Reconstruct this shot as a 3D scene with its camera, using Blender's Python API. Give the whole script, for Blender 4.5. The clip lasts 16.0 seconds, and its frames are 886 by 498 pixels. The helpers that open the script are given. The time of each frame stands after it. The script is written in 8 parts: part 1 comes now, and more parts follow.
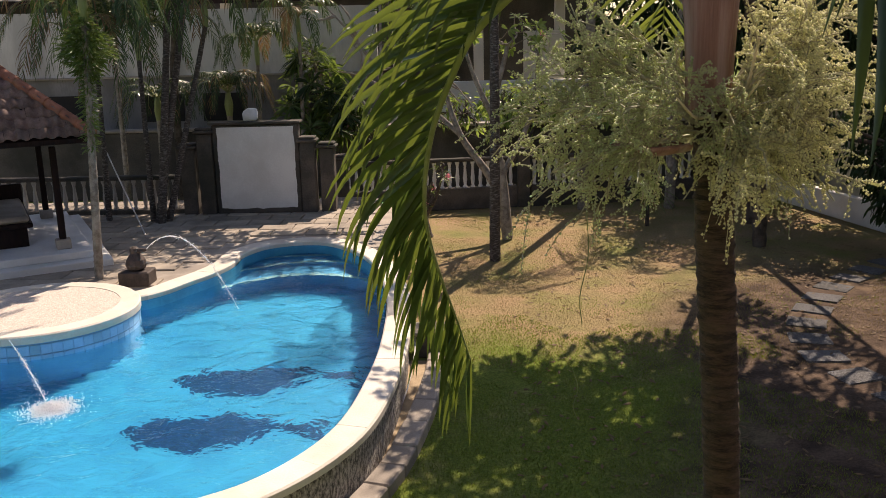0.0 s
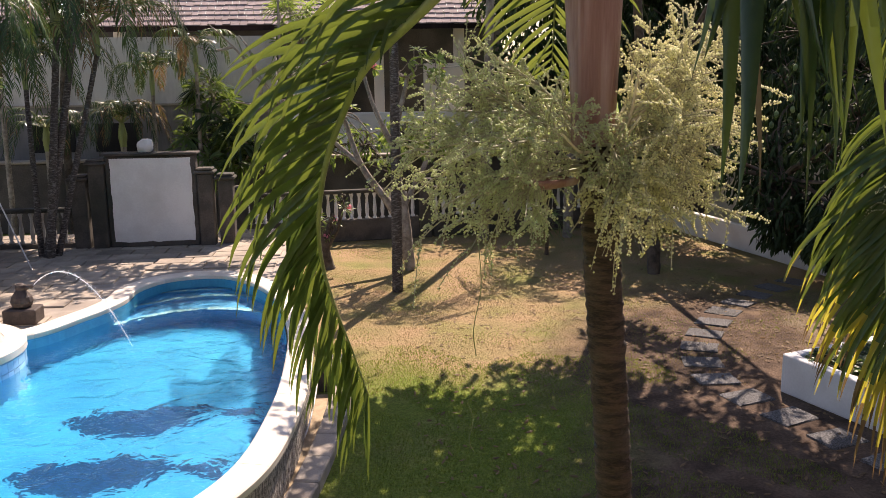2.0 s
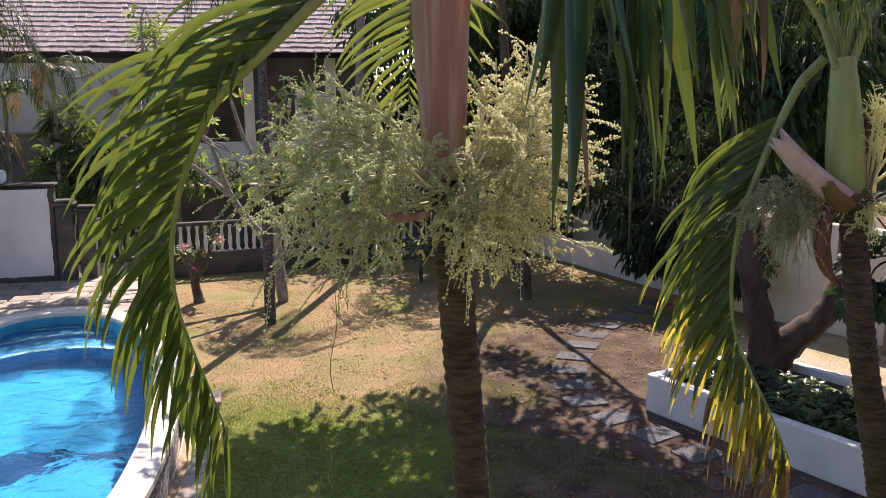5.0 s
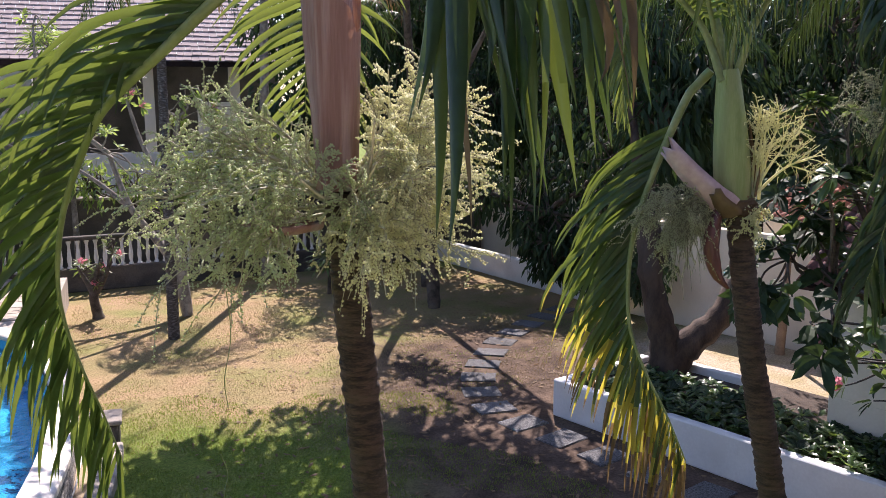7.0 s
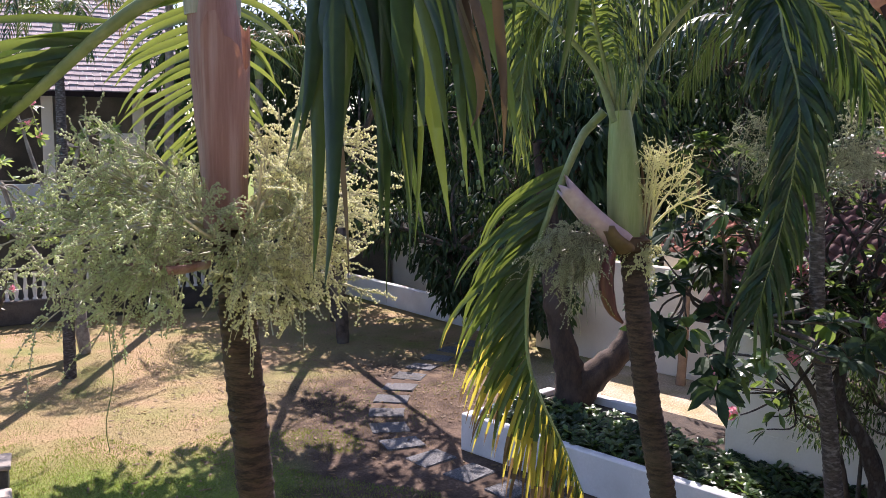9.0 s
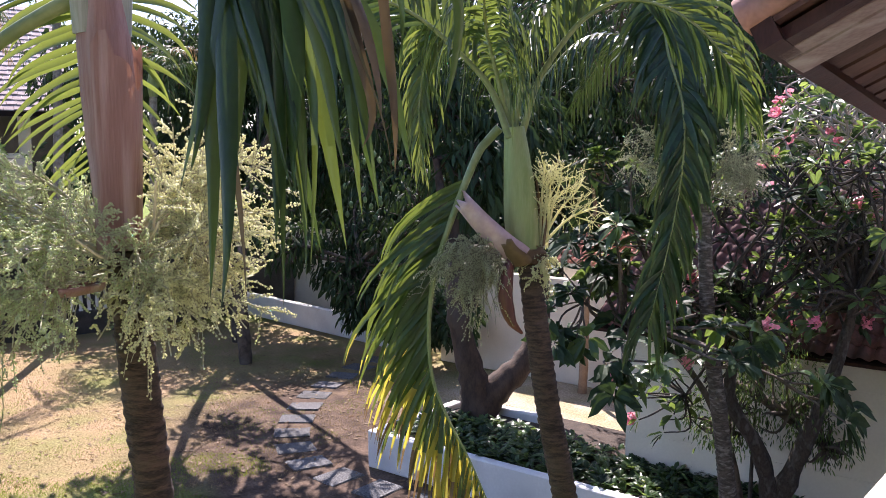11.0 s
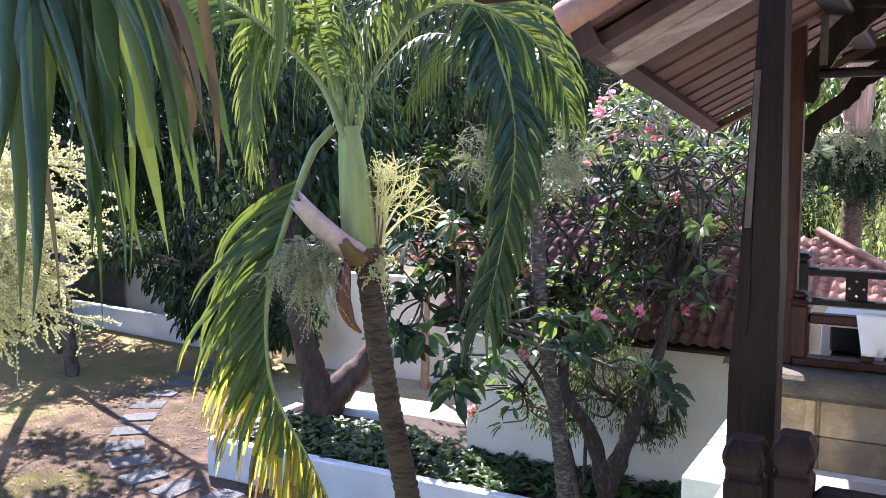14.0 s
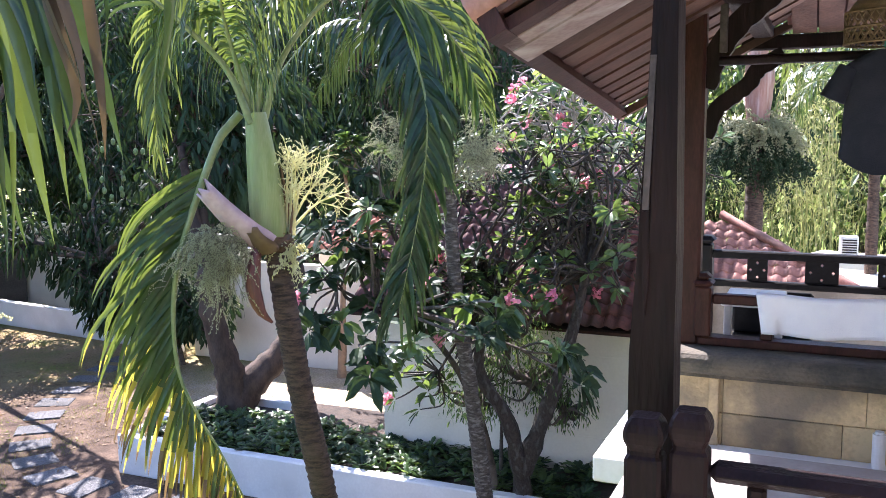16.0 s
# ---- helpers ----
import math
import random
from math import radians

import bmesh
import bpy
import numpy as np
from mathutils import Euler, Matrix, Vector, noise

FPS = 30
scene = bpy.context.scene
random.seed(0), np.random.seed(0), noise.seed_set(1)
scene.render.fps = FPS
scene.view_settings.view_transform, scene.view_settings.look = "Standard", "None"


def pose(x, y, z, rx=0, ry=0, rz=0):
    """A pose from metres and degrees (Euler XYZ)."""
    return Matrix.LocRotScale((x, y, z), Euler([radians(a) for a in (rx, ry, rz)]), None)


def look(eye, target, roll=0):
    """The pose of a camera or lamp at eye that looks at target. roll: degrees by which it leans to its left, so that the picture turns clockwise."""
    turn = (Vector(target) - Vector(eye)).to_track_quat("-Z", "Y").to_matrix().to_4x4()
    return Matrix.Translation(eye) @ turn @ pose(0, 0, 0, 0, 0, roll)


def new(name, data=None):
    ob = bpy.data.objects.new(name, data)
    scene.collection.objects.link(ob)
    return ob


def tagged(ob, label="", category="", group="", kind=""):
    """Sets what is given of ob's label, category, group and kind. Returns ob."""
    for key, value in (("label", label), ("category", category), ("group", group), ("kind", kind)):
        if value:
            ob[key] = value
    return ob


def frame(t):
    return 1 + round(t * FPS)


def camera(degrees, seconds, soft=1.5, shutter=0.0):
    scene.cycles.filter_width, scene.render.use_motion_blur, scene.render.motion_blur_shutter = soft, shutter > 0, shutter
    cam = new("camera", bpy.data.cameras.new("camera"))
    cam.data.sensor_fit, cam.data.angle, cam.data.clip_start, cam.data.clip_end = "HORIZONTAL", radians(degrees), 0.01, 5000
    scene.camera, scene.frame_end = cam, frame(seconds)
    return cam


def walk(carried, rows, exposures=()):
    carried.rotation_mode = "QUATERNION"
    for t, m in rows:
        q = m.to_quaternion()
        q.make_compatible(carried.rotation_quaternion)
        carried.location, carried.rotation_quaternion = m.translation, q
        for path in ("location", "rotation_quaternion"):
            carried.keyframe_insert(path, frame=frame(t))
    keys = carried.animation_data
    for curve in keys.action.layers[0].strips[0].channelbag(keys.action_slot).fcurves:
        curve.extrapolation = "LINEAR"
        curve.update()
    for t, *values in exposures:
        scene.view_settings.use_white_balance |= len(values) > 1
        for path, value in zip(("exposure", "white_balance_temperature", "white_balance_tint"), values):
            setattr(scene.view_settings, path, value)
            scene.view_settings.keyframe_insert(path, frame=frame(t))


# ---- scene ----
cam = camera(52.8, 16.0, soft=0.8)

# seconds, eye x y z, yaw to the left, pitch up, lean
ROWS = (
    (0, 0.000, 0.000, 4.674, 1.86, -13.56, -1.43),
    (0.5, 0.007, -0.007, 4.679, 0.22, -13.04, -1.32),
    (1, 0.014, -0.010, 4.681, -1.48, -12.45, -1.07),
    (1.5, 0.027, -0.002, 4.683, -3.05, -12.01, -0.90),
    (2, 0.034, 0.006, 4.683, -4.49, -11.73, -0.78),
    (2.5, 0.046, 0.004, 4.685, -5.74, -11.58, -0.82),
    (3, 0.061, 0.018, 4.685, -6.77, -11.25, -0.85),
    (3.5, 0.074, 0.016, 4.687, -7.98, -10.87, -0.78),
    (4, 0.081, 0.001, 4.695, -9.59, -10.38, -0.72),
    (6.5, 0.140, -0.008, 4.700, -16.82, -9.59, -0.06),
    (7, 0.147, -0.018, 4.702, -18.37, -9.41, -0.23),
    (7.5, 0.156, -0.024, 4.708, -19.25, -8.95, -0.30),
    (8, 0.167, -0.045, 4.712, -20.25, -8.30, -0.09),
    (8.5, 0.189, -0.052, 4.720, -21.84, -7.68, 0.11),
    (9, 0.205, -0.046, 4.718, -24.07, -7.24, 0.50),
    (11.5, 0.196, -0.110, 4.725, -31.69, -6.04, -0.18),
    (12, 0.196, -0.113, 4.728, -33.29, -5.97, -0.07),
    (12.5, 0.196, -0.113, 4.727, -34.92, -6.15, -0.05),
    (13, 0.195, -0.111, 4.728, -36.75, -6.23, -0.10),
    (13.5, 0.203, -0.111, 4.727, -38.64, -6.25, -0.10),
    (14, 0.212, -0.115, 4.727, -40.53, -6.34, -0.29),
    (14.5, 0.223, -0.118, 4.724, -42.02, -6.60, -0.48),
    (15, 0.226, -0.119, 4.724, -43.12, -6.86, -0.51),
    (15.5, 0.232, -0.121, 4.722, -44.38, -6.89, -0.41),
    (16, 0.243, -0.126, 4.720, -45.87, -7.16, -0.47),
)


def row(x, y, z, yaw, pitch, lean):
    a, b = radians(yaw), radians(pitch)
    ahead = Vector((-math.sin(a) * math.cos(b), math.cos(a) * math.cos(b), math.sin(b)))
    return look((x, y, z), Vector((x, y, z)) + ahead, lean)


walk(cam, [(t, row(*r)) for t, *r in ROWS], exposures=((0, 0.28, 7700, 22), (1, 0.58, 7600, 25), (4, 0.82, 7050, 27), (7, 0.98, 6300, 27), (9, 1.15, 6200, 28), (12, 1.60, 6050, 28), (13, 1.91, 5850, 26), (16, 2.17, 5800, 25)))

# ---- light: a high sun ahead and to the right, clear sky ----
SUN_AZ, SUN_EL = 22.0, 50.0
world = bpy.data.worlds.new("world")
scene.world = world
world.use_nodes = True
wn = world.node_tree.nodes
sky = wn.new("ShaderNodeTexSky")
sky.sky_type, sky.sun_disc = "NISHITA", False
sky.sun_elevation, sky.sun_rotation = radians(SUN_EL), radians(SUN_AZ)
sky.air_density, sky.dust_density, sky.ozone_density = 1.0, 0.7, 1.6
wn["Background"].inputs[1].default_value = 0.112
world.node_tree.links.new(sky.outputs[0], wn["Background"].inputs[0])
sun = new("sun", bpy.data.lights.new("sun", "SUN"))
sun.data.energy, sun.data.angle, sun.data.color = 5.0, radians(0.35), (1.0, 0.93, 0.82)
az, el = radians(SUN_AZ), radians(SUN_EL)
SUN_DIR = Vector((math.sin(az) * math.cos(el), math.cos(az) * math.cos(el), math.sin(el)))
sun.matrix_world = look(SUN_DIR * 60, (0, 0, 0))

# ---- helpers of this scene ----
rng = np.random.default_rng(7)
ORIGIN = {}


class Mesh:
    """Gathers vertices and faces, with a material slot for each face."""

    def __init__(self):
        self.v, self.f, self.m, self.n = [], [], [], 0

    def add(self, verts, faces, slot=0):
        verts = np.asarray(verts, float).reshape(-1, 3)
        self.v.append(verts)
        for k in (3, 4):
            some = [f for f in faces if len(f) == k] if isinstance(faces, list) else (faces if faces.shape[1] == k else [])
            if len(some):
                self.f.append(np.asarray(some, int) + self.n)
                self.m.append(np.full(len(some), slot))
        if isinstance(faces, list):
            for f in faces:
                if len(f) > 4:
                    self.f.append(np.asarray([f], int) + self.n)
                    self.m.append(np.full(1, slot))
        self.n += len(verts)
        return self

    def box(self, lo, hi, slot=0, m=None):
        (x0, y0, z0), (x1, y1, z1) = lo, hi
        v = np.array([(x0, y0, z0), (x1, y0, z0), (x1, y1, z0), (x0, y1, z0), (x0, y0, z1), (x1, y0, z1), (x1, y1, z1), (x0, y1, z1)], float)
        if m is not None:
            v = np.array([m @ Vector(p) for p in v])
        return self.add(v, np.array([(0, 3, 2, 1), (4, 5, 6, 7), (0, 1, 5, 4), (1, 2, 6, 5), (2, 3, 7, 6), (3, 0, 4, 7)]), slot)

    def bevel_box(self, lo, hi, b=0.01, slot=0, m=None):
        """A box with cut edges."""
        bm = bmesh.new()
        bmesh.ops.create_cube(bm, size=1)
        lo, hi = Vector(lo), Vector(hi)
        for v in bm.verts:
            v.co = Vector((lo[i] + (v.co[i] + 0.5) * (hi[i] - lo[i]) for i in range(3)))
        bmesh.ops.bevel(bm, geom=list(bm.edges), offset=b, segments=1, affect="EDGES", profile=0.5)
        return self.bm(bm, slot, m)

    def bm(self, bm, slot=0, m=None):
        bm.verts.ensure_lookup_table()
        v = [(m @ q.co if m else q.co)[:] for q in bm.verts]
        self.add(v, [[q.index for q in f.verts] for f in bm.faces], slot)
        bm.free()
        return self

    def tube(self, pts, radii, sides=8, slot=0, cap=True):
        """A round tube through points, with a radius at each."""
        pts = np.asarray(pts, float)
        radii = np.broadcast_to(np.asarray(radii, float), (len(pts),))
        tan = np.gradient(pts, axis=0)
        tan /= np.linalg.norm(tan, axis=1)[:, None] + 1e-9
        ref = np.array([0.0, 0, 1]) if abs(tan[0][2]) < 0.8 else np.array([1.0, 0, 0])
        a = np.linspace(0, 2 * np.pi, sides, endpoint=False)
        rings = []
        for p, t, r in zip(pts, tan, radii):
            u = ref - t * (ref @ t)
            u /= np.linalg.norm(u) + 1e-9
            w = np.cross(t, u)
            ref = u
            rings.append(p + r * (np.cos(a)[:, None] * u + np.sin(a)[:, None] * w))
        k = len(pts)
        i, j = np.meshgrid(np.arange(k - 1), np.arange(sides), indexing="ij")
        i, j = i.ravel(), j.ravel()
        j2 = (j + 1) % sides
        self.add(np.concatenate(rings), np.stack([i * sides + j, i * sides + j2, (i + 1) * sides + j2, (i + 1) * sides + j], 1), slot)
        if cap:
            self.add(rings[0], [list(range(sides))[::-1]], slot)
            self.add(rings[-1], [list(range(sides))], slot)
        return self

    def lathe(self, profile, centre=(0, 0, 0), sides=16, slot=0):
        """A turned shape from rows of radius and height."""
        a = np.linspace(0, 2 * np.pi, sides, endpoint=False)
        v = np.concatenate([np.stack([r * np.cos(a), r * np.sin(a), np.full(sides, float(z))], 1) for r, z in profile]) + np.asarray(centre, float)
        k = len(profile)
        i, j = np.meshgrid(np.arange(k - 1), np.arange(sides), indexing="ij")
        i, j = i.ravel(), j.ravel()
        j2 = (j + 1) % sides
        self.add(v, np.stack([i * sides + j, i * sides + j2, (i + 1) * sides + j2, (i + 1) * sides + j], 1), slot)
        self.add(v[:sides], [list(range(sides))[::-1]], slot)
        self.add(v[-sides:], [list(range(sides))], slot)
        return self

    def prism(self, outline, z0, z1, slot=0, sides_slot=None):
        """An upright prism on a closed outline, which runs anticlockwise."""
        o = np.asarray(outline, float)[:, :2]
        k = len(o)
        v = np.concatenate([np.c_[o, np.full(k, z0)], np.c_[o, np.full(k, z1)]])
        j = np.arange(k)
        self.add(v, np.stack([j, (j + 1) % k, k + (j + 1) % k, k + j], 1), slot if sides_slot is None else sides_slot)
        self.add(v[k:], [list(range(k))], slot)
        return self.add(v[:k], [list(range(k))[::-1]], slot)

    def data(self, name, mats, shift=(0, 0, 0), smooth=False):
        me = bpy.data.meshes.new(name)
        v = np.concatenate(self.v) - np.asarray(shift, float)
        loops = np.concatenate([f.ravel() for f in self.f])
        counts = np.concatenate([np.full(len(f), f.shape[1]) for f in self.f])
        me.vertices.add(len(v))
        me.vertices.foreach_set("co", v.ravel())
        me.loops.add(len(loops))
        me.loops.foreach_set("vertex_index", loops)
        me.polygons.add(len(counts))
        me.polygons.foreach_set("loop_start", np.r_[0, np.cumsum(counts)[:-1]])
        me.polygons.foreach_set("loop_total", counts)
        me.polygons.foreach_set("material_index", np.concatenate(self.m))
        me.polygons.foreach_set("use_smooth", np.full(len(counts), smooth))
        for mat in mats if isinstance(mats, (list, tuple)) else [mats]:
            me.materials.append(mat)
        me.update(calc_edges=True)
        me.validate()
        return me


def thing(name, at, label="", category="", group="", kind=""):
    """An Empty at the base of a thing, to hold its parts."""
    ob = new(name)
    ob.location = at
    ob.empty_display_size = 0.2
    ORIGIN[ob] = np.asarray(at, float)
    return tagged(ob, label, category, group, kind)


def part(name, mesh, mats, parent, label="", smooth=False):
    """A mesh of its own under a thing or a part; its vertices are given in the world."""
    ob = new(name, mesh.data(name, mats, ORIGIN[parent], smooth))
    ob.parent = parent
    ORIGIN[ob] = ORIGIN[parent]
    return tagged(ob, label)


def piece(name, data, parent, m):
    """One of many alike pieces on shared mesh data, at a pose in the world."""
    ob = new(name, data)
    ob.parent = parent
    ob.matrix_local = Matrix.Translation(-Vector(ORIGIN[parent])) @ m
    return ob


def solo(name, mesh, mats, at, label="", category="", group="", kind="", smooth=False):
    """A thing of one mesh."""
    ob = new(name, mesh.data(name, mats, at, smooth))
    ob.location = at
    ORIGIN[ob] = np.asarray(at, float)
    return tagged(ob, label, category, group, kind)


def smooth_line(pts, n, closed=False):
    """A Catmull-Rom line through points, n steps a span."""
    p = np.asarray(pts, float)
    p = np.concatenate([p[-1:], p, p[:2]]) if closed else np.concatenate([2 * p[:1] - p[1:2], p, 2 * p[-1:] - p[-2:-1]])
    out, s = [], np.linspace(0, 1, n, endpoint=False)[:, None]
    for a, b, c, d in zip(p, p[1:], p[2:], p[3:]):
        out.append(0.5 * (2 * b + (c - a) * s + (2 * a - 5 * b + 4 * c - d) * s**2 + (3 * b - a - 3 * c + d) * s**3))
    return np.concatenate(out if closed else out + [p[-2:-1]])


def offset(line, d, closed=True):
    """A plan line moved d to its left."""
    t = (np.roll(line, -1, 0) - np.roll(line, 1, 0)) if closed else np.gradient(line, axis=0)
    t = t[:, :2] / (np.linalg.norm(t[:, :2], axis=1)[:, None] + 1e-9)
    return line[:, :2] + d * np.c_[-t[:, 1], t[:, 0]]


def unit(v):
    v = np.asarray(v, float)
    return v / (np.linalg.norm(v, axis=-1, keepdims=True) + 1e-12)


def leaves(mesh, base, way, side, length, width, slot=0, droop=0.15, fold=0.12):
    """Many leaves at once: each a folded blade, widest past its middle, from base along way."""
    base, way, side = np.asarray(base, float), unit(way), np.asarray(side, float)
    side = unit(side - way * (side * way).sum(1, keepdims=True))
    nrm = np.cross(side, way)
    L, W = np.broadcast_to(length, (len(base),))[:, None], np.broadcast_to(width, (len(base),))[:, None]
    down = np.array([0, 0, -1.0]) * L * droop
    m1, m2 = base + way * L * 0.35 + down * 0.12, base + way * L * 0.7 + down * 0.5
    tip = base + way * L + down
    a, b = side * W * 0.38 + nrm * W * fold, -side * W * 0.38 + nrm * W * fold
    c, d = side * W * 0.5 + nrm * W * fold, -side * W * 0.5 + nrm * W * fold
    k = len(base)
    v = np.stack([base, m1 + a, m1, m1 + b, m2 + c, m2, m2 + d, tip], 1).reshape(-1, 3)
    o = np.arange(k)[:, None] * 8
    mesh.add(v, np.concatenate([o + [0, 2, 1], o + [0, 3, 2], o + [4, 5, 7], o + [5, 6, 7]]), slot)
    mesh.n -= len(v)
    mesh.v.pop()
    return mesh.add(v, np.concatenate([o + [1, 2, 5, 4], o + [2, 3, 6, 5]]), slot)


def balls(mesh, centres, radii, slot=0):
    """Many small beads: octahedra."""
    c = np.asarray(centres, float)
    r = np.broadcast_to(radii, (len(c),))[:, None, None]
    o = np.array([(1, 0, 0), (-1, 0, 0), (0, 1, 0), (0, -1, 0), (0, 0, 1), (0, 0, -1)], float)
    v = (c[:, None] + o * r).reshape(-1, 3)
    f = np.array([(0, 2, 4), (2, 1, 4), (1, 3, 4), (3, 0, 4), (2, 0, 5), (1, 2, 5), (3, 1, 5), (0, 3, 5)])
    return mesh.add(v, (np.arange(len(c))[:, None, None] * 6 + f).reshape(-1, 3), slot)


def scatter(k, spread=1.0):
    """k random directions on the sphere."""
    return unit(rng.normal(size=(k, 3))) * spread


# ---- materials ----
def material(name, a, b, scale=6.0, rough=0.6, bump=0.3, fine=60.0, stain=None, stain_scale=0.8, stain_amount=0.5, metal=0.0,
             through_light=None, amount=0.4, per_piece=0.0, spec=0.5, stretch=(1, 1, 1), bump_distance=0.02, coat=0.0):
    """Two tones mixed by noise at two sizes, a stain with a shape of its own, fine relief; through_light: the colour of light let through."""
    m = bpy.data.materials.new(name)
    m.use_nodes = True
    nt = m.node_tree
    n, link = nt.nodes, nt.links.new
    bsdf, out = n["Principled BSDF"], n["Material Output"]
    tc = n.new("ShaderNodeTexCoord")
    mp = n.new("ShaderNodeMapping")
    mp.inputs["Scale"].default_value = stretch
    geo = n.new("ShaderNodeNewGeometry")
    link(geo.outputs["Position"], mp.inputs[0])

    def tex(s, detail=4.0):
        t = n.new("ShaderNodeTexNoise")
        t.inputs["Scale"].default_value, t.inputs["Detail"].default_value = s, detail
        link(mp.outputs[0], t.inputs["Vector"])
        return t

    def mixed(fac, x, y):
        k = n.new("ShaderNodeMix")
        k.data_type = "RGBA"
        link(fac, k.inputs[0])
        for socket, c in ((k.inputs[6], x), (k.inputs[7], y)):
            link(c, socket) if hasattr(c, "links") else setattr(socket, "default_value", (*c, 1))
        return k.outputs[2]

    def ramp(src, lo, hi):
        r = n.new("ShaderNodeMapRange")
        r.inputs[1].default_value, r.inputs[2].default_value = lo, hi
        link(src, r.inputs[0])
        return r.outputs[0]

    big, small = tex(scale), tex(fine, 2.0)
    add = n.new("ShaderNodeMath")
    add.operation = "MULTIPLY_ADD"
    link(small.outputs[0], add.inputs[0])
    add.inputs[1].default_value = 0.5
    sub = n.new("ShaderNodeMath")
    sub.operation = "SUBTRACT"
    link(big.outputs[0], sub.inputs[0])
    sub.inputs[1].default_value = 0.25
    link(sub.outputs[0], add.inputs[2])
    col = mixed(ramp(add.outputs[0], 0.35, 0.65), a, b)
    if stain is not None:
        s = tex(stain_scale, 6.0)
        f = n.new("ShaderNodeMath")
        f.operation = "MULTIPLY"
        link(ramp(s.outputs[0], 0.5, 0.66), f.inputs[0])
        f.inputs[1].default_value = stain_amount
        col = mixed(f.outputs[0], col, stain)
    if per_piece:
        info = n.new("ShaderNodeObjectInfo")
        hsv = n.new("ShaderNodeHueSaturation")
        r = n.new("ShaderNodeMapRange")
        r.inputs[3].default_value, r.inputs[4].default_value = 1 - per_piece, 1 + per_piece
        link(info.outputs["Random"], r.inputs[0])
        link(r.outputs[0], hsv.inputs["Value"])
        link(col, hsv.inputs["Color"])
        col = hsv.outputs[0]
    link(col, bsdf.inputs["Base Color"])
    bsdf.inputs["Roughness"].default_value, bsdf.inputs["Metallic"].default_value = rough, metal
    bsdf.inputs["Specular IOR Level"].default_value = spec
    bsdf.inputs["Coat Weight"].default_value = coat
    if bump:
        bp = n.new("ShaderNodeBump")
        bp.inputs["Strength"].default_value, bp.inputs["Distance"].default_value = bump, bump_distance
        link(add.outputs[0], bp.inputs["Height"])
        link(bp.outputs[0], bsdf.inputs["Normal"])
    if through_light is not None:
        tr = n.new("ShaderNodeBsdfTranslucent")
        tr.inputs[0].default_value = (*through_light, 1)
        mx = n.new("ShaderNodeMixShader")
        mx.inputs[0].default_value = amount
        link(bsdf.outputs[0], mx.inputs[1])
        link(tr.outputs[0], mx.inputs[2])
        link(mx.outputs[0], out.inputs[0])
    return m


def leaf_material(name, a, b, light, amount=0.4, rough=0.35, spec=0.5):
    """Leaves: each island a little different in tone."""
    m = material(name, a, b, 3.0, rough, 0.15, 40.0, through_light=light, amount=amount, spec=spec)
    nt = m.node_tree
    bsdf = nt.nodes["Principled BSDF"]
    src = bsdf.inputs["Base Color"].links[0].from_socket
    geo, hsv, r = nt.nodes.new("ShaderNodeNewGeometry"), nt.nodes.new("ShaderNodeHueSaturation"), nt.nodes.new("ShaderNodeMapRange")
    r.inputs[3].default_value, r.inputs[4].default_value = 0.65, 1.4
    nt.links.new(geo.outputs["Random Per Island"], r.inputs[0])
    nt.links.new(r.outputs[0], hsv.inputs["Value"])
    nt.links.new(src, hsv.inputs["Color"])
    nt.links.new(hsv.outputs[0], bsdf.inputs["Base Color"])
    return m


WHITE_PAINT = material("white paint", (0.78, 0.78, 0.76), (0.70, 0.70, 0.68), 2.0, 0.7, 0.15, 30, stain=(0.52, 0.50, 0.46), stain_scale=1.2, stain_amount=0.35)
CREAM_PAINT = material("cream paint", (0.77, 0.71, 0.60), (0.71, 0.65, 0.54), 1.5, 0.75, 0.12, 30, stain=(0.55, 0.50, 0.41), stain_scale=0.9, stain_amount=0.3)
OLD_WALL = material("weathered wall", (0.13, 0.115, 0.098), (0.075, 0.068, 0.06), 1.5, 0.9, 0.5, 25, stain=(0.04, 0.04, 0.033), stain_scale=0.7, stain_amount=0.8)
FENCE_STONE = material("dark fence stone", (0.115, 0.10, 0.085), (0.065, 0.058, 0.05), 3, 0.9, 0.6, 30, stain=(0.035, 0.04, 0.03), stain_amount=0.7, per_piece=0.2)
COPING = material("cream coping stone", (0.76, 0.71, 0.62), (0.68, 0.63, 0.54), 2.5, 0.65, 0.25, 40, stain=(0.55, 0.49, 0.40), stain_scale=1.0, stain_amount=0.4, per_piece=0.08)
PEBBLE = material("grey stone chip cladding", (0.62, 0.59, 0.54), (0.09, 0.086, 0.08), 22, 0.75, 1.0, 70, stain=(0.14, 0.13, 0.115), stain_scale=2.5, stain_amount=0.3, stretch=(1.3, 1.3, 0.7), bump_distance=0.06)
KERB = material("grey kerb concrete", (0.44, 0.39, 0.33), (0.33, 0.29, 0.245), 3, 0.9, 0.4, 50, stain=(0.14, 0.12, 0.1), stain_amount=0.5, per_piece=0.12)
DECK = material("deck flagstone", (0.42, 0.36, 0.29), (0.30, 0.26, 0.21), 3, 0.85, 0.35, 40, stain=(0.16, 0.14, 0.12), stain_amount=0.6, per_piece=0.22)
POOL_TILE = material("blue pool tile", (0.010, 0.28, 0.46), (0.017, 0.35, 0.53), 2.0, 0.3, 0.05, 20, stain=(0.035, 0.44, 0.64), stain_scale=0.6, stain_amount=0.6)
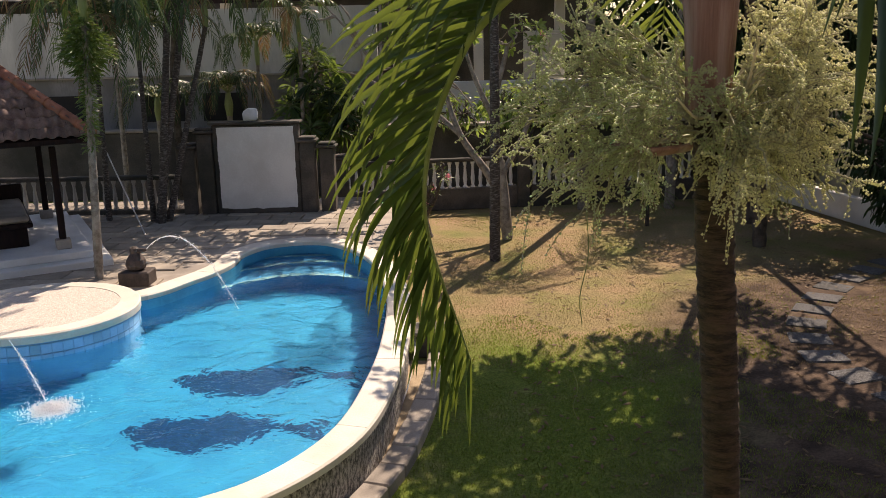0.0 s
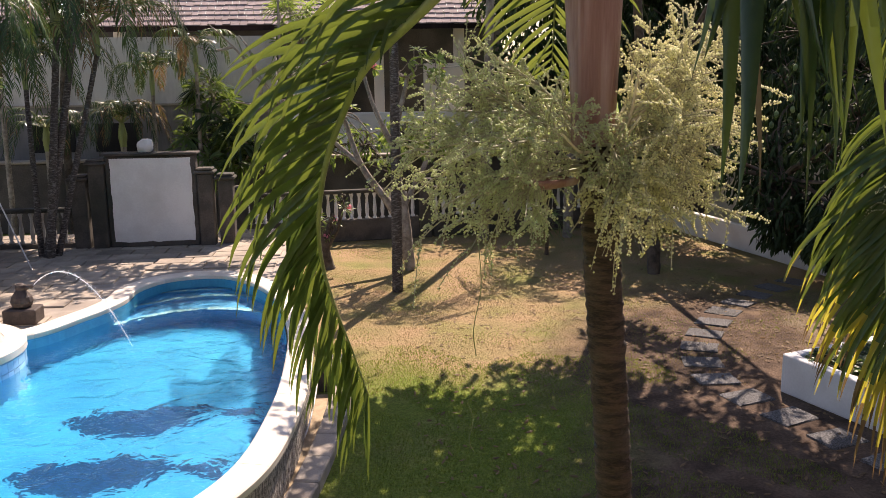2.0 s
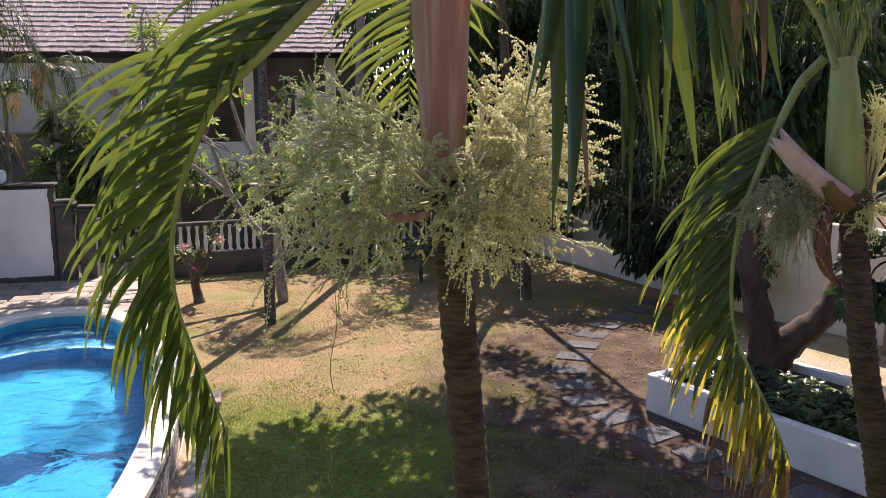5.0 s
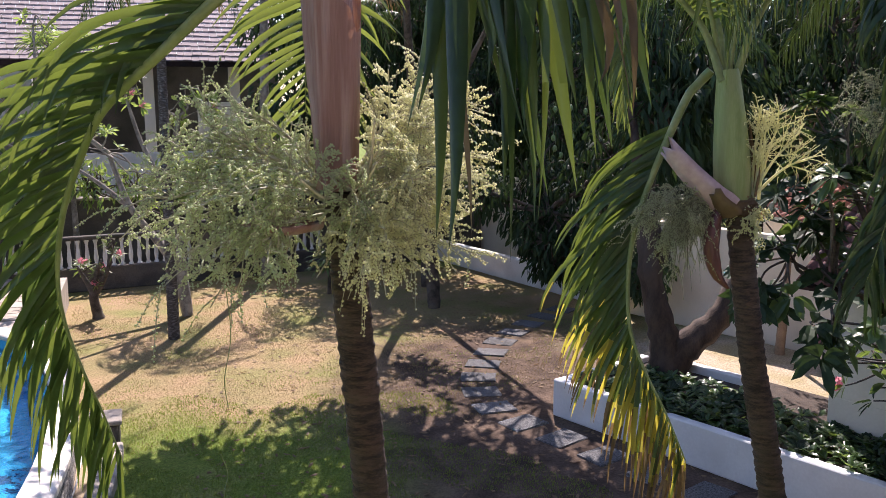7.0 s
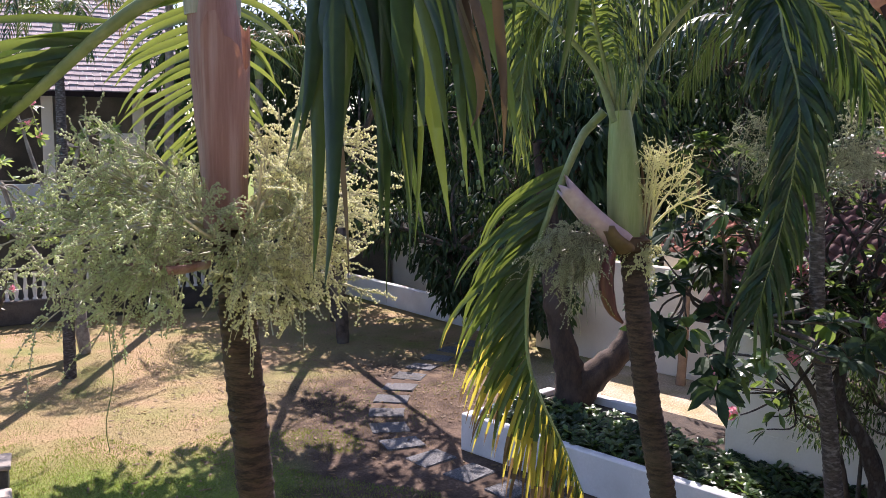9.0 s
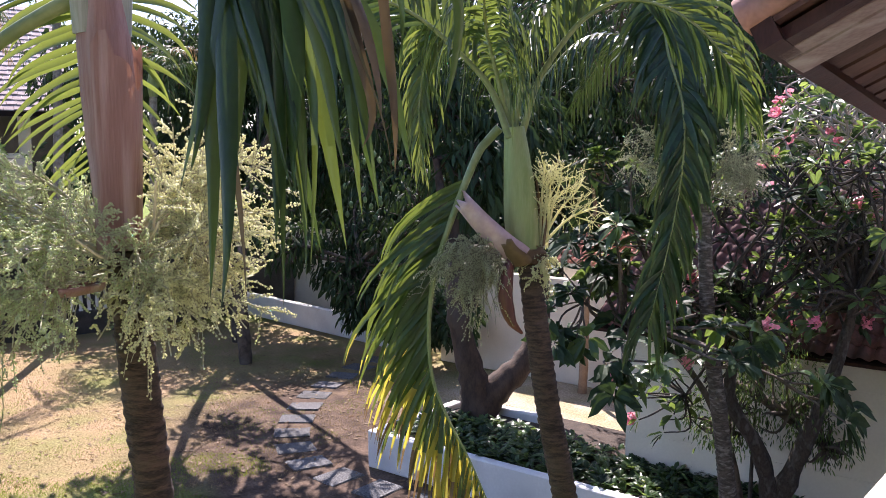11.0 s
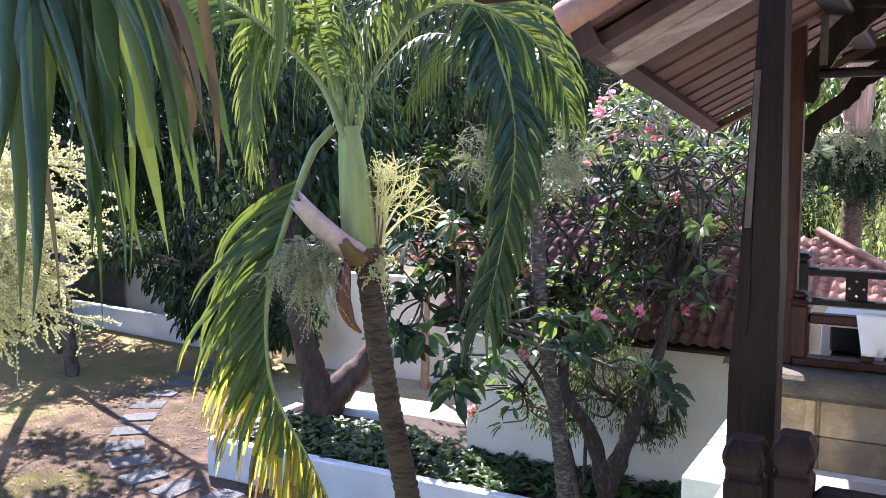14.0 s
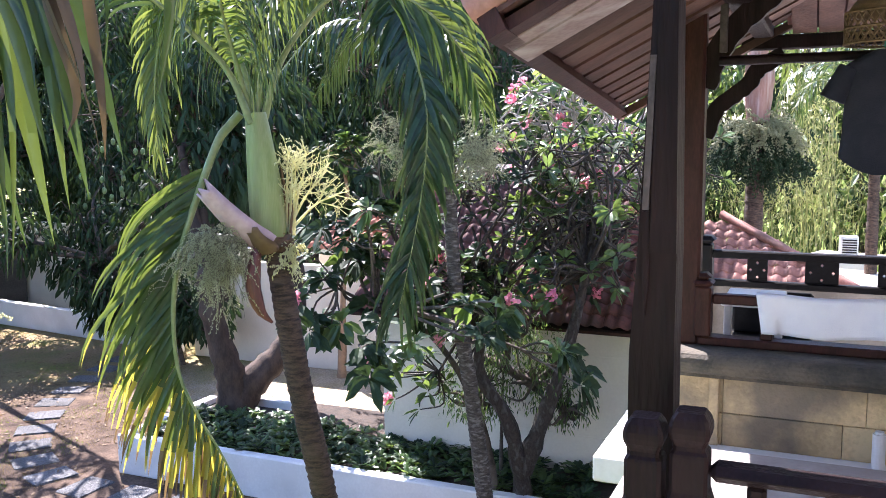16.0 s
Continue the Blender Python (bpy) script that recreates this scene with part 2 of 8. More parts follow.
POOL_STEP = material("blue pool step", (0.10, 0.38, 0.58), (0.07, 0.32, 0.53), 5, 0.4, 0.1, 40)
STEP_EDGE = material("pale step edge", (0.60, 0.64, 0.54), (0.46, 0.52, 0.46), 5, 0.5, 0.1, 40)
SPECKLED_BARK = material("grey bark with pale specks", (0.105, 0.089, 0.076), (0.044, 0.036, 0.031), 14, 0.9, 0.8, 60, stain=(0.40, 0.38, 0.35), stain_scale=13.0, stain_amount=0.4, stretch=(1, 1, 3))
POOL_BAND = material("pale blue waterline tile", (0.22, 0.48, 0.74), (0.28, 0.54, 0.78), 4, 0.25, 0.1, 40, per_piece=0.15)
MOSAIC = material("dark blue mosaic", (0.005, 0.03, 0.09), (0.004, 0.07, 0.18), 9, 0.3, 0.1, 30)
STEP_STONE = material("pebbled stepping stone", (0.24, 0.24, 0.24), (0.06, 0.06, 0.06), 40, 0.85, 1.0, 110, stain=(0.08, 0.075, 0.062), stain_amount=0.5, per_piece=0.25, bump_distance=0.04)
BARK = material("ringed palm bark", (0.114, 0.073, 0.053), (0.031, 0.021, 0.017), 14, 0.9, 1.0, 70, stain=(0.14, 0.105, 0.08), stain_scale=3.0, stain_amount=0.4, stretch=(1, 1, 5))
PALE_BARK = material("pale grey bark", (0.30, 0.27, 0.23), (0.16, 0.14, 0.115), 12, 0.9, 0.7, 60, stain=(0.42, 0.39, 0.34), stain_scale=4.0, stain_amount=0.6)
DARK_BARK = material("dark rough bark", (0.12, 0.095, 0.075), (0.05, 0.04, 0.032), 9, 0.95, 0.9, 50, stain=(0.19, 0.17, 0.14), stain_scale=3.0, stain_amount=0.5)
RED_BARK = material("dark reddish brown bark", (0.075, 0.048, 0.032), (0.038, 0.025, 0.018), 9, 0.9, 0.8, 50, stain=(0.13, 0.10, 0.085), stain_scale=2.5, stain_amount=0.4, stretch=(1, 1, 0.4))
BROWN_SHAFT = material("brown crownshaft", (0.35, 0.20, 0.165), (0.26, 0.135, 0.11), 5, 0.45, 0.3, 30, stain=(0.50, 0.38, 0.36), stain_scale=2.4, stain_amount=0.8, stretch=(7, 7, 0.35), through_light=(0.5, 0.22, 0.1), amount=0.10)
GREEN_SHAFT = material("green crownshaft", (0.20, 0.27, 0.085), (0.27, 0.335, 0.13), 4, 0.42, 0.15, 30, stain=(0.20, 0.21, 0.085), stain_scale=2.5, stain_amount=0.5, stretch=(5, 5, 0.5))
PINK_SHEATH = material("pinkish dry leaf sheath", (0.56, 0.42, 0.41), (0.44, 0.31, 0.30), 5, 0.5, 0.25, 30, stain=(0.30, 0.17, 0.13), stain_scale=3.0, stain_amount=0.6)
SPATHE = material("red brown spathe", (0.17, 0.060, 0.045), (0.10, 0.034, 0.028), 8, 0.35, 0.2, 40, stretch=(3, 3, 0.5))
FROND = leaf_material("palm leaflet green", (0.028, 0.064, 0.015), (0.048, 0.092, 0.022), (0.38, 0.46, 0.08), 0.23, 0.34)
# Darker leaflet copies; the shade of overlapping rows is in their green.
FROND_DEEP = leaf_material("palm leaflet full green", (0.022, 0.056, 0.014), (0.038, 0.080, 0.020), (0.34, 0.44, 0.07), 0.19, 0.36)
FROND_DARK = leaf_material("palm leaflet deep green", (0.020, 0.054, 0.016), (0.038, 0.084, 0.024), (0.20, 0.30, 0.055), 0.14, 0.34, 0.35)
FROND_YELLOW = leaf_material("yellowing palm leaflet", (0.19, 0.20, 0.03), (0.27, 0.24, 0.05), (0.72, 0.62, 0.08), 0.45, 0.45)
FROND_DRY = leaf_material("dry palm leaflet", (0.19, 0.13, 0.065), (0.12, 0.075, 0.04), (0.38, 0.24, 0.10), 0.22, 0.7)
GREY_PETIOLE = material("grey green leaf stem", (0.36, 0.36, 0.30), (0.26, 0.27, 0.20), 6, 0.5, 0.2, 40, stretch=(5, 5, 0.5))
RACHIS = material("frond rib", (0.25, 0.29, 0.115), (0.17, 0.215, 0.07), 8, 0.45, 0.15, 40)
# One fruit in two tones: sun is in FRUIT's colour, shade in FRUIT_GREEN's.
FRUIT = material("sunlit-tone pale green palm fruit", (0.74, 0.72, 0.43), (0.88, 0.84, 0.58), 60, 0.35, 0.1, 200, through_light=(0.90, 0.90, 0.60), amount=0.55)
FRUIT_GREEN = material("shaded-tone grey green palm fruit", (0.50, 0.56, 0.32), (0.66, 0.70, 0.45), 60, 0.35, 0.1, 200, through_light=(0.74, 0.80, 0.46), amount=0.52)
FRUIT_DULL = material("dull olive palm fruit", (0.27, 0.28, 0.15), (0.36, 0.36, 0.20), 60, 0.5, 0.1, 200, through_light=(0.4, 0.4, 0.2), amount=0.2)
FRUIT_OLIVE = material("pale olive palm fruit", (0.44, 0.47, 0.28), (0.56, 0.57, 0.36), 60, 0.5, 0.1, 200, through_light=(0.60, 0.62, 0.38), amount=0.45)
STALK_DULL = material("grey green fruit stalk", (0.26, 0.25, 0.15), (0.18, 0.18, 0.10), 14, 0.6, 0.2, 60)
STALK = material("cream fruit stalk", (0.70, 0.62, 0.44), (0.58, 0.50, 0.33), 14, 0.6, 0.2, 60)
YOUNG_STALK = material("yellow cream flower stalk", (0.76, 0.77, 0.47), (0.66, 0.68, 0.38), 20, 0.6, 0.1, 60, through_light=(0.85, 0.80, 0.45), amount=0.4)
LEAF_DARK = leaf_material("dark glossy leaf", (0.016, 0.034, 0.016), (0.030, 0.056, 0.023), (0.11, 0.19, 0.045), 0.10, 0.58, 0.20)
LEAF_MID = leaf_material("mid green leaf", (0.035, 0.078, 0.025), (0.058, 0.108, 0.032), (0.30, 0.43, 0.08), 0.28, 0.36)
LEAF_BRIGHT = leaf_material("bright green leaf", (0.075, 0.155, 0.04), (0.115, 0.205, 0.055), (0.46, 0.60, 0.13), 0.38, 0.38)
# Dark, nearly opaque copy; shade among overlapping leaflets is put into its colour.
FROND_SHADE = leaf_material("thick shade-dark palm leaflet", (0.014, 0.036, 0.013), (0.026, 0.056, 0.019), (0.16, 0.24, 0.05), 0.07, 0.28, 0.32)
FROND_BROWN = leaf_material("withered dark brown leaflet", (0.085, 0.060, 0.030), (0.055, 0.040, 0.022), (0.20, 0.14, 0.05), 0.12, 0.6)
GREEN_STALK = material("pale olive fruit stalk", (0.54, 0.52, 0.36), (0.44, 0.43, 0.28), 14, 0.6, 0.2, 60, through_light=(0.5, 0.48, 0.32), amount=0.2)
TILE_GAZEBO = material("brown clay tile", (0.25, 0.165, 0.14), (0.16, 0.10, 0.085), 6, 0.8, 0.3, 40, stain=(0.09, 0.065, 0.05), stain_scale=1.5, stain_amount=0.7, per_piece=0.25)
GREY_TWIG = material("pale grey frangipani bark", (0.42, 0.38, 0.34), (0.28, 0.25, 0.22), 12, 0.85, 0.5, 60)
TILE_PINK = material("pinkish clay tile", (0.42, 0.21, 0.16), (0.30, 0.14, 0.105), 6, 0.8, 0.3, 40, stain=(0.14, 0.10, 0.085), stain_scale=1.5, stain_amount=0.6, per_piece=0.25)
WORN = material("worn grey timber edge", (0.105, 0.088, 0.082), (0.06, 0.05, 0.046), 8, 0.75, 0.3, 60, spec=0.2)
BAMBOO_LEAF = leaf_material("yellow green bamboo leaf", (0.15, 0.18, 0.055), (0.22, 0.24, 0.08), (0.58, 0.60, 0.22), 0.36, 0.5)
BAMBOO = material("bamboo cane", (0.36, 0.34, 0.13), (0.24, 0.24, 0.09), 6, 0.45, 0.1, 30, per_piece=0.2)
PETAL = leaf_material("pink petal", (0.72, 0.17, 0.28), (0.82, 0.40, 0.46), (0.88, 0.40, 0.46), 0.35, 0.5)
GRASS = leaf_material("grass blade", (0.08, 0.15, 0.02), (0.15, 0.20, 0.03), (0.38, 0.48, 0.05), 0.3, 0.6)
GRASS_DRY = leaf_material("dry grass blade", (0.30, 0.22, 0.11), (0.22, 0.18, 0.08), (0.42, 0.32, 0.14), 0.25, 0.8)
OLD_WOOD = material("dark stained old wood", (0.017, 0.0082, 0.0082), (0.0078, 0.0040, 0.0042), 9, 0.55, 0.35, 60, stain=(0.034, 0.021, 0.020), stain_scale=2.2, stain_amount=0.35, stretch=(1.6, 1.6, 0.2), spec=0.16)
ROUGH_BARK = material("dark rough bark with pale lichen", (0.055, 0.043, 0.034), (0.018, 0.014, 0.012), 16, 0.95, 1.0, 60, stain=(0.26, 0.25, 0.23), stain_scale=16.0, stain_amount=0.28, stretch=(1, 1, 0.6))
RED_WOOD = material("red brown wood", (0.056, 0.020, 0.015), (0.030, 0.0115, 0.009), 9, 0.5, 0.25, 60, stain=(0.075, 0.040, 0.030), stain_scale=2.0, stain_amount=0.35, spec=0.2, stretch=(1.4, 1.4, 0.4))
BLACK_WOOD = material("black painted wood", (0.012, 0.010, 0.010), (0.007, 0.006, 0.006), 8, 0.5, 0.15, 50, spec=0.15)
SOFFIT = material("brown soffit board", (0.095, 0.046, 0.034), (0.058, 0.028, 0.021), 5, 0.75, 0.3, 40, stain=(0.16, 0.10, 0.075), stain_amount=0.35, per_piece=0.25, spec=0.25)
GREY_BOARD = material("weathered grey board", (0.36, 0.29, 0.25), (0.26, 0.20, 0.17), 5, 0.75, 0.4, 60, stain=(0.62, 0.58, 0.55), stain_scale=2.5, stain_amount=0.6, stretch=(0.4, 1, 1))
TILE_RED = material("orange clay tile", (0.50, 0.20, 0.12), (0.36, 0.13, 0.08), 6, 0.75, 0.3, 40, stain=(0.20, 0.12, 0.09), stain_scale=1.5, stain_amount=0.6, per_piece=0.22)
TILE_DARK = material("dark weathered clay tile", (0.16, 0.058, 0.046), (0.085, 0.034, 0.029), 6, 0.8, 0.3, 40, stain=(0.045, 0.038, 0.034), stain_scale=1.2, stain_amount=0.7, per_piece=0.25)
SHINGLE = material("pinkish grey roof shingle", (0.42, 0.34, 0.32), (0.30, 0.24, 0.23), 5, 0.9, 0.5, 30, stain=(0.22, 0.18, 0.17), stain_amount=0.5, per_piece=0.15)
SANDSTONE = material("buff sandstone", (0.60, 0.45, 0.235), (0.42, 0.315, 0.165), 3.5, 0.9, 0.7, 40, stain=(0.13, 0.11, 0.085), stain_scale=1.7, stain_amount=0.85, per_piece=0.22)
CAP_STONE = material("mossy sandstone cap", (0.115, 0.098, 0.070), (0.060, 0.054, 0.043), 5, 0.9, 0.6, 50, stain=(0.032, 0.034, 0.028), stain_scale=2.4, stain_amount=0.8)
TOWEL = material("white towel cloth", (0.88, 0.88, 0.90), (0.82, 0.82, 0.86), 8, 0.95, 0.4, 200)
SHIRT = material("dark blue shirt cloth", (0.012, 0.014, 0.024), (0.020, 0.022, 0.034), 10, 0.9, 0.3, 150)
WICKER = material("woven wicker", (0.20, 0.13, 0.06), (0.14, 0.09, 0.04), 20, 0.7, 0.4, 90)
STATUE = material("dark carved stone", (0.085, 0.062, 0.052), (0.045, 0.034, 0.03), 8, 0.7, 0.4, 50)
SOIL = material("dark garden soil", (0.07, 0.05, 0.035), (0.04, 0.03, 0.022), 8, 0.95, 0.8, 60)
PLASTIC = material("off white plastic", (0.72, 0.72, 0.70), (0.66, 0.66, 0.64), 3, 0.4, 0.05, 40)
# Near black stands in for the shade inside holes.
DARK_HOLE = material("painted dark of holes", (0.02, 0.018, 0.016), (0.014, 0.012, 0.011), 3, 0.8, 0.1, 20)


def lawn_material():
    """Short lawn: green near the house, dry straw further out, bare earth under the palms; tufts and grain."""
    m = material("lawn", (0.125, 0.185, 0.03), (0.18, 0.225, 0.045), 9.0, 0.95, 0.9, 130.0, bump_distance=0.03, spec=0.15)
    nt = m.node_tree
    n, link = nt.nodes, nt.links.new
    bsdf = n["Principled BSDF"]
    green = bsdf.inputs["Base Color"].links[0].from_socket
    geo = n.new("ShaderNodeNewGeometry")

    def blob(x, y, rx, ry, soft, wobble):
        """1 inside an uneven patch of ground, 0 outside."""
        mp, nz = n.new("ShaderNodeMapping"), n.new("ShaderNodeTexNoise")
        nz.inputs["Scale"].default_value, nz.inputs["Detail"].default_value = 1.1, 6.0
        link(geo.outputs["Position"], nz.inputs["Vector"])
        mp.inputs["Location"].default_value = (-x / rx, -y / ry, 0)
        mp.inputs["Scale"].default_value = (1 / rx, 1 / ry, 0)
        link(geo.outputs["Position"], mp.inputs[0])
        ln = n.new("ShaderNodeVectorMath")
        ln.operation = "LENGTH"
        link(mp.outputs[0], ln.inputs[0])
        ad = n.new("ShaderNodeMath")
        ad.operation = "MULTIPLY_ADD"
        link(nz.outputs[0], ad.inputs[0])
        ad.inputs[1].default_value = wobble
        link(ln.outputs["Value"], ad.inputs[2])
        r = n.new("ShaderNodeMapRange")
        r.inputs[1].default_value, r.inputs[2].default_value = 1 + wobble / 2 - soft, 1 + wobble / 2 + soft
        r.inputs[3].default_value, r.inputs[4].default_value = 1, 0
        link(ad.outputs[0], r.inputs[0])
        return r.outputs[0]

    def tone(a, b, s):
        nz, r, k = n.new("ShaderNodeTexNoise"), n.new("ShaderNodeMapRange"), n.new("ShaderNodeMix")
        nz.inputs["Scale"].default_value, nz.inputs["Detail"].default_value = s, 8.0
        link(geo.outputs["Position"], nz.inputs["Vector"])
        r.inputs[1].default_value, r.inputs[2].default_value = 0.35, 0.65
        link(nz.outputs[0], r.inputs[0])
        k.data_type = "RGBA"
        link(r.outputs[0], k.inputs[0])
        k.inputs[6].default_value, k.inputs[7].default_value = (*a, 1), (*b, 1)
        return k.outputs[2]

    def over(fac, x, y):
        k = n.new("ShaderNodeMix")
        k.data_type = "RGBA"
        link(fac, k.inputs[0])
        link(x, k.inputs[6])
        link(y, k.inputs[7])
        return k.outputs[2]

    weed = tone((0.15, 0.19, 0.05), (0.24, 0.24, 0.08), 3.0)
    straw = tone((0.38, 0.262, 0.15), (0.275, 0.23, 0.105), 0.8)
    earth = tone((0.066, 0.046, 0.034), (0.165, 0.115, 0.082), 2.2)
    col = over(blob(3.5, 19.0, 7.5, 6.3, 0.10, 0.35), green, straw)
    patch, prange = n.new("ShaderNodeTexNoise"), n.new("ShaderNodeMapRange")
    patch.inputs["Scale"].default_value, patch.inputs["Detail"].default_value = 0.75, 8.0
    link(geo.outputs["Position"], patch.inputs["Vector"])
    prange.inputs[1].default_value, prange.inputs[2].default_value, prange.inputs[4].default_value = 0.50, 0.66, 0.75
    link(patch.outputs[0], prange.inputs[0])
    col = over(prange.outputs[0], col, weed)
    col = over(blob(6.3, 12.0, 3.4, 5.2, 0.22, 0.7), col, earth)
    col = over(blob(5.4, 7.0, 3.6, 4.5, 0.2, 0.6), col, earth)
    sand = tone((0.52, 0.42, 0.31), (0.38, 0.32, 0.18), 1.4)
    col = over(blob(10.0, 11.5, 2.6, 4.5, 0.25, 0.6), col, sand)
    # speckle of blades, clods and small shadows between them
    fine, span, dot = n.new("ShaderNodeTexNoise"), n.new("ShaderNodeMapRange"), n.new("ShaderNodeHueSaturation")
    fine.inputs["Scale"].default_value, fine.inputs["Detail"].default_value = 26.0, 6.0
    link(geo.outputs["Position"], fine.inputs["Vector"])
    span.inputs[1].default_value, span.inputs[2].default_value, span.inputs[3].default_value, span.inputs[4].default_value = 0.36, 0.64, 0.76, 1.20
    link(fine.outputs[0], span.inputs[0])
    link(span.outputs[0], dot.inputs["Value"])
    link(col, dot.inputs["Color"])
    link(dot.outputs[0], bsdf.inputs["Base Color"])
    return m


def water_material():
    m = bpy.data.materials.new("pool water")
    m.use_nodes = True
    nt = m.node_tree
    n, link = nt.nodes, nt.links.new
    n.remove(n["Principled BSDF"])
    glass = n.new("ShaderNodeBsdfRefraction")
    glass.inputs["Color"].default_value, glass.inputs["Roughness"].default_value, glass.inputs["IOR"].default_value = (0.47, 0.79, 0.90, 1), 0.0, 1.33
    gloss = n.new("ShaderNodeBsdfGlossy")
    gloss.inputs["Roughness"].default_value = 0.04
    fr = n.new("ShaderNodeFresnel")
    fr.inputs["IOR"].default_value = 1.33
    mx = n.new("ShaderNodeMixShader")
    geo = n.new("ShaderNodeNewGeometry")
    a, b = n.new("ShaderNodeTexNoise"), n.new("ShaderNodeTexNoise")
    a.inputs["Scale"].default_value, a.inputs["Detail"].default_value, a.inputs["Distortion"].default_value = 2.2, 3.0, 0.6
    b.inputs["Scale"].default_value, b.inputs["Detail"].default_value = 9.0, 2.0
    for t in (a, b):
        link(geo.outputs["Position"], t.inputs["Vector"])
    s = n.new("ShaderNodeMath")
    s.operation = "MULTIPLY_ADD"
    link(b.outputs[0], s.inputs[0])
    s.inputs[1].default_value = 0.15
    link(a.outputs[0], s.inputs[2])
    bp = n.new("ShaderNodeBump")
    bp.inputs["Strength"].default_value, bp.inputs["Distance"].default_value = 0.7, 0.11
    link(s.outputs[0], bp.inputs["Height"])
    for node in (glass, gloss, fr):
        link(bp.outputs[0], node.inputs["Normal"])
    link(fr.outputs[0], mx.inputs[0])
    link(glass.outputs[0], mx.inputs[1])
    link(gloss.outputs[0], mx.inputs[2])
    link(mx.outputs[0], n["Material Output"].inputs[0])
    return m


LAWN = lawn_material()
WATER = water_material()
SPRAY = material("white water spray", (0.95, 0.97, 0.98), (0.92, 0.95, 0.97), 20, 0.15, 0.05, 80, through_light=(0.97, 0.98, 1.0), amount=0.85)


# ---- ground, pool and deck ----
ZC, ZW, ZF = 0.70, 0.46, -0.55
# outer edge of the coping, anticlockwise
POOL = smooth_line([(-4.2, 6.1), (-2.9, 6.55), (-1.85, 7.2), (-1.15, 8.4), (-0.9, 10.0), (-0.86, 11.7), (-1.0, 13.7), (-1.5, 15.9), (-2.4, 17.35),
                    (-3.3, 17.72), (-4.25, 17.35), (-4.7, 16.5), (-4.75, 15.6), (-5.1, 14.7), (-5.75, 13.8), (-7.6, 13.9), (-9.6, 12.6), (-10.4, 10),
                    (-9.4, 7.4), (-7.0, 6.2)], 8, closed=True)
INNER = offset(POOL, 0.38)
ROUND = np.array([(-6.55 + 1.5 * math.cos(a), 12.68 + 1.42 * math.sin(a)) for a in np.linspace(0, 2 * math.pi, 64, endpoint=False)])


def sheet_with_hole(outer, hole, z, name):
    """A flat sheet with a hole in it, cut into triangles."""
    bm = bmesh.new()
    for line in (outer, hole):
        vs = [bm.verts.new((x, y, z)) for x, y in line]
        for a, b in zip(vs, vs[1:] + vs[:1]):
            bm.edges.new((a, b))
    bmesh.ops.triangle_fill(bm, edges=list(bm.edges), use_beauty=True, normal=(0, 0, 1))
    for f in bm.faces:
        if f.normal.z < 0:
            f.normal_flip()
    return Mesh().bm(bm)


far = [(-400, -200), (400, -200), (400, 500), (-400, 500)]
solo("ground", sheet_with_hole(far, offset(POOL, 0.15), 0.0, "ground"), LAWN, (0, 0, 0), "short lawn, green and straw coloured, with bare earth", "ground", kind="structure")

pool = thing("pool", (-4, 11, 0), "raised kidney-shaped swimming pool with cream coping and blue tiles", "pool", kind="structure")
wall = Mesh()
k = len(POOL)
outer_wall, inner_wall = offset(POOL, 0.06), INNER
j = np.arange(k)


def ribbon(mesh, a, za, b, zb, slot=0):
    v = np.concatenate([np.c_[a, np.full(k, za)], np.c_[b, np.full(k, zb)]])
    return mesh.add(v, np.stack([j, (j + 1) % k, k + (j + 1) % k, k + j], 1), slot)


ribbon(wall, outer_wall, -0.05, outer_wall, ZC - 0.09)
part("pebble_wall", wall, PEBBLE, pool, "dark pebble-dashed outer pool wall")
basin = Mesh()
lip = offset(POOL, 0.40)
ribbon(basin, lip, ZF, lip, ZC - 0.08)
basin.add(np.c_[lip, np.full(k, ZF)], [list(range(k))])
part("basin", basin, POOL_TILE, pool, "bright blue tiled basin")
# coping, stone by stone
step = 5
for i in range(0, k, step):
    idx = [(i + q) % k for q in range(step + 1)]
    out_, in_ = POOL[idx].copy(), INNER[idx].copy()
    out_[0] += (out_[1] - out_[0]) * 0.006
    out_[-1] += (out_[-2] - out_[-1]) * 0.006
    in_[0] += (in_[1] - in_[0]) * 0.006
    in_[-1] += (in_[-2] - in_[-1]) * 0.006
    n_p = step + 1
    lift = rng.uniform(-0.002, 0.002)
    # rows across the stone: outer foot, outer edge, rounded top, inner edge, inner foot
    mid_ = [out_ * (1 - w) + in_ * w for w in (0, 0, 0.06, 0.94, 1, 1)]
    zs = (ZC - 0.09, ZC - 0.02, ZC + lift, ZC + lift, ZC - 0.02, ZC - 0.09)
    v = np.concatenate([np.c_[m_, np.full(n_p, z_)] for m_, z_ in zip(mid_, zs)])
    f = [[r * n_p + q, r * n_p + q + 1, (r + 1) * n_p + q + 1, (r + 1) * n_p + q] for r in range(5) for q in range(n_p - 1)]
    f += [[r * n_p for r in range(6)], [r * n_p + n_p - 1 for r in range(5, -1, -1)]]
    part("coping_stone", Mesh().add(v, f), COPING, pool)
bed = Mesh()
for z in (ZC - 0.088, ZC - 0.02):
    ribbon(bed, offset(POOL, 0.012), z, offset(POOL, 0.368), z)
part("mortar_bed", bed, KERB, pool)
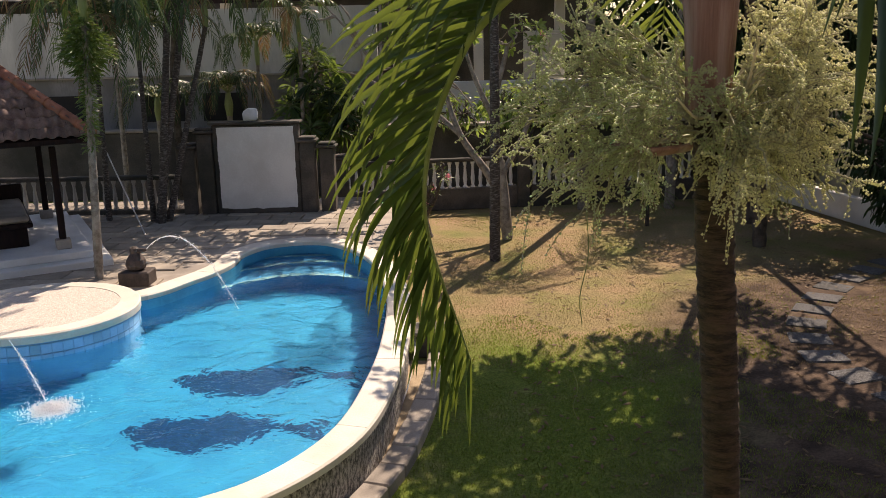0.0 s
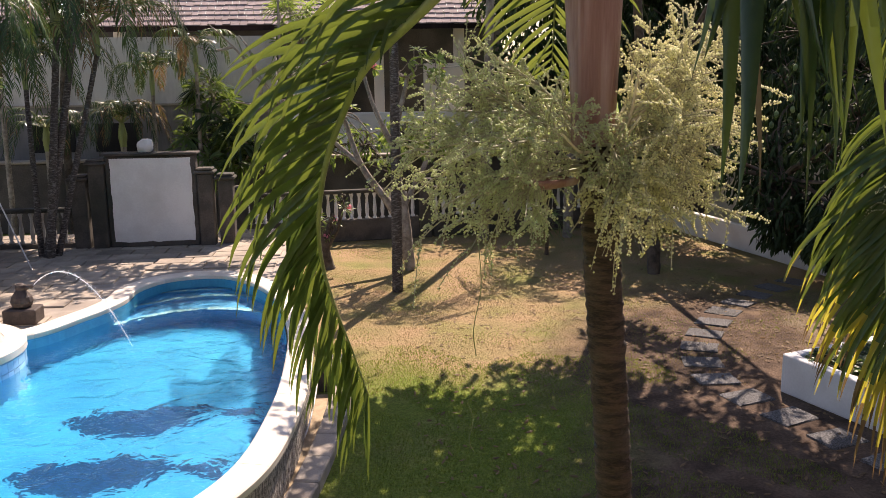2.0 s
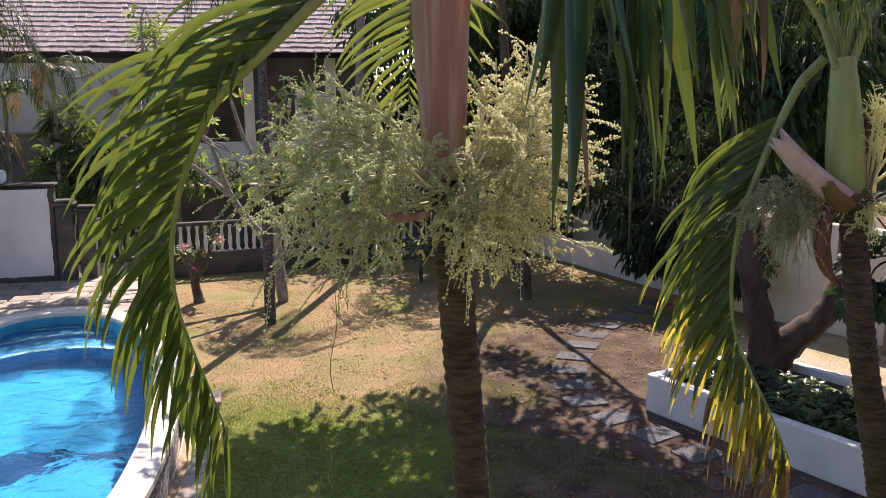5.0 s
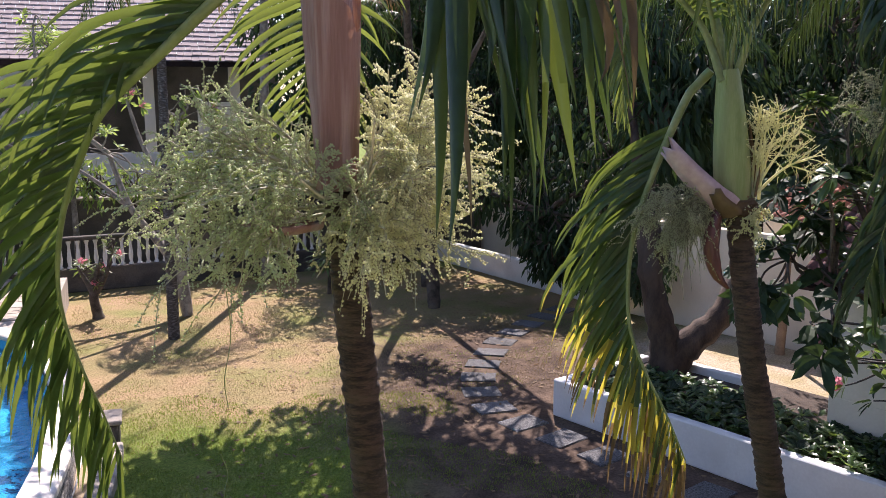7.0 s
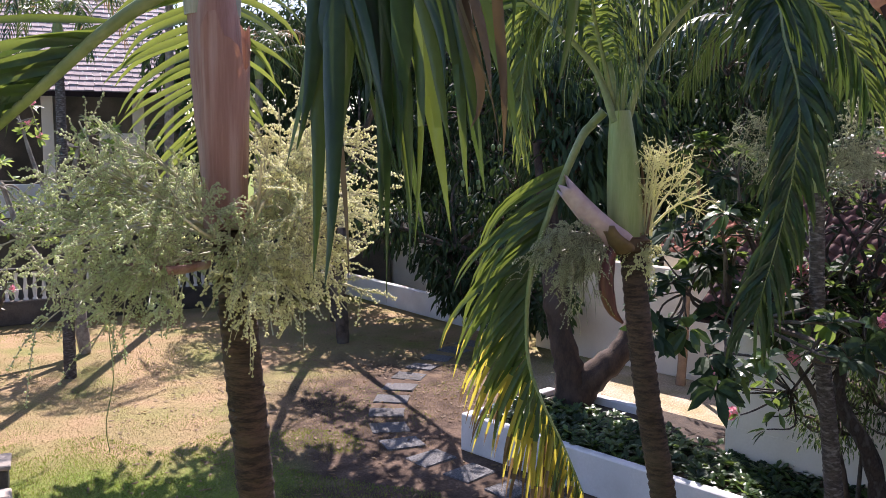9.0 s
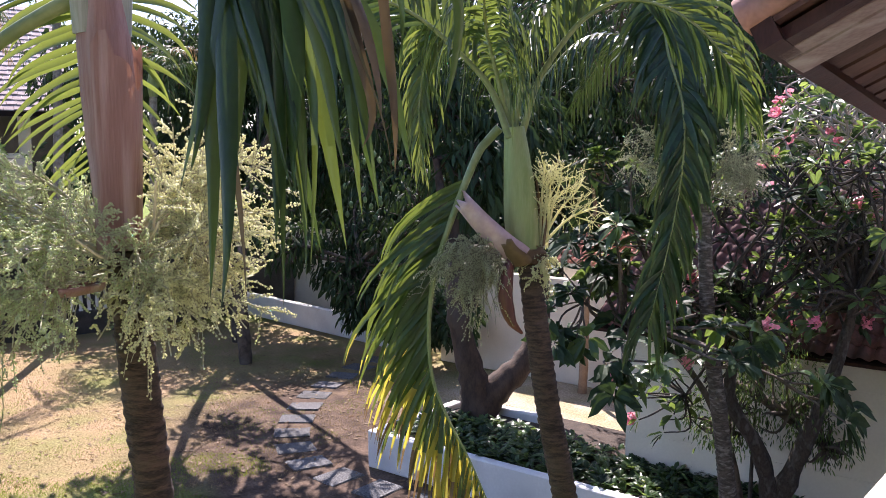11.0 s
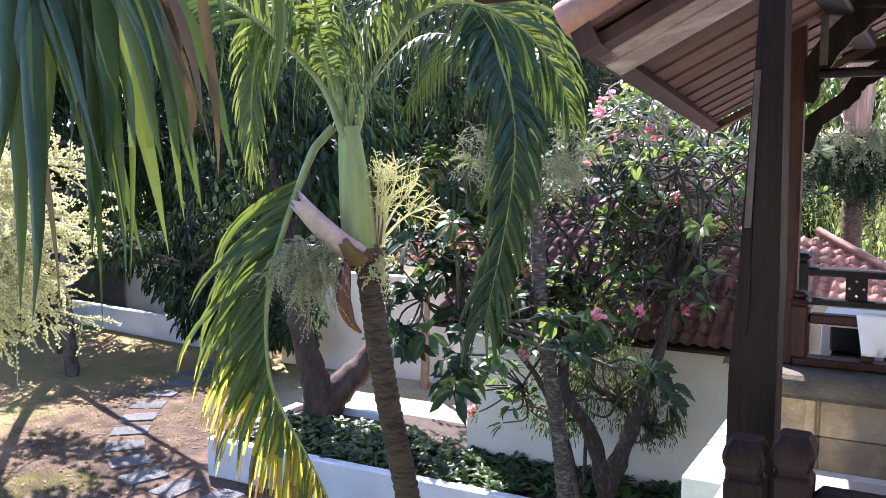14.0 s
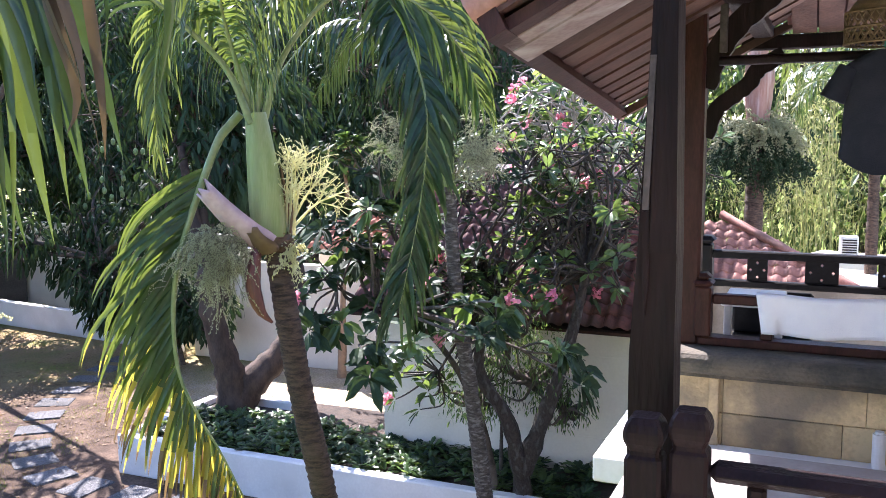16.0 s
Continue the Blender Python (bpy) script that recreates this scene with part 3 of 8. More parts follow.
# steps at the far end, each a blue shelf with a pale edge
for y_edge, bow, z in ((17.10, 0.14, 0.425), (16.72, 0.36, 0.32), (15.95, 0.40, 0.16)):
    def front(x, shift=0.0):
        return y_edge + shift - bow * (x + 3.0) ** 2

    beyond = lip[:, 1] > front(lip[:, 0])
    first = next(q for q in range(k) if beyond[q] and not beyond[q - 1])
    rim_ = []
    while beyond[first % k]:
        rim_.append(lip[first % k])
        first += 1
    rim_ = np.array(rim_)
    xs = np.linspace(rim_[-1][0], rim_[0][0], 22)
    arc = np.c_[xs, front(xs)]
    part("pool_step", Mesh().prism(np.concatenate([rim_, arc]), ZF, z), POOL_STEP, pool, "blue curved underwater step")
    part("step_edge", Mesh().prism(np.concatenate([arc, np.c_[xs, front(xs, 0.13)][::-1]]), z + 0.001, z + 0.012), STEP_EDGE, pool, "pale edge of a pool step")
water = Mesh().add(np.c_[lip, np.full(k, ZW)], [list(range(k))])
surface = part("water", water, WATER, pool, "clear rippled water")
surface.visible_shadow = False
# the two dark fish-like mosaics on the floor
for x, y, s, turn in ((-3.15, 11.5, 0.95, 8), (-3.35, 9.95, 0.95, 5)):
    a = np.linspace(0, 2 * np.pi, 40, endpoint=False)
    r = 0.95 + 0.10 * np.sin(3 * a) + 0.05 * np.sin(7 * a)
    body = np.c_[r * np.cos(a), 0.52 * r * np.sin(a)]
    tail = np.array([(0.75, 0.1), (1.25, -0.12), (1.75, -0.45), (1.6, -0.05), (1.85, 0.1), (1.2, 0.12)])
    me = Mesh()
    c, q = math.cos(radians(turn)), math.sin(radians(turn))
    for n_shape, shape in enumerate((body, tail)):
        p = np.c_[shape[:, 0] * c - shape[:, 1] * q, shape[:, 0] * q + shape[:, 1] * c] * s + (x, y)
        me.add(np.c_[p, np.full(len(p), ZF + 0.006 + 0.004 * n_shape)], [list(range(len(p)))])
    part("floor_mosaic", me, MOSAIC, pool, "dark blue fish-shaped floor mosaic")
# round raised platform in the pool
plat = thing("pool_platform", (-6.55, 12.68, ZF), "round raised pool platform with pebbled top and cream rim", "platform", kind="structure")
part("drum", Mesh().prism(ROUND * 0.97 + np.array((-6.55, 12.68)) * 0.03, ZF, 0.70), POOL_BAND, plat, "blue tiled side")
rim_in = ROUND * 0.8 + np.array((-6.55, 12.68)) * 0.2
k2, j2 = len(ROUND), np.arange(len(ROUND))
rim = Mesh()
for lo, za, hi, zb in ((ROUND, 0.70, ROUND, 0.80), (ROUND, 0.80, ROUND * 0.985 + np.array((-6.55, 12.68)) * 0.015, 0.82), (ROUND * 0.985 + np.array((-6.55, 12.68)) * 0.015, 0.82, rim_in, 0.82), (rim_in, 0.82, rim_in, 0.80)):
    rim.add(np.concatenate([np.c_[lo, np.full(k2, za)], np.c_[hi, np.full(k2, zb)]]), np.stack([j2, (j2 + 1) % k2, k2 + (j2 + 1) % k2, k2 + j2], 1))
rim.add(np.c_[ROUND, np.full(k2, 0.70)], [list(range(k2))[::-1]])
part("rim", rim, COPING, plat)
part("pebble_top", Mesh().add(np.c_[rim_in, np.full(k2, 0.812)], [list(range(k2))]), material("pale pebble wash", (0.76, 0.68, 0.60), (0.54, 0.46, 0.39), 40, 0.8, 0.7, 120), plat, "pinkish pebble-washed top")
# tiles of the drum, facing the water
tile_me = Mesh().bevel_box((-0.07, -0.008, -0.07), (0.07, 0.008, 0.07), 0.006).data("tile", POOL_BAND)
for i in range(64):
    a = 2 * math.pi * i / 64
    if -2.6 < (a if a < math.pi else a - 2 * math.pi) < 0.75:
        for z in (0.60, 0.45):
            piece("tile", tile_me, plat, pose(-6.55 + 1.465 * math.cos(a), 12.68 + 1.39 * math.sin(a), z, 0, 0, math.degrees(a) + 90))

# kerb of concrete blocks beside the pool, with a soil strip between
kerb_line = smooth_line([(-2.3, 5.9), (-1.52, 7.2), (-1.03, 8.4), (-0.80, 9.3), (-0.62, 10.6), (-0.52, 11.6), (-0.50, 12.3)], 2)
kerb = thing("kerb", (-0.5, 10, 0), "low grey concrete block kerb along the pool wall", "kerb", kind="structure")
for a, b in zip(kerb_line, kerb_line[1:]):
    v = b - a
    ln = np.hypot(*v)
    m = pose(*((a + b) / 2), 0, 0, 0, math.degrees(math.atan2(v[1], v[0])))
    part("kerb_block", Mesh().bevel_box((-ln / 2 + 0.001, -0.15, -0.05), (ln / 2 - 0.001, 0.15, 0.16 + rng.uniform(-0.01, 0.01)), 0.02, 0, m), KERB, kerb)
box = thing("pump_box", (-0.63, 12.72, 0), "small dark concrete box at the end of the kerb", "box")
part("body", Mesh().bevel_box((-0.84, 12.47, 0), (-0.40, 12.93, 0.34), 0.02), OLD_WALL, box)
part("lid", Mesh().bevel_box((-0.88, 12.43, 0.344), (-0.36, 12.97, 0.41), 0.015), KERB, box, "pale concrete lid")
strip = np.concatenate([offset(kerb_line, 0.14, False), offset(kerb_line, 0.62, False)[::-1]])
solo("soil_strip", Mesh().prism(strip, -0.02, 0.03), material("pale sandy soil", (0.45, 0.35, 0.23), (0.33, 0.25, 0.16), 6, 0.95, 0.6, 60), (0, 0, 0), "strip of pale sandy soil behind the kerb", "soil", kind="structure")

# deck of flagstones, flush with the coping
DZ = ZC - 0.03
deck_edge = [(-40, 14.2), (-7.2, 13.5)] + [tuple(p) for p in POOL[112:64:-1]] + [(-1.75, 16.6), (-1.75, 22.3), (-40, 22.3)]
deck = thing("deck", (-8, 18, 0), "raised flagstone pool deck dappled with shade", "deck", kind="structure")
part("slab", Mesh().prism(np.array(deck_edge), 0.0, DZ - 0.02), KERB, deck)


def inside(p, poly):
    x, y = p
    hit = False
    for (x0, y0), (x1, y1) in zip(poly, poly[1:] + poly[:1]):
        if (y0 > y) != (y1 > y) and x < (x1 - x0) * (y - y0) / (y1 - y0) + x0:
            hit = not hit
    return hit


flag_me = [Mesh().bevel_box((-0.36 + rng.uniform(0, .02), -0.26, -0.03), (0.36, 0.26 - rng.uniform(0, .02), 0.02), 0.012).data("flagstone", DECK) for _ in range(4)]
for iy in range(16):
    for ix in range(19):
        x, y = -14.2 + ix * 0.74 + (iy % 2) * 0.37, 14.0 + iy * 0.54
        if inside((x, y), deck_edge) and np.hypot(*(POOL - (x, y)).T).min() > 0.42 and x < -2.1 and not inside((x, y), [tuple(p) for p in POOL]):
            piece("flagstone", flag_me[(ix + iy) % 4], deck, pose(x, y, DZ - 0.005, rng.uniform(-.4, .4), rng.uniform(-.4, .4), rng.uniform(-1, 1)))

# stepping stones across the lawn
stone_line = smooth_line([(8.95, 17.95), (7.77, 17.06), (6.6, 15.85), (5.63, 14.35), (5.2, 13.3), (5.08, 12.1), (5.4, 11.1), (5.82, 9.92), (6.25, 8.9), (6.7, 7.9)], 12)
seg = np.r_[0, np.cumsum(np.hypot(*np.diff(stone_line, axis=0).T))]
path = thing("stepping_stones", (6, 13, 0), "curved path of square pebbled stepping stones set in the lawn", "path", kind="structure")
count = int(seg[-1] / 0.76)
for i in range(count + 1):
    s = seg[-1] * i / count
    p = np.array([np.interp(s, seg, stone_line[:, q]) for q in (0, 1)])
    q = np.array([np.interp(min(s + 0.2, seg[-1]), seg, stone_line[:, w]) for w in (0, 1)]) - np.array([np.interp(max(s - 0.2, 0), seg, stone_line[:, w]) for w in (0, 1)])
    bm = bmesh.new()
    bmesh.ops.create_cube(bm, size=1)
    bmesh.ops.scale(bm, vec=(0.47, 0.60, 0.07), verts=bm.verts)
    bmesh.ops.bevel(bm, geom=list(bm.edges), offset=0.012, segments=1, affect="EDGES")
    for v in bm.verts:
        v.co += Vector(rng.normal(0, 0.008, 3)) * Vector((1, 1, 0.2))
    m = pose(*p, -0.012, rng.uniform(-1, 1), rng.uniform(-1, 1), math.degrees(math.atan2(q[1], q[0])) + rng.uniform(-6, 6))
    part("stepping_stone", Mesh().bm(bm, 0, m), STEP_STONE, path)

# ---- fences and walls round the garden ----
PA, PB = np.array((-5.82, 20.33)), np.array((-4.03, 20.42))
panel = thing("wall_panel", (-4.9, 20.4, DZ), "white painted wall panel framed by dark stone pillars", "wall", kind="structure")
part("panel", Mesh().bevel_box((PA[0] - 0.12, 20.46, DZ), (PB[0] + 0.1, 20.75, 2.76), 0.03), FENCE_STONE, panel, "dark stone backing")
rough_panel = Mesh()
nx, nz = 14, 16
gx, gz = np.meshgrid(np.linspace(0, 1, nx), np.linspace(0, 1, nz))
edge = (gx == 0) | (gx == 1) | (gz == 0)
px = PA[0] + (PB[0] - PA[0]) * gx + np.where(edge, rng.normal(0, 0.007, gx.shape), 0)
pz = 0.80 + 1.90 * gz + np.where(edge, rng.normal(0, 0.012, gx.shape), 0)
pv = np.stack([px, np.full(px.shape, 20.452), pz], -1).reshape(-1, 3)
qi = np.arange(nx * nz).reshape(nz, nx)
rough_panel.add(pv, np.stack([qi[:-1, :-1].ravel(), qi[:-1, 1:].ravel(), qi[1:, 1:].ravel(), qi[1:, :-1].ravel()], 1))
part("white_face", rough_panel, WHITE_PAINT, panel, "uneven white painted face")
part("cap", Mesh().bevel_box((PA[0] - 0.18, 20.38, 2.764), (PB[0] + 0.16, 20.8, 2.82), 0.015), FENCE_STONE, panel)


def pillar(x, y, z0, h, w=0.34):
    ob = thing("fence_pillar", (x, y, z0), "dark weathered stone fence pillar with a stepped cap", "pillar", "fence pillars", "structure")
    part("shaft", Mesh().bevel_box((x - w / 2, y - w / 2, z0), (x + w / 2, y + w / 2, z0 + h), 0.02), FENCE_STONE, ob)
    part("cap", Mesh().bevel_box((x - w * 0.68, y - w * 0.68, z0 + h + 0.002), (x + w * 0.68, y + w * 0.68, z0 + h + 0.07), 0.02).bevel_box((x - w * 0.55, y - w * 0.55, z0 + h + 0.072), (x + w * 0.55, y + w * 0.55, z0 + h + 0.13), 0.02), FENCE_STONE, ob)
    return ob


BALUSTER = [(0.06, 0), (0.06, 0.04), (0.035, 0.06), (0.05, 0.16), (0.058, 0.24), (0.04, 0.42), (0.032, 0.56), (0.045, 0.62), (0.06, 0.66), (0.06, 0.70)]
BAL_WHITE = Mesh().lathe(BALUSTER, sides=10).data("baluster", WHITE_PAINT, smooth=True)
# Same baluster in grey; the shaded fence's dimness is in this colour.
BAL_GREY = Mesh().lathe(BALUSTER, sides=10).data("baluster", material("shade-grey baluster", (0.42, 0.41, 0.38), (0.33, 0.32, 0.30), 4, 0.8, 0.2, 40), smooth=True)


def fence(a, b, z0, low, pitch, data, label, name):
    """A low stone wall with turned balusters and a top rail, from a to b."""
    a, b = np.array(a, float), np.array(b, float)
    v = b - a
    ln = np.hypot(*v)
    m = pose(*a, z0, 0, 0, math.degrees(math.atan2(v[1], v[0])))
    ob = thing(name, (*a, z0), label, "fence", kind="structure")
    part("low_wall", Mesh().bevel_box((0, -0.13, 0), (ln, 0.13, low - 0.004), 0.02, 0, m), FENCE_STONE, ob)
    part("top_rail", Mesh().bevel_box((0, -0.11, low + 0.704), (ln, 0.11, low + 0.80), 0.02, 0, m), FENCE_STONE, ob)
    for i in range(int(ln / pitch)):
        piece("baluster", data, ob, m @ Matrix.Translation(((i + 0.5) * pitch, 0, low)))


fence((-3.35, 23.55), (1.28, 24.25), 0.0, 0.60, 0.21, BAL_WHITE, "low dark stone fence with white balusters", "baluster_fence")
fence((1.66, 24.3), (8.4, 25.3), 0.0, 0.60, 0.21, BAL_WHITE, "low dark stone fence with white balusters", "baluster_fence")
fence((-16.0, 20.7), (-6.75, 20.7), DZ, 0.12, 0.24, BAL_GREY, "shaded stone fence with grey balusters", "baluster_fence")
for x, y, z, h in ((-6.55, 20.6, DZ, 1.55), (-6.12, 20.55, DZ, 1.9), (-3.75, 20.6, DZ, 1.65), (-3.32, 20.7, DZ, 1.5), (-3.4, 23.5, 0, 1.5), (1.47, 24.28, 0, 1.5), (4.9, 24.78, 0, 1.5)):
    pillar(x, y, z, h)
solo("wall_north", Mesh().bevel_box((-40, 26.4, 0), (10.22, 26.75, 2.02), 0.03), OLD_WALL, (-10, 26.5, 0), "tall dark weathered garden wall", "wall", kind="structure")
solo("wall_cap", Mesh().bevel_box((-40, 26.33, 2.024), (9.6, 26.82, 2.10), 0.02), KERB, (-10, 26.5, 2.0), "pale capping on the garden wall", "wall", kind="structure")


def wall_run(name, pts, z0, z1, mat, label, thick=0.2):
    me = Mesh()
    for a, b in zip(pts, pts[1:]):
        a, b = np.array(a, float), np.array(b, float)
        v = b - a
        m = pose(*a, 0, 0, 0, math.degrees(math.atan2(v[1], v[0])))
        me.bevel_box((0, -thick, z0), (np.hypot(*v), 0, z1), 0.015, 0, m)
    return solo(name, me, mat, (*pts[0], z0), label, "wall", kind="structure")


wall_run("wall_east_low", [(10.05, 17.6), (8.15, 25.6)], 0, 0.62, WHITE_PAINT, "low white boundary wall behind the lawn")
wall_run("wall_east_back", [(12.2, 17.9), (10.2, 27.0)], 0, 2.4, CREAM_PAINT, "tall cream wall behind the shrubs")
wall_run("wall_east", [(12.9, 10.3), (10.2, 17.15)], 0, 2.15, CREAM_PAINT, "cream painted boundary wall")
wall_run("wall_east_return", [(10.2, 17.15), (12.4, 18.0)], 0, 2.15, CREAM_PAINT, "cream painted wall return")
# planter with a white wall
PL0, PD = np.array((5.79, 11.74)), unit((0.352, -0.936))
PN = np.array((-PD[1], PD[0]))
planter = thing("planter", (6.5, 9.6, 0), "long white rendered planter wall", "planter", kind="structure")
mp = pose(*PL0, 0, 0, 0, math.degrees(math.atan2(PD[1], PD[0])))
part("front_wall", Mesh().bevel_box((0, 0, 0), (7.5, 0.16, 0.57), 0.015, 0, mp), WHITE_PAINT, planter)
part("end_wall", Mesh().bevel_box((0, 0.162, 0), (0.16, 2.1, 0.57), 0.015, 0, mp), WHITE_PAINT, planter)
part("soil", Mesh().box((0.16, 0.162, 0), (7.5, 2.6, 0.48), 0, mp), SOIL, planter)
part("back_wall", Mesh().bevel_box((0.16, 2.12, 0), (1.9, 2.28, 0.60), 0.015, 0, mp), WHITE_PAINT, planter)

# ---- annex with a clay tile roof ----
A0 = np.array((8.28, 8.83))
ma = pose(*A0, 0, 0, 0, math.degrees(math.atan2(PD[1], PD[0])))
annex = thing("annex", (9.5, 6.5, 0), "single storey cream annex with a dark clay tile roof", "building", kind="structure")
part("wall", Mesh().box((0, 0, 0), (3.8, 4.5, 0.96), 0, ma).box((0, 0.012, 0.96), (3.8, 4.5, 0.985), 0, ma).box((0, 0, 0.985), (3.8, 4.5, 2.0), 0, ma).box((0, 0.012, 2.0), (3.8, 4.5, 2.025), 0, ma).box((0, 0, 2.025), (3.8, 4.5, 2.40), 0, ma), CREAM_PAINT, annex, "cream wall with grooves")
part("fascia", Mesh().bevel_box((-0.3, -0.38, 2.36), (3.85, -0.34, 2.46), 0.01, 0, ma), RED_WOOD, annex, "brown fascia board")
SL = math.radians(33)
mr = ma @ pose(-0.3, -0.42, 2.44, math.degrees(SL), 0, 0)
part("roof_deck", Mesh().box((0, 0, -0.04), (4.15, 3.4, 0), 0, mr), OLD_WOOD, annex)


def tile_mesh(mat, w=0.21, l=0.30):
    """A pantile: an S-shaped sheet with thickness."""
    a = np.linspace(0, 2 * np.pi, 7)
    x, z = np.linspace(-w / 2, w / 2, 7), 0.028 * np.sin(a)
    top = np.concatenate([np.c_[x, np.full(7, yy), z + zz] for yy, zz in ((0, 0.022), (l, 0.0))])
    low = top - (0, 0, 0.014)
    v = np.concatenate([top, low])
    f = [[i, i + 1, 8 + i, 7 + i] for i in range(6)] + [[14 + i, 15 + i, i + 1, i] for i in range(6)]
    return Mesh().add(v, f).data("roof_tile", mat, smooth=True)


def tiled(parent, m, width, slope_len, mat, keep, name="roof_tile", rest="roof_tile_mass", cut=None, size=1.0):
    """Courses of pantiles up a slope: those in keep(x, y) as pieces, the rest joined."""
    data = tile_mesh(mat)
    joined, pieces, w, l = Mesh(), 0, 0.205 * size, 0.26 * size
    co = np.array([v.co[:] for v in data.vertices])
    faces = [list(p.vertices) for p in data.polygons]
    for r in range(int(slope_len / l)):
        for c in range(int(width / w)):
            x, y = (c + 0.5) * w, r * l
            if cut and not cut(x, y):
                continue
            pm = m @ pose(x + rng.normal(0, .004), y + rng.normal(0, .006), 0.03, rng.normal(0, .8), rng.normal(0, .8), rng.normal(0, 1.2)) @ Matrix.Scale(size, 4)
            if keep(x, y) and pieces < 290:
                piece(name, data, parent, pm)
                pieces += 1
            else:
                joined.add(np.array([pm @ Vector(q) for q in co]), faces)
    if joined.n:
        tagged(part(rest, joined, mat, parent, smooth=True), kind="stuff")


def ridge(mesh, a, b, r=0.10, seg=0.34):
    """Overlapping half-round ridge tiles from a to b."""
    a, b = np.array(a, float), np.array(b, float)
    n = max(2, int(np.linalg.norm(b - a) / seg))
    for i in range(n):
        p, q = a + (b - a) * i / n, a + (b - a) * (i + 1.12) / n
        mesh.tube([p, q], [r * 1.08, r * 0.92], 8)
    return mesh

# house of the balcony, behind the viewpoint; unseen, added to block sky light
house = thing("house", (-5, -3.2, 0), "unseen cream rendered house wall with a tiled roof, added to block sky light", "house", kind="structure")
part("wall", Mesh().box((-17, -3.4, 0), (4.0, -3.2, 7.2)), CREAM_PAINT, house)
part("balcony_floor", Mesh().bevel_box((-6, -3.19, 2.72), (2.0, -0.75, 2.98), 0.02), KERB, house)
part("roof", Mesh().add([(-18, 0.35, 6.0), (1.9, 0.35, 6.0), (1.9, -9, 11.0), (-18, -9, 11.0), (-18, 0.35, 6.2), (1.9, 0.35, 6.2), (1.9, -9, 11.2), (-18, -9, 11.2)], [[0, 3, 2, 1], [4, 5, 6, 7], [0, 1, 5, 4], [1, 2, 6, 5], [2, 3, 7, 6], [3, 0, 4, 7]]), TILE_DARK, house)


# ---- plants ----
def leaflets(mesh, base, way, side, length, width, hang, slots, tipslot=None):
    """Palm leaflets at once: folded blades of five spans that bend towards the ground. Adds them slot by slot."""
    k = len(base)
    n = 6
    s = np.linspace(0, 1, n)
    way, side = unit(way), np.asarray(side, float)
    side = unit(side - way * (side * way).sum(1, keepdims=True))
    nrm = np.cross(side, way)
    L = np.broadcast_to(length, (k,))
    pts, cur, d = [np.asarray(base, float)], np.asarray(base, float), way
    for i in range(1, n):
        d = unit(d + np.array([0, 0, -1.0]) * np.broadcast_to(hang, (k,))[:, None] * (0.25 + s[i]))
        cur = cur + d * (L / (n - 1))[:, None]
        pts.append(cur)
    prof = np.array([0.45, 0.9, 1.0, 0.85, 0.5, 0.04])
    W = np.broadcast_to(width, (k,))
    V = np.zeros((k, n, 3, 3))
    for i in range(n):
        w = (W * prof[i] / 2)[:, None]
        V[:, i, 0], V[:, i, 1], V[:, i, 2] = pts[i] + side * w + nrm * w * 0.35, pts[i], pts[i] - side * w + nrm * w * 0.35
    idx = np.arange(n * 3).reshape(n, 3)
    f = np.array([(idx[i, c], idx[i, c + 1], idx[i + 1, c + 1], idx[i + 1, c]) for i in range(n - 1) for c in range(2)])
    slots = np.broadcast_to(slots, (k,))
    for q in np.unique(slots):
        some = V[slots == q].reshape(-1, 3)
        if tipslot is None:
            mesh.add(some, (np.arange((slots == q).sum())[:, None, None] * n * 3 + f).reshape(-1, 4), int(q))
        else:
            cut = 6
            o = np.arange((slots == q).sum())[:, None, None] * n * 3
            mesh.add(some, (o + f[:cut]).reshape(-1, 4), int(q))
            mesh.add(some, (o + f[cut:]).reshape(-1, 4), tipslot)
    return mesh


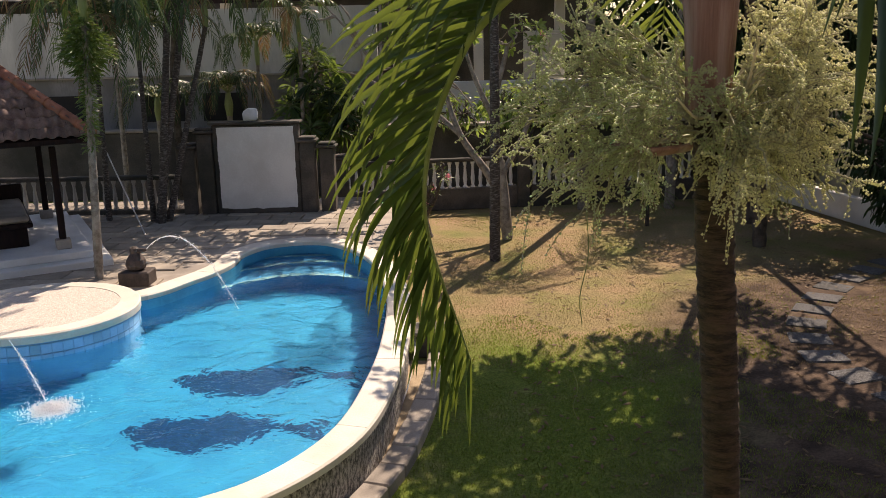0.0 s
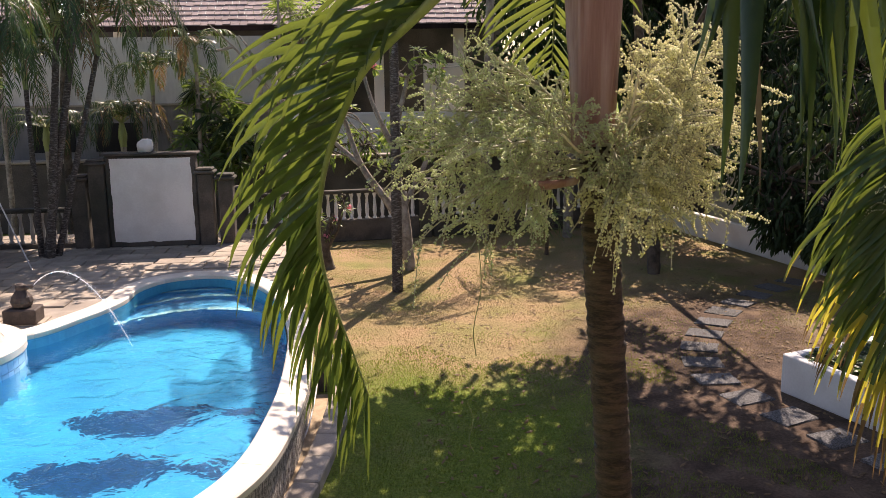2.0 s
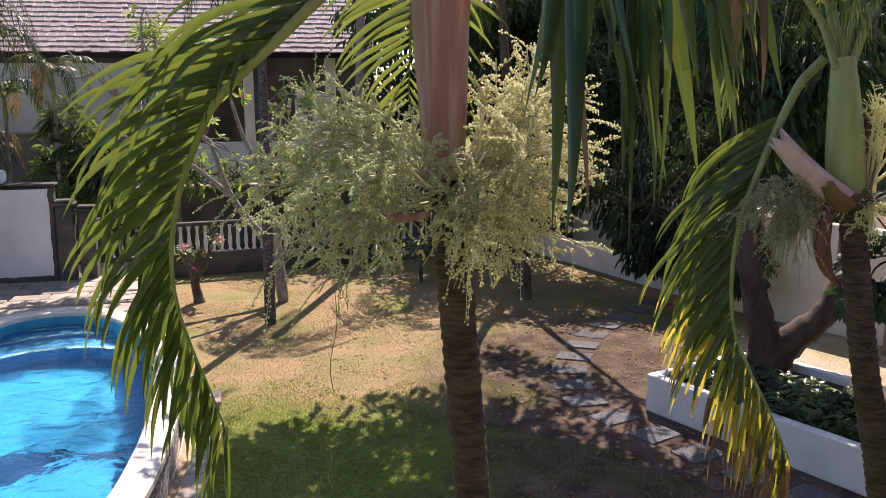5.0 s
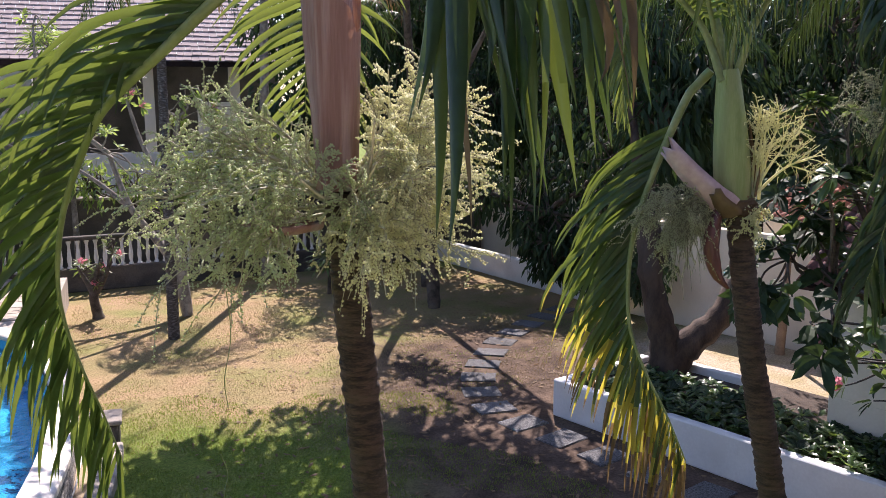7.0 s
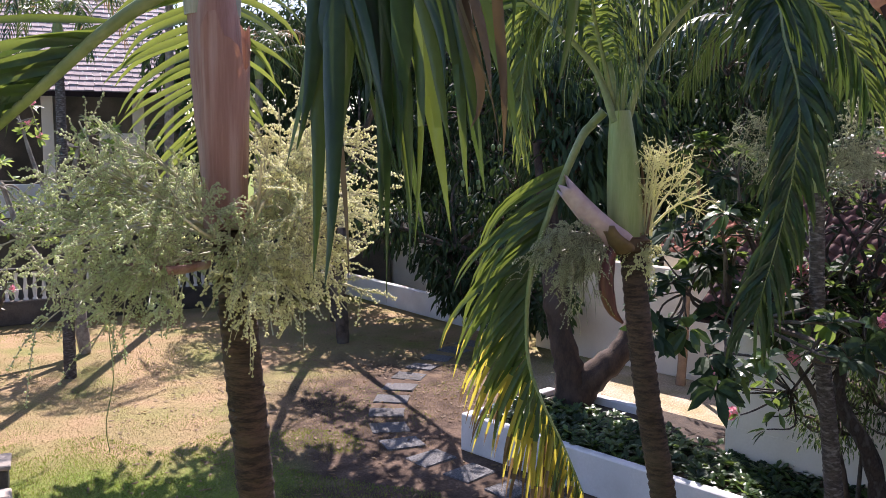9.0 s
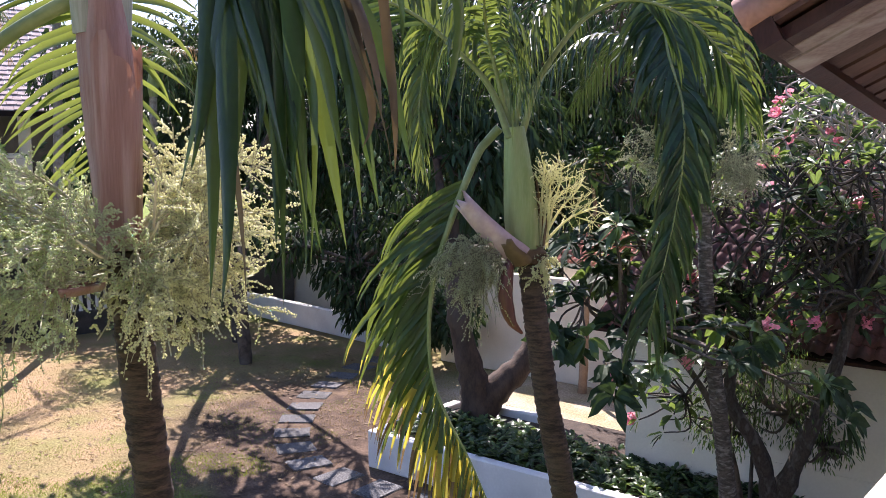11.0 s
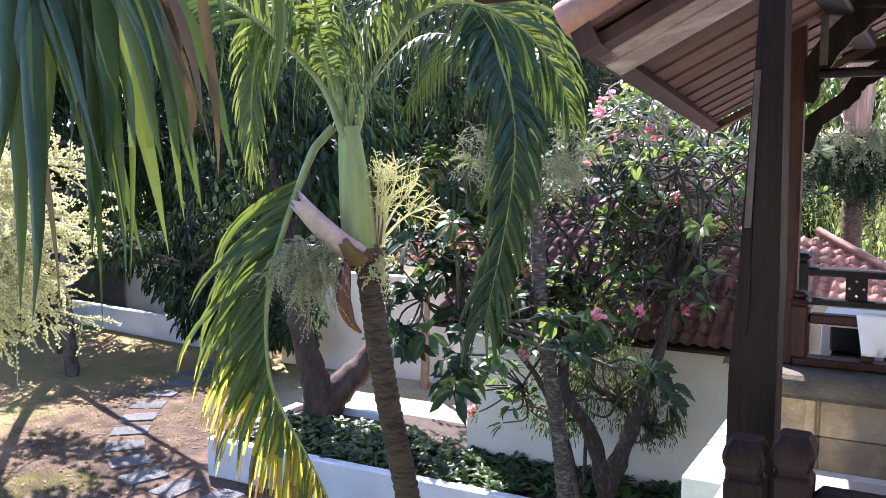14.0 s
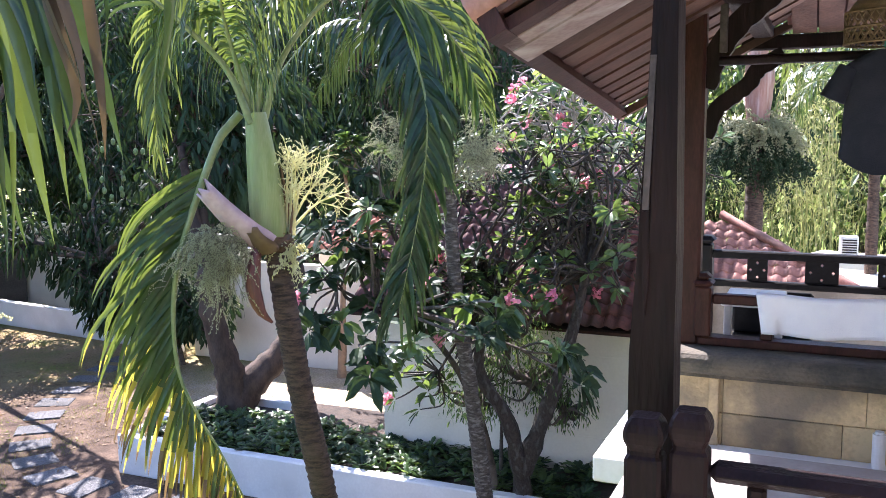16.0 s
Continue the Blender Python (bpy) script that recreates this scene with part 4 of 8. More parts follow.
def frond(parent, line, length, width=0.035, pairs=60, hang=0.25, lean=0.55, splay=0.9, radius=0.014, green=None, dry=0.0, yellow=0.0,
          dry_tips=False, start=0.1, up=(0, 0, 1), label="", taper=0.45, sides=(1, -1), jit=0.12, split=False, name="frond"):
    """A feather frond along a line: a tapering rib and two rows of leaflets that lean towards the tip."""
    green = green or FROND
    pts = smooth_line(line, 8)
    acc = np.r_[0, np.cumsum(np.linalg.norm(np.diff(pts, axis=0), axis=1))]
    rib = Mesh()
    rib.tube(pts, np.interp(acc / acc[-1], [0, 0.12, 0.3, 1], [radius * 1.25, radius * 1.1, radius * 0.9, radius * 0.2]), 6)
    mats = [green, FROND_YELLOW, FROND_DRY]
    ob = part(name, rib, RACHIS, parent, label, smooth=True)
    whole = Mesh()
    for sd in sides:
        s = np.linspace(start, 0.995, pairs) + rng.normal(0, 0.3 / pairs, pairs)
        s = s.clip(start, 1)
        at = np.stack([np.interp(s * acc[-1], acc, pts[:, q]) for q in range(3)], 1)
        tan = unit(np.stack([np.interp(s * acc[-1], acc, np.gradient(pts[:, q], acc)) for q in range(3)], 1))
        upv = np.asarray(up, float) + 0 * tan
        out = unit(np.cross(tan, upv)) * sd
        nrm = unit(np.cross(out, tan)) * sd
        way = unit(out * splay + tan * (lean + 0.5 * s[:, None] ** 2) + nrm * 0.22 + rng.normal(0, jit, (pairs, 3)))
        prof = np.interp(s, [0, 0.12, 0.4, 0.75, 1], [0.55, 0.85, 1.0, 0.8, taper])
        u = rng.random(pairs)
        slots = np.where(u < dry, 2, np.where(u < dry + yellow * s, 1, 0))
        ls = length * prof * rng.uniform(0.72, 1.1, pairs)
        ws = width * np.interp(s, [0, 0.3, 1], [0.8, 1.0, 0.55])
        hs = hang * rng.uniform(0.7, 1.3, pairs) * (0.65 + 0.95 * s)
        if split:
            for i in range(pairs):
                one = leaflets(Mesh(), at[i:i + 1], way[i:i + 1], nrm[i:i + 1] * 0 + np.cross(way[i:i + 1], nrm[i:i + 1]), ls[i:i + 1], ws[i:i + 1], hs[i:i + 1], slots[i:i + 1], 2 if dry_tips and s[i] > 0.55 and rng.random() < 0.55 else None)
                part("leaflet", one, mats, ob)
        else:
            leaflets(whole, at, way, np.cross(way, nrm), ls, ws, hs, slots, 2 if dry_tips else None)
    if not split:
        tagged(part("leaf_mass", whole, mats, ob), kind="stuff")
    return ob


def hanging_frond(parent, line, side, length, width, count, label, green=None, angle=(60, 20), bend=0.9, start=0.1, radius=0.018, face=(0, -1, 0), jit=0.08, age=0.0, tip=0.45, name="frond"):
    """One row of long leaflets along a drooping rib: each runs straight off the rib towards side, then its end hangs.
    age: how far yellow and brown have crept in from the ends of the lower leaflets."""
    pts = smooth_line(line, 8)
    acc = np.r_[0, np.cumsum(np.linalg.norm(np.diff(pts, axis=0), axis=1))]
    u = acc / acc[-1]
    rib = part(name, Mesh().tube(pts, np.interp(u, [0, 0.12, 0.3, 1], [radius * 1.3, radius * 1.1, radius * 0.85, radius * 0.15]), 8), RACHIS, parent, label, smooth=True)
    n = 9
    q = np.linspace(0, 1, n)
    prof = np.interp(q, [0, 0.06, 0.25, 0.6, 0.85, 1], [0.35, 0.75, 1.0, 0.85, 0.45, 0.03])
    hang = bend * np.interp(q, [0, 0.35, 0.6, 0.8, 1], [0.02, 0.06, 0.25, 0.6, 0.8])
    idx = np.arange(n * 3).reshape(n, 3)
    for k in range(count):
        s = start + (1 - start) * (k + rng.uniform(-0.25, 0.25)) / (count - 1)
        s = float(np.clip(s, start, 1))
        base = np.array([np.interp(s, u, pts[:, c]) for c in range(3)])
        ahead = np.array([np.interp(min(s + 0.02, 1), u, pts[:, c]) - np.interp(max(s - 0.03, 0), u, pts[:, c]) for c in range(3)])
        ahead = unit(ahead)
        out = unit(np.asarray(side, float) - ahead * (np.asarray(side, float) @ ahead))
        th = radians(angle[0] + (angle[1] - angle[0]) * s + rng.normal(0, 3.5))
        d = unit(ahead * math.cos(th) + out * math.sin(th) + rng.normal(0, jit, 3) * (1, 1, 0.6))
        ln = length * np.interp(s, [0, 0.1, 0.4, 0.75, 1], [0.5, 0.85, 1.0, 0.85, tip]) * rng.uniform(0.85, 1.12)
        wd = width * np.interp(s, [0, 0.2, 0.7, 1], [0.75, 1.0, 0.9, 0.5]) * rng.uniform(0.85, 1.1)
        wide = np.cross(d, unit(np.asarray(face, float) + rng.normal(0, 0.28, 3)))
        p, v, kink = base, np.zeros((n, 3, 3)), rng.uniform(0.5, 1.35)
        for i in range(n):
            if i:
                d = unit(d + np.array([0, 0, -1.0]) * hang[i] * kink + rng.normal(0, 0.012, 3))
                p = p + d * ln / (n - 1)
            sd = unit(wide - d * (wide @ d))
            nr = np.cross(sd, d)
            w = wd * prof[i] / 2
            v[i] = p + sd * w + nr * w * 0.35, p, p - sd * w + nr * w * 0.35
        old = age * max(0.0, s - 0.25) * rng.uniform(0.3, 1.5)
        me = Mesh()
        for i in range(n - 1):
            slot = 0
            if q[i] > 1 - old:
                slot = 2 if q[i] > 1 - old * 0.45 * (0.4 + s) else 1
            me.add(v[i:i + 2].reshape(-1, 3), [[0, 1, 4, 3], [1, 2, 5, 4]], slot)
        part("leaflet", me, [green or FROND, FROND_YELLOW, FROND_DRY], rib, smooth=True)
    return rib


def trunk(parent, pts, radii, mat, rings=0.0, sides=18, name="trunk", label="", rough=0.05):
    """A trunk with uneven girth; rings: the spacing of leaf scars."""
    line = smooth_line(pts, 6)
    acc = np.r_[0, np.cumsum(np.linalg.norm(np.diff(line, axis=0), axis=1))]
    n = max(12, int(acc[-1] / (rings / 3 if rings else 0.12)))
    s = np.linspace(0, acc[-1], n)
    p = np.stack([np.interp(s, acc, line[:, q]) for q in range(3)], 1)
    r = np.interp(s / acc[-1], np.linspace(0, 1, len(radii)), radii)
    if rings:
        r = r * (1 + 0.11 * ((s / rings + 0.25 * np.sin(s * 7) + 0.1 * np.sin(s * 19)) % 1.0) - 0.045)
    r = r * (1 + rng.normal(0, rough * 0.3, n))
    me = Mesh().tube(p, r, sides)
    v = np.concatenate(me.v)
    v += rng.normal(0, rough * np.mean(radii) * 0.25, v.shape)
    cuts = np.cumsum([len(q) for q in me.v])[:-1]
    me.v = np.split(v, cuts)
    return part(name, me, mat, parent, label, smooth=True)


def panicle(parent, base, heads, stalk_r=0.016, twigs=22, length=0.30, beads=14, bead=0.0062, mat=None, stem=None, spread=0.75, name="fruit_branch", label="", gravity=0.35, keep=1.0):
    """A branched fruit cluster: stalks from base to each head, side twigs, and a string of beads on each."""
    mat, stem = mat or FRUIT, stem or GREEN_STALK
    wood, fruit = Mesh(), Mesh()
    for h in heads:
        h = np.asarray(h, float)
        base_ = np.asarray(base, float) + rng.normal(0, 1, 3) * (0.018, 0.018, 0.035) * min(1.0, stalk_r / 0.009)
        mid = base_ + (h - base_) * 0.5 + (0, 0, 0.10 * np.linalg.norm(h - base_))
        line = smooth_line([base_, mid, h], 8)
        wood.tube(line, np.linspace(stalk_r, stalk_r * 0.35, len(line)), 6)
        axis = unit(h - base_)
        for i in range(twigs):
            s = rng.uniform(0.34, 1.0)
            p = line[int(s * (len(line) - 1))]
            w = unit(unit(rng.normal(size=3)) * spread + axis * 0.7)
            ln = length * rng.uniform(0.6, 1.15)
            q = smooth_line([p, p + w * ln * 0.5, p + w * ln + (0, 0, -gravity * ln * 0.6)], 5)
            wood.tube(q, np.linspace(stalk_r * 0.27, 0.0020, len(q)), 5, cap=False)
            for m_twig in range(4):
                u = rng.uniform(0.25, 1.0)
                o = q[int(u * (len(q) - 1))]
                w2 = unit(unit(rng.normal(size=3)) + w * 0.6)
                l2 = ln * rng.uniform(0.45, 0.85)
                t = smooth_line([o, o + w2 * l2 * 0.5, o + w2 * l2 + (0, 0, -gravity * l2)], 3)
                wood.tube(t, np.linspace(0.0018, 0.0010, len(t)), 4, cap=False)
                k = int(beads * rng.uniform(0.7, 1.2))
                f = np.linspace(0.10, 1, k)
                acc = np.linspace(0, 1, len(t))
                c = np.stack([np.interp(f, acc, t[:, a]) for a in range(3)], 1) + rng.normal(0, 1, (k, 3)) * bead * 0.55 + np.outer(np.where(np.arange(k) % 2, 1, -1), unit(np.cross(w2, rng.normal(size=3)))) * bead * 0.9
                c = c[rng.random(k) < keep]
                balls(fruit, c, bead * rng.uniform(0.7, 1.25, len(c)))
    ob = part(name, wood, stem, parent, label, smooth=True)
    tagged(part("fruit_mass", fruit, mat, ob, smooth=True), kind="stuff")
    return ob


def tree(name, base, limbs, clumps, leaf, leaf_len, leaf_w, count, bark, label, category="tree", r0=0.12, flowers=None, droop=0.3, second=None, rosette=0.0, group="", bare=0.0):
    """A tree: tapered limbs from the base, and leaves in uneven clumps (x, y, z, radius); bare: the share of twigs without leaves."""
    ob = thing(name, base, label, category, group)
    wood = Mesh()
    for limb in limbs:
        pts = smooth_line(limb, 6)
        r = r0 if len(limb[0]) == 3 and np.linalg.norm(np.asarray(limb[0]) - np.asarray(base)) < 0.5 else r0 * 0.55
        wood.tube(pts, np.linspace(r, r * 0.35, len(pts)) * (1 + rng.normal(0, 0.06, len(pts))), 8)
    twig, crown, bloom = Mesh(), Mesh(), Mesh()
    ends = np.array([l[-1] for l in limbs], float)
    total = sum(c[3] ** 2 for c in clumps)
    for x, y, z, r in clumps:
        c = np.array((x, y, z))
        near = ends[np.argmin(np.linalg.norm(ends - c, axis=1))]
        k = max(8, int(count * r * r / total))
        if rosette:
            heads = c + scatter(max(4, int(k / 14))) * r * rng.uniform(0.45, 1.05, (max(4, int(k / 14)), 1)) * (1, 1, 0.8)
            nodes = near + (c - near) * rng.uniform(0.35, 0.95, (max(3, len(heads) // 4), 1)) + scatter(max(3, len(heads) // 4)) * r * 0.5
            stem0 = near
            for nd in nodes:
                twig.tube(smooth_line([stem0, (stem0 + nd) / 2 + rng.normal(0, 0.16, 3) * r, nd], 4), np.linspace(0.026, 0.014, 9), 6, cap=False)
            for h in heads:
                near = nodes[np.argmin(np.linalg.norm(nodes - h, axis=1))]
                bend = (h + near) / 2 + rng.normal(0, 0.16, 3) * r
                twig.tube(smooth_line([near, bend, h], 4), np.linspace(0.014, 0.008, 9), 5, cap=False)
                if bare and rng.random() < bare:
                    continue
                n = rng.integers(10, 17) if rosette >= 1 else rng.integers(6, 11)
                a = rng.uniform(0, 2 * np.pi, n)
                upv = unit(h - near + (0, 0, 0.5) + rng.normal(0, 0.2, 3))
                e1 = unit(np.cross(upv, (0.3, 0.9, 0.1)))
                e2 = np.cross(upv, e1)
                w = np.cos(a)[:, None] * e1 + np.sin(a)[:, None] * e2 + upv * rng.uniform(0.0, 0.9, (n, 1))
                leaves(crown, h + w * 0.02, w, np.cross(w, upv), leaf_len * rng.uniform(0.7, 1.15, n), leaf_w * rng.uniform(0.8, 1.1, n), 1 if second and rng.random() < 0.3 else 0, droop)
                if flowers and rng.random() < flowers:
                    m = 26
                    fw = unit(upv + scatter(m) * 0.9)
                    leaves(bloom, h + upv * 0.06 + scatter(m) * 0.05, fw, scatter(m), 0.065, 0.045, 0, 0.1)
        else:
            p = c + scatter(k) * r * (rng.random((k, 1)) ** 0.45) * (1, 1, 0.85)
            lump = np.array([noise.noise(Vector(q) * (2.1 / max(r, 0.5)) + Vector((x, y, z))) for q in p])
            p = p[lump > -0.07]
            n = len(p)
            w = unit((p - c) / r + scatter(n) * 0.9 + (0, 0, -droop))
            sl = (rng.random(n) < 0.3).astype(int) if second else np.zeros(n, int)
            for q in (0, 1):
                if (sl == q).any():
                    b = sl == q
                    leaves(crown, p[b], w[b], scatter(b.sum()), leaf_len * rng.uniform(0.6, 1.2, b.sum()), leaf_w * rng.uniform(0.7, 1.2, b.sum()), q, droop)
            hub = c + (0, 0, -0.3 * r)
            if np.linalg.norm(hub - near) < 4.5:
                twig.tube(smooth_line([near, (hub + near) / 2 + rng.normal(0, 0.2, 3) * r, hub], 4), np.linspace(0.06, 0.03, 9) * min(1.0, 2.2 / (0.5 + np.linalg.norm(hub - near))), 5, cap=False)
            for h in p[:: max(1, n // 24)]:
                twig.tube(smooth_line([hub, (h + hub) / 2 + rng.normal(0, 0.15, 3) * r, h], 4), np.linspace(0.03, 0.007, 9), 4, cap=False)
    part("trunk", wood, bark, ob, smooth=True)
    if twig.n:
        tagged(part("twig_mass", twig, bark, ob, smooth=True), kind="stuff")
    tagged(part("crown", crown, [leaf, second or leaf], ob), kind="stuff")
    if bloom.n:
        tagged(part("blossom_mass", bloom, PETAL, ob, "pink blossoms"), kind="stuff")
    return ob


def broad_leaflet(parent, base, end, bow, width, face, twist, mats, slot=0, tip=None):
    """One long broad leaflet from base to end, bowed on its way and turning about its rib."""
    n = 11
    s = np.linspace(0, 1, n)
    p = np.asarray(base, float) + np.outer(s, np.asarray(end, float) - np.asarray(base, float)) + np.outer(np.sin(np.pi * s ** 0.8), np.asarray(bow, float)) + np.outer(np.sin(s * rng.uniform(4.0, 7.0)) * s, rng.normal(0, 0.010, 3))
    tan = unit(np.gradient(p, axis=0))
    v = np.zeros((n, 3, 3))
    prof = np.interp(s, [0, 0.08, 0.28, 0.55, 0.8, 1], [0.3, 0.6, 0.95, 1.0, 0.55, 0.02])
    for i in range(n):
        a = face + twist * s[i] ** 1.5
        sd = np.array((math.cos(a), math.sin(a), 0))
        sd = unit(sd - tan[i] * (sd @ tan[i]))
        nr = np.cross(sd, tan[i])
        w = width * prof[i] / 2
        v[i] = p[i] + sd * w + nr * w * 0.55, p[i], p[i] - sd * w + nr * w * 0.55
    idx = np.arange(n * 3).reshape(n, 3)
    f = np.array([(idx[i, c], idx[i, c + 1], idx[i + 1, c + 1], idx[i + 1, c]) for i in range(n - 1) for c in range(2)])
    me = Mesh()
    if tip is None:
        me.add(v.reshape(-1, 3), f, slot)
    else:
        me.add(v.reshape(-1, 3), f[:13], slot)
        me.add(v.reshape(-1, 3), f[13:], tip)
    return part("leaflet", me, mats, parent, smooth=True)


def split_sheath(parent, line, r, name, label, mat, gape=1.5):
    """A dry leaf base: a half pipe, open above, with a torn end and some thickness."""
    pts = smooth_line(line, 6)
    tan = unit(np.gradient(pts, axis=0))
    k, m = len(pts), 9
    rr = np.interp(np.linspace(0, 1, k), np.linspace(0, 1, len(r)), r)
    out = []
    for shell in (1.0, 0.86):
        for i in range(k):
            e1 = unit(np.cross(tan[i], (0, 0, 1)))
            e2 = np.cross(e1, tan[i])
            for a in np.linspace(math.pi + math.pi / 2 - gape, math.pi + math.pi / 2 + gape, m):
                q = pts[i] + rr[i] * shell * (math.cos(a) * e1 + math.sin(a) * e2)
                if i == k - 1:
                    q = q + tan[i] * 0.03 * math.sin(a * 7) + tan[i] * 0.02 * math.sin(a * 13)
                out.append(q)
    idx = np.arange(2 * k * m).reshape(2, k, m)
    f = []
    for i in range(k - 1):
        for j in range(m - 1):
            f.append((idx[0, i, j], idx[0, i, j + 1], idx[0, i + 1, j + 1], idx[0, i + 1, j]))
            f.append((idx[1, i, j], idx[1, i + 1, j], idx[1, i + 1, j + 1], idx[1, i, j + 1]))
        for j in (0, m - 1):
            f.append((idx[0, i, j], idx[0, i + 1, j], idx[1, i + 1, j], idx[1, i, j]))
    for j in range(m - 1):
        f.append((idx[0, k - 1, j], idx[0, k - 1, j + 1], idx[1, k - 1, j + 1], idx[1, k - 1, j]))
    return part(name, Mesh().add(np.array(out), np.array(f)), mat, parent, label, smooth=True)


def hanging_thread(top, foot, label="thin pale green hanging vine stem"):
    """A thin hanging stem, slightly wavy."""
    a, b = np.array(top, float), np.array(foot, float)
    line = smooth_line([a, a + (b - a) * 0.4 + (0.012, 0.01, 0), a + (b - a) * 0.75 - (0.01, 0, 0), b], 5)
    return solo("hanging_vine", Mesh().tube(line, 0.0016, 5), RACHIS, a, label, "vine", "hanging vines", smooth=True)
tiled(annex, mr, 4.15, 3.3, TILE_DARK, lambda x, y: 0.6 < x < 4.2 and y < 3.2, size=0.8)


# ---- the near palm ----
p1 = thing("palm_tree", (0.87, 2.66, 0), "palm with dark ringed trunk, brown crownshaft and pale fruit", "palm tree", "garden palms")
trunk(p1, [(0.93, 2.70, 0), (0.86, 2.68, 1.8), (0.80, 2.66, 3.2), (0.73, 2.64, 4.1), (0.70, 2.63, 4.50)], [0.075, 0.064, 0.058, 0.057, 0.056], BARK, 0.045, 20)
trunk(p1, [(0.69, 2.63, 4.44), (0.69, 2.63, 4.6), (0.68, 2.64, 4.85), (0.67, 2.65, 5.15)], [0.064, 0.068, 0.074, 0.077, 0.070], BROWN_SHAFT, 0, 20, "crownshaft", "smooth brown crownshaft", 0.02)
flap = Mesh()
fa, fz = np.meshgrid(np.linspace(-2.3, 0.7, 14), np.linspace(0, 1, 7))
fr = 0.074 + 0.018 * fz + 0.005 * np.sin(fa * 5) * fz
top_z = 4.98 + 0.07 * np.sin(fa * 2.3) + 0.025 * np.sin(fa * 9)
fv = np.stack([0.685 + fr * np.cos(fa), 2.635 + fr * np.sin(fa), 4.52 + (top_z - 4.52) * fz], -1).reshape(-1, 3)
fi = np.arange(14 * 7).reshape(7, 14)
flap.add(fv, np.stack([fi[:-1, :-1].ravel(), fi[:-1, 1:].ravel(), fi[1:, 1:].ravel(), fi[1:, :-1].ravel()], 1))
part("sheath", flap, BROWN_SHAFT, p1, "loose brown leaf sheath with a ragged edge", smooth=True)
C1 = np.array((0.67, 2.65, 5.2))
for dx, dy in ((-0.035, -0.01), (0.035, -0.005), (0.0, 0.035)):
    trunk(p1, [(0.67 + dx, 2.65 + dy, 5.06), (0.67 + dx * 1.6, 2.65 + dy * 1.6, 5.25), (0.67 + dx * 2.6, 2.65 + dy * 2.6, 5.5)], [0.046, 0.036, 0.026], GREY_PETIOLE, 0, 12, "petiole", "grey green leaf stem at the top of the shaft", 0.02)
L1 = [C1, (0.42, 2.76, 5.04), (0.21, 2.88, 4.85), (0.03, 3.09, 4.68), (-0.06, 3.25, 4.52), (-0.14, 3.36, 4.31), (-0.18, 3.45, 4.07), (-0.17, 3.51, 3.88), (-0.12, 3.54, 3.68), (-0.07, 3.57, 3.52), (-0.01, 3.58, 3.32)]
hanging_frond(p1, L1, (-1, 0.25, 0.05), 0.70, 0.034, 72, "drooping green frond", FROND_DEEP, angle=(38, 32), bend=0.6, start=0.13, radius=0.019, jit=0.09, tip=0.55)
# The back row's shade is carried by the darker FROND_DARK green.
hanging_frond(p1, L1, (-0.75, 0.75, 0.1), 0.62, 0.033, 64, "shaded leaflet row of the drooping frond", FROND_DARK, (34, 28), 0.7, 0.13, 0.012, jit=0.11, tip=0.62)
L8 = [C1, (0.72, 2.98, 5.32), (0.76, 3.35, 5.24), (0.79, 3.66, 4.98), (0.81, 3.84, 4.66)]
for sgn in (1, -1):
    hanging_frond(p1, L8, np.array((0.85, -0.5, 0.25)) * sgn + (0, 0, 0.2), 0.52, 0.030, 34, "backlit green frond behind the shaft", FROND, (72, 40), 0.3, 0.2, 0.013, face=(-0.3, -0.95, 0.1), tip=0.6)
L3 = [C1, (0.60, 2.25, 5.36), (0.65, 1.93, 5.30), (0.73, 1.68, 5.20), (0.83, 1.49, 5.12), (0.94, 1.33, 5.06), (0.99, 1.26, 5.00)]
f3 = part("frond", Mesh().tube(smooth_line(L3, 6), np.linspace(0.018, 0.005, 37), 6), RACHIS, p1, "overhanging deep green frond with broad leaflets", smooth=True)
l3 = smooth_line(L3, 12)
# Slot 0 holds the frond's shade as colour; slot 3, leaflets catching sun.
L3_MATS = [FROND_SHADE, FROND_YELLOW, FROND_BROWN, FROND_DEEP, FROND_DARK]
VR = np.array((0.836, -0.548, 0.0))
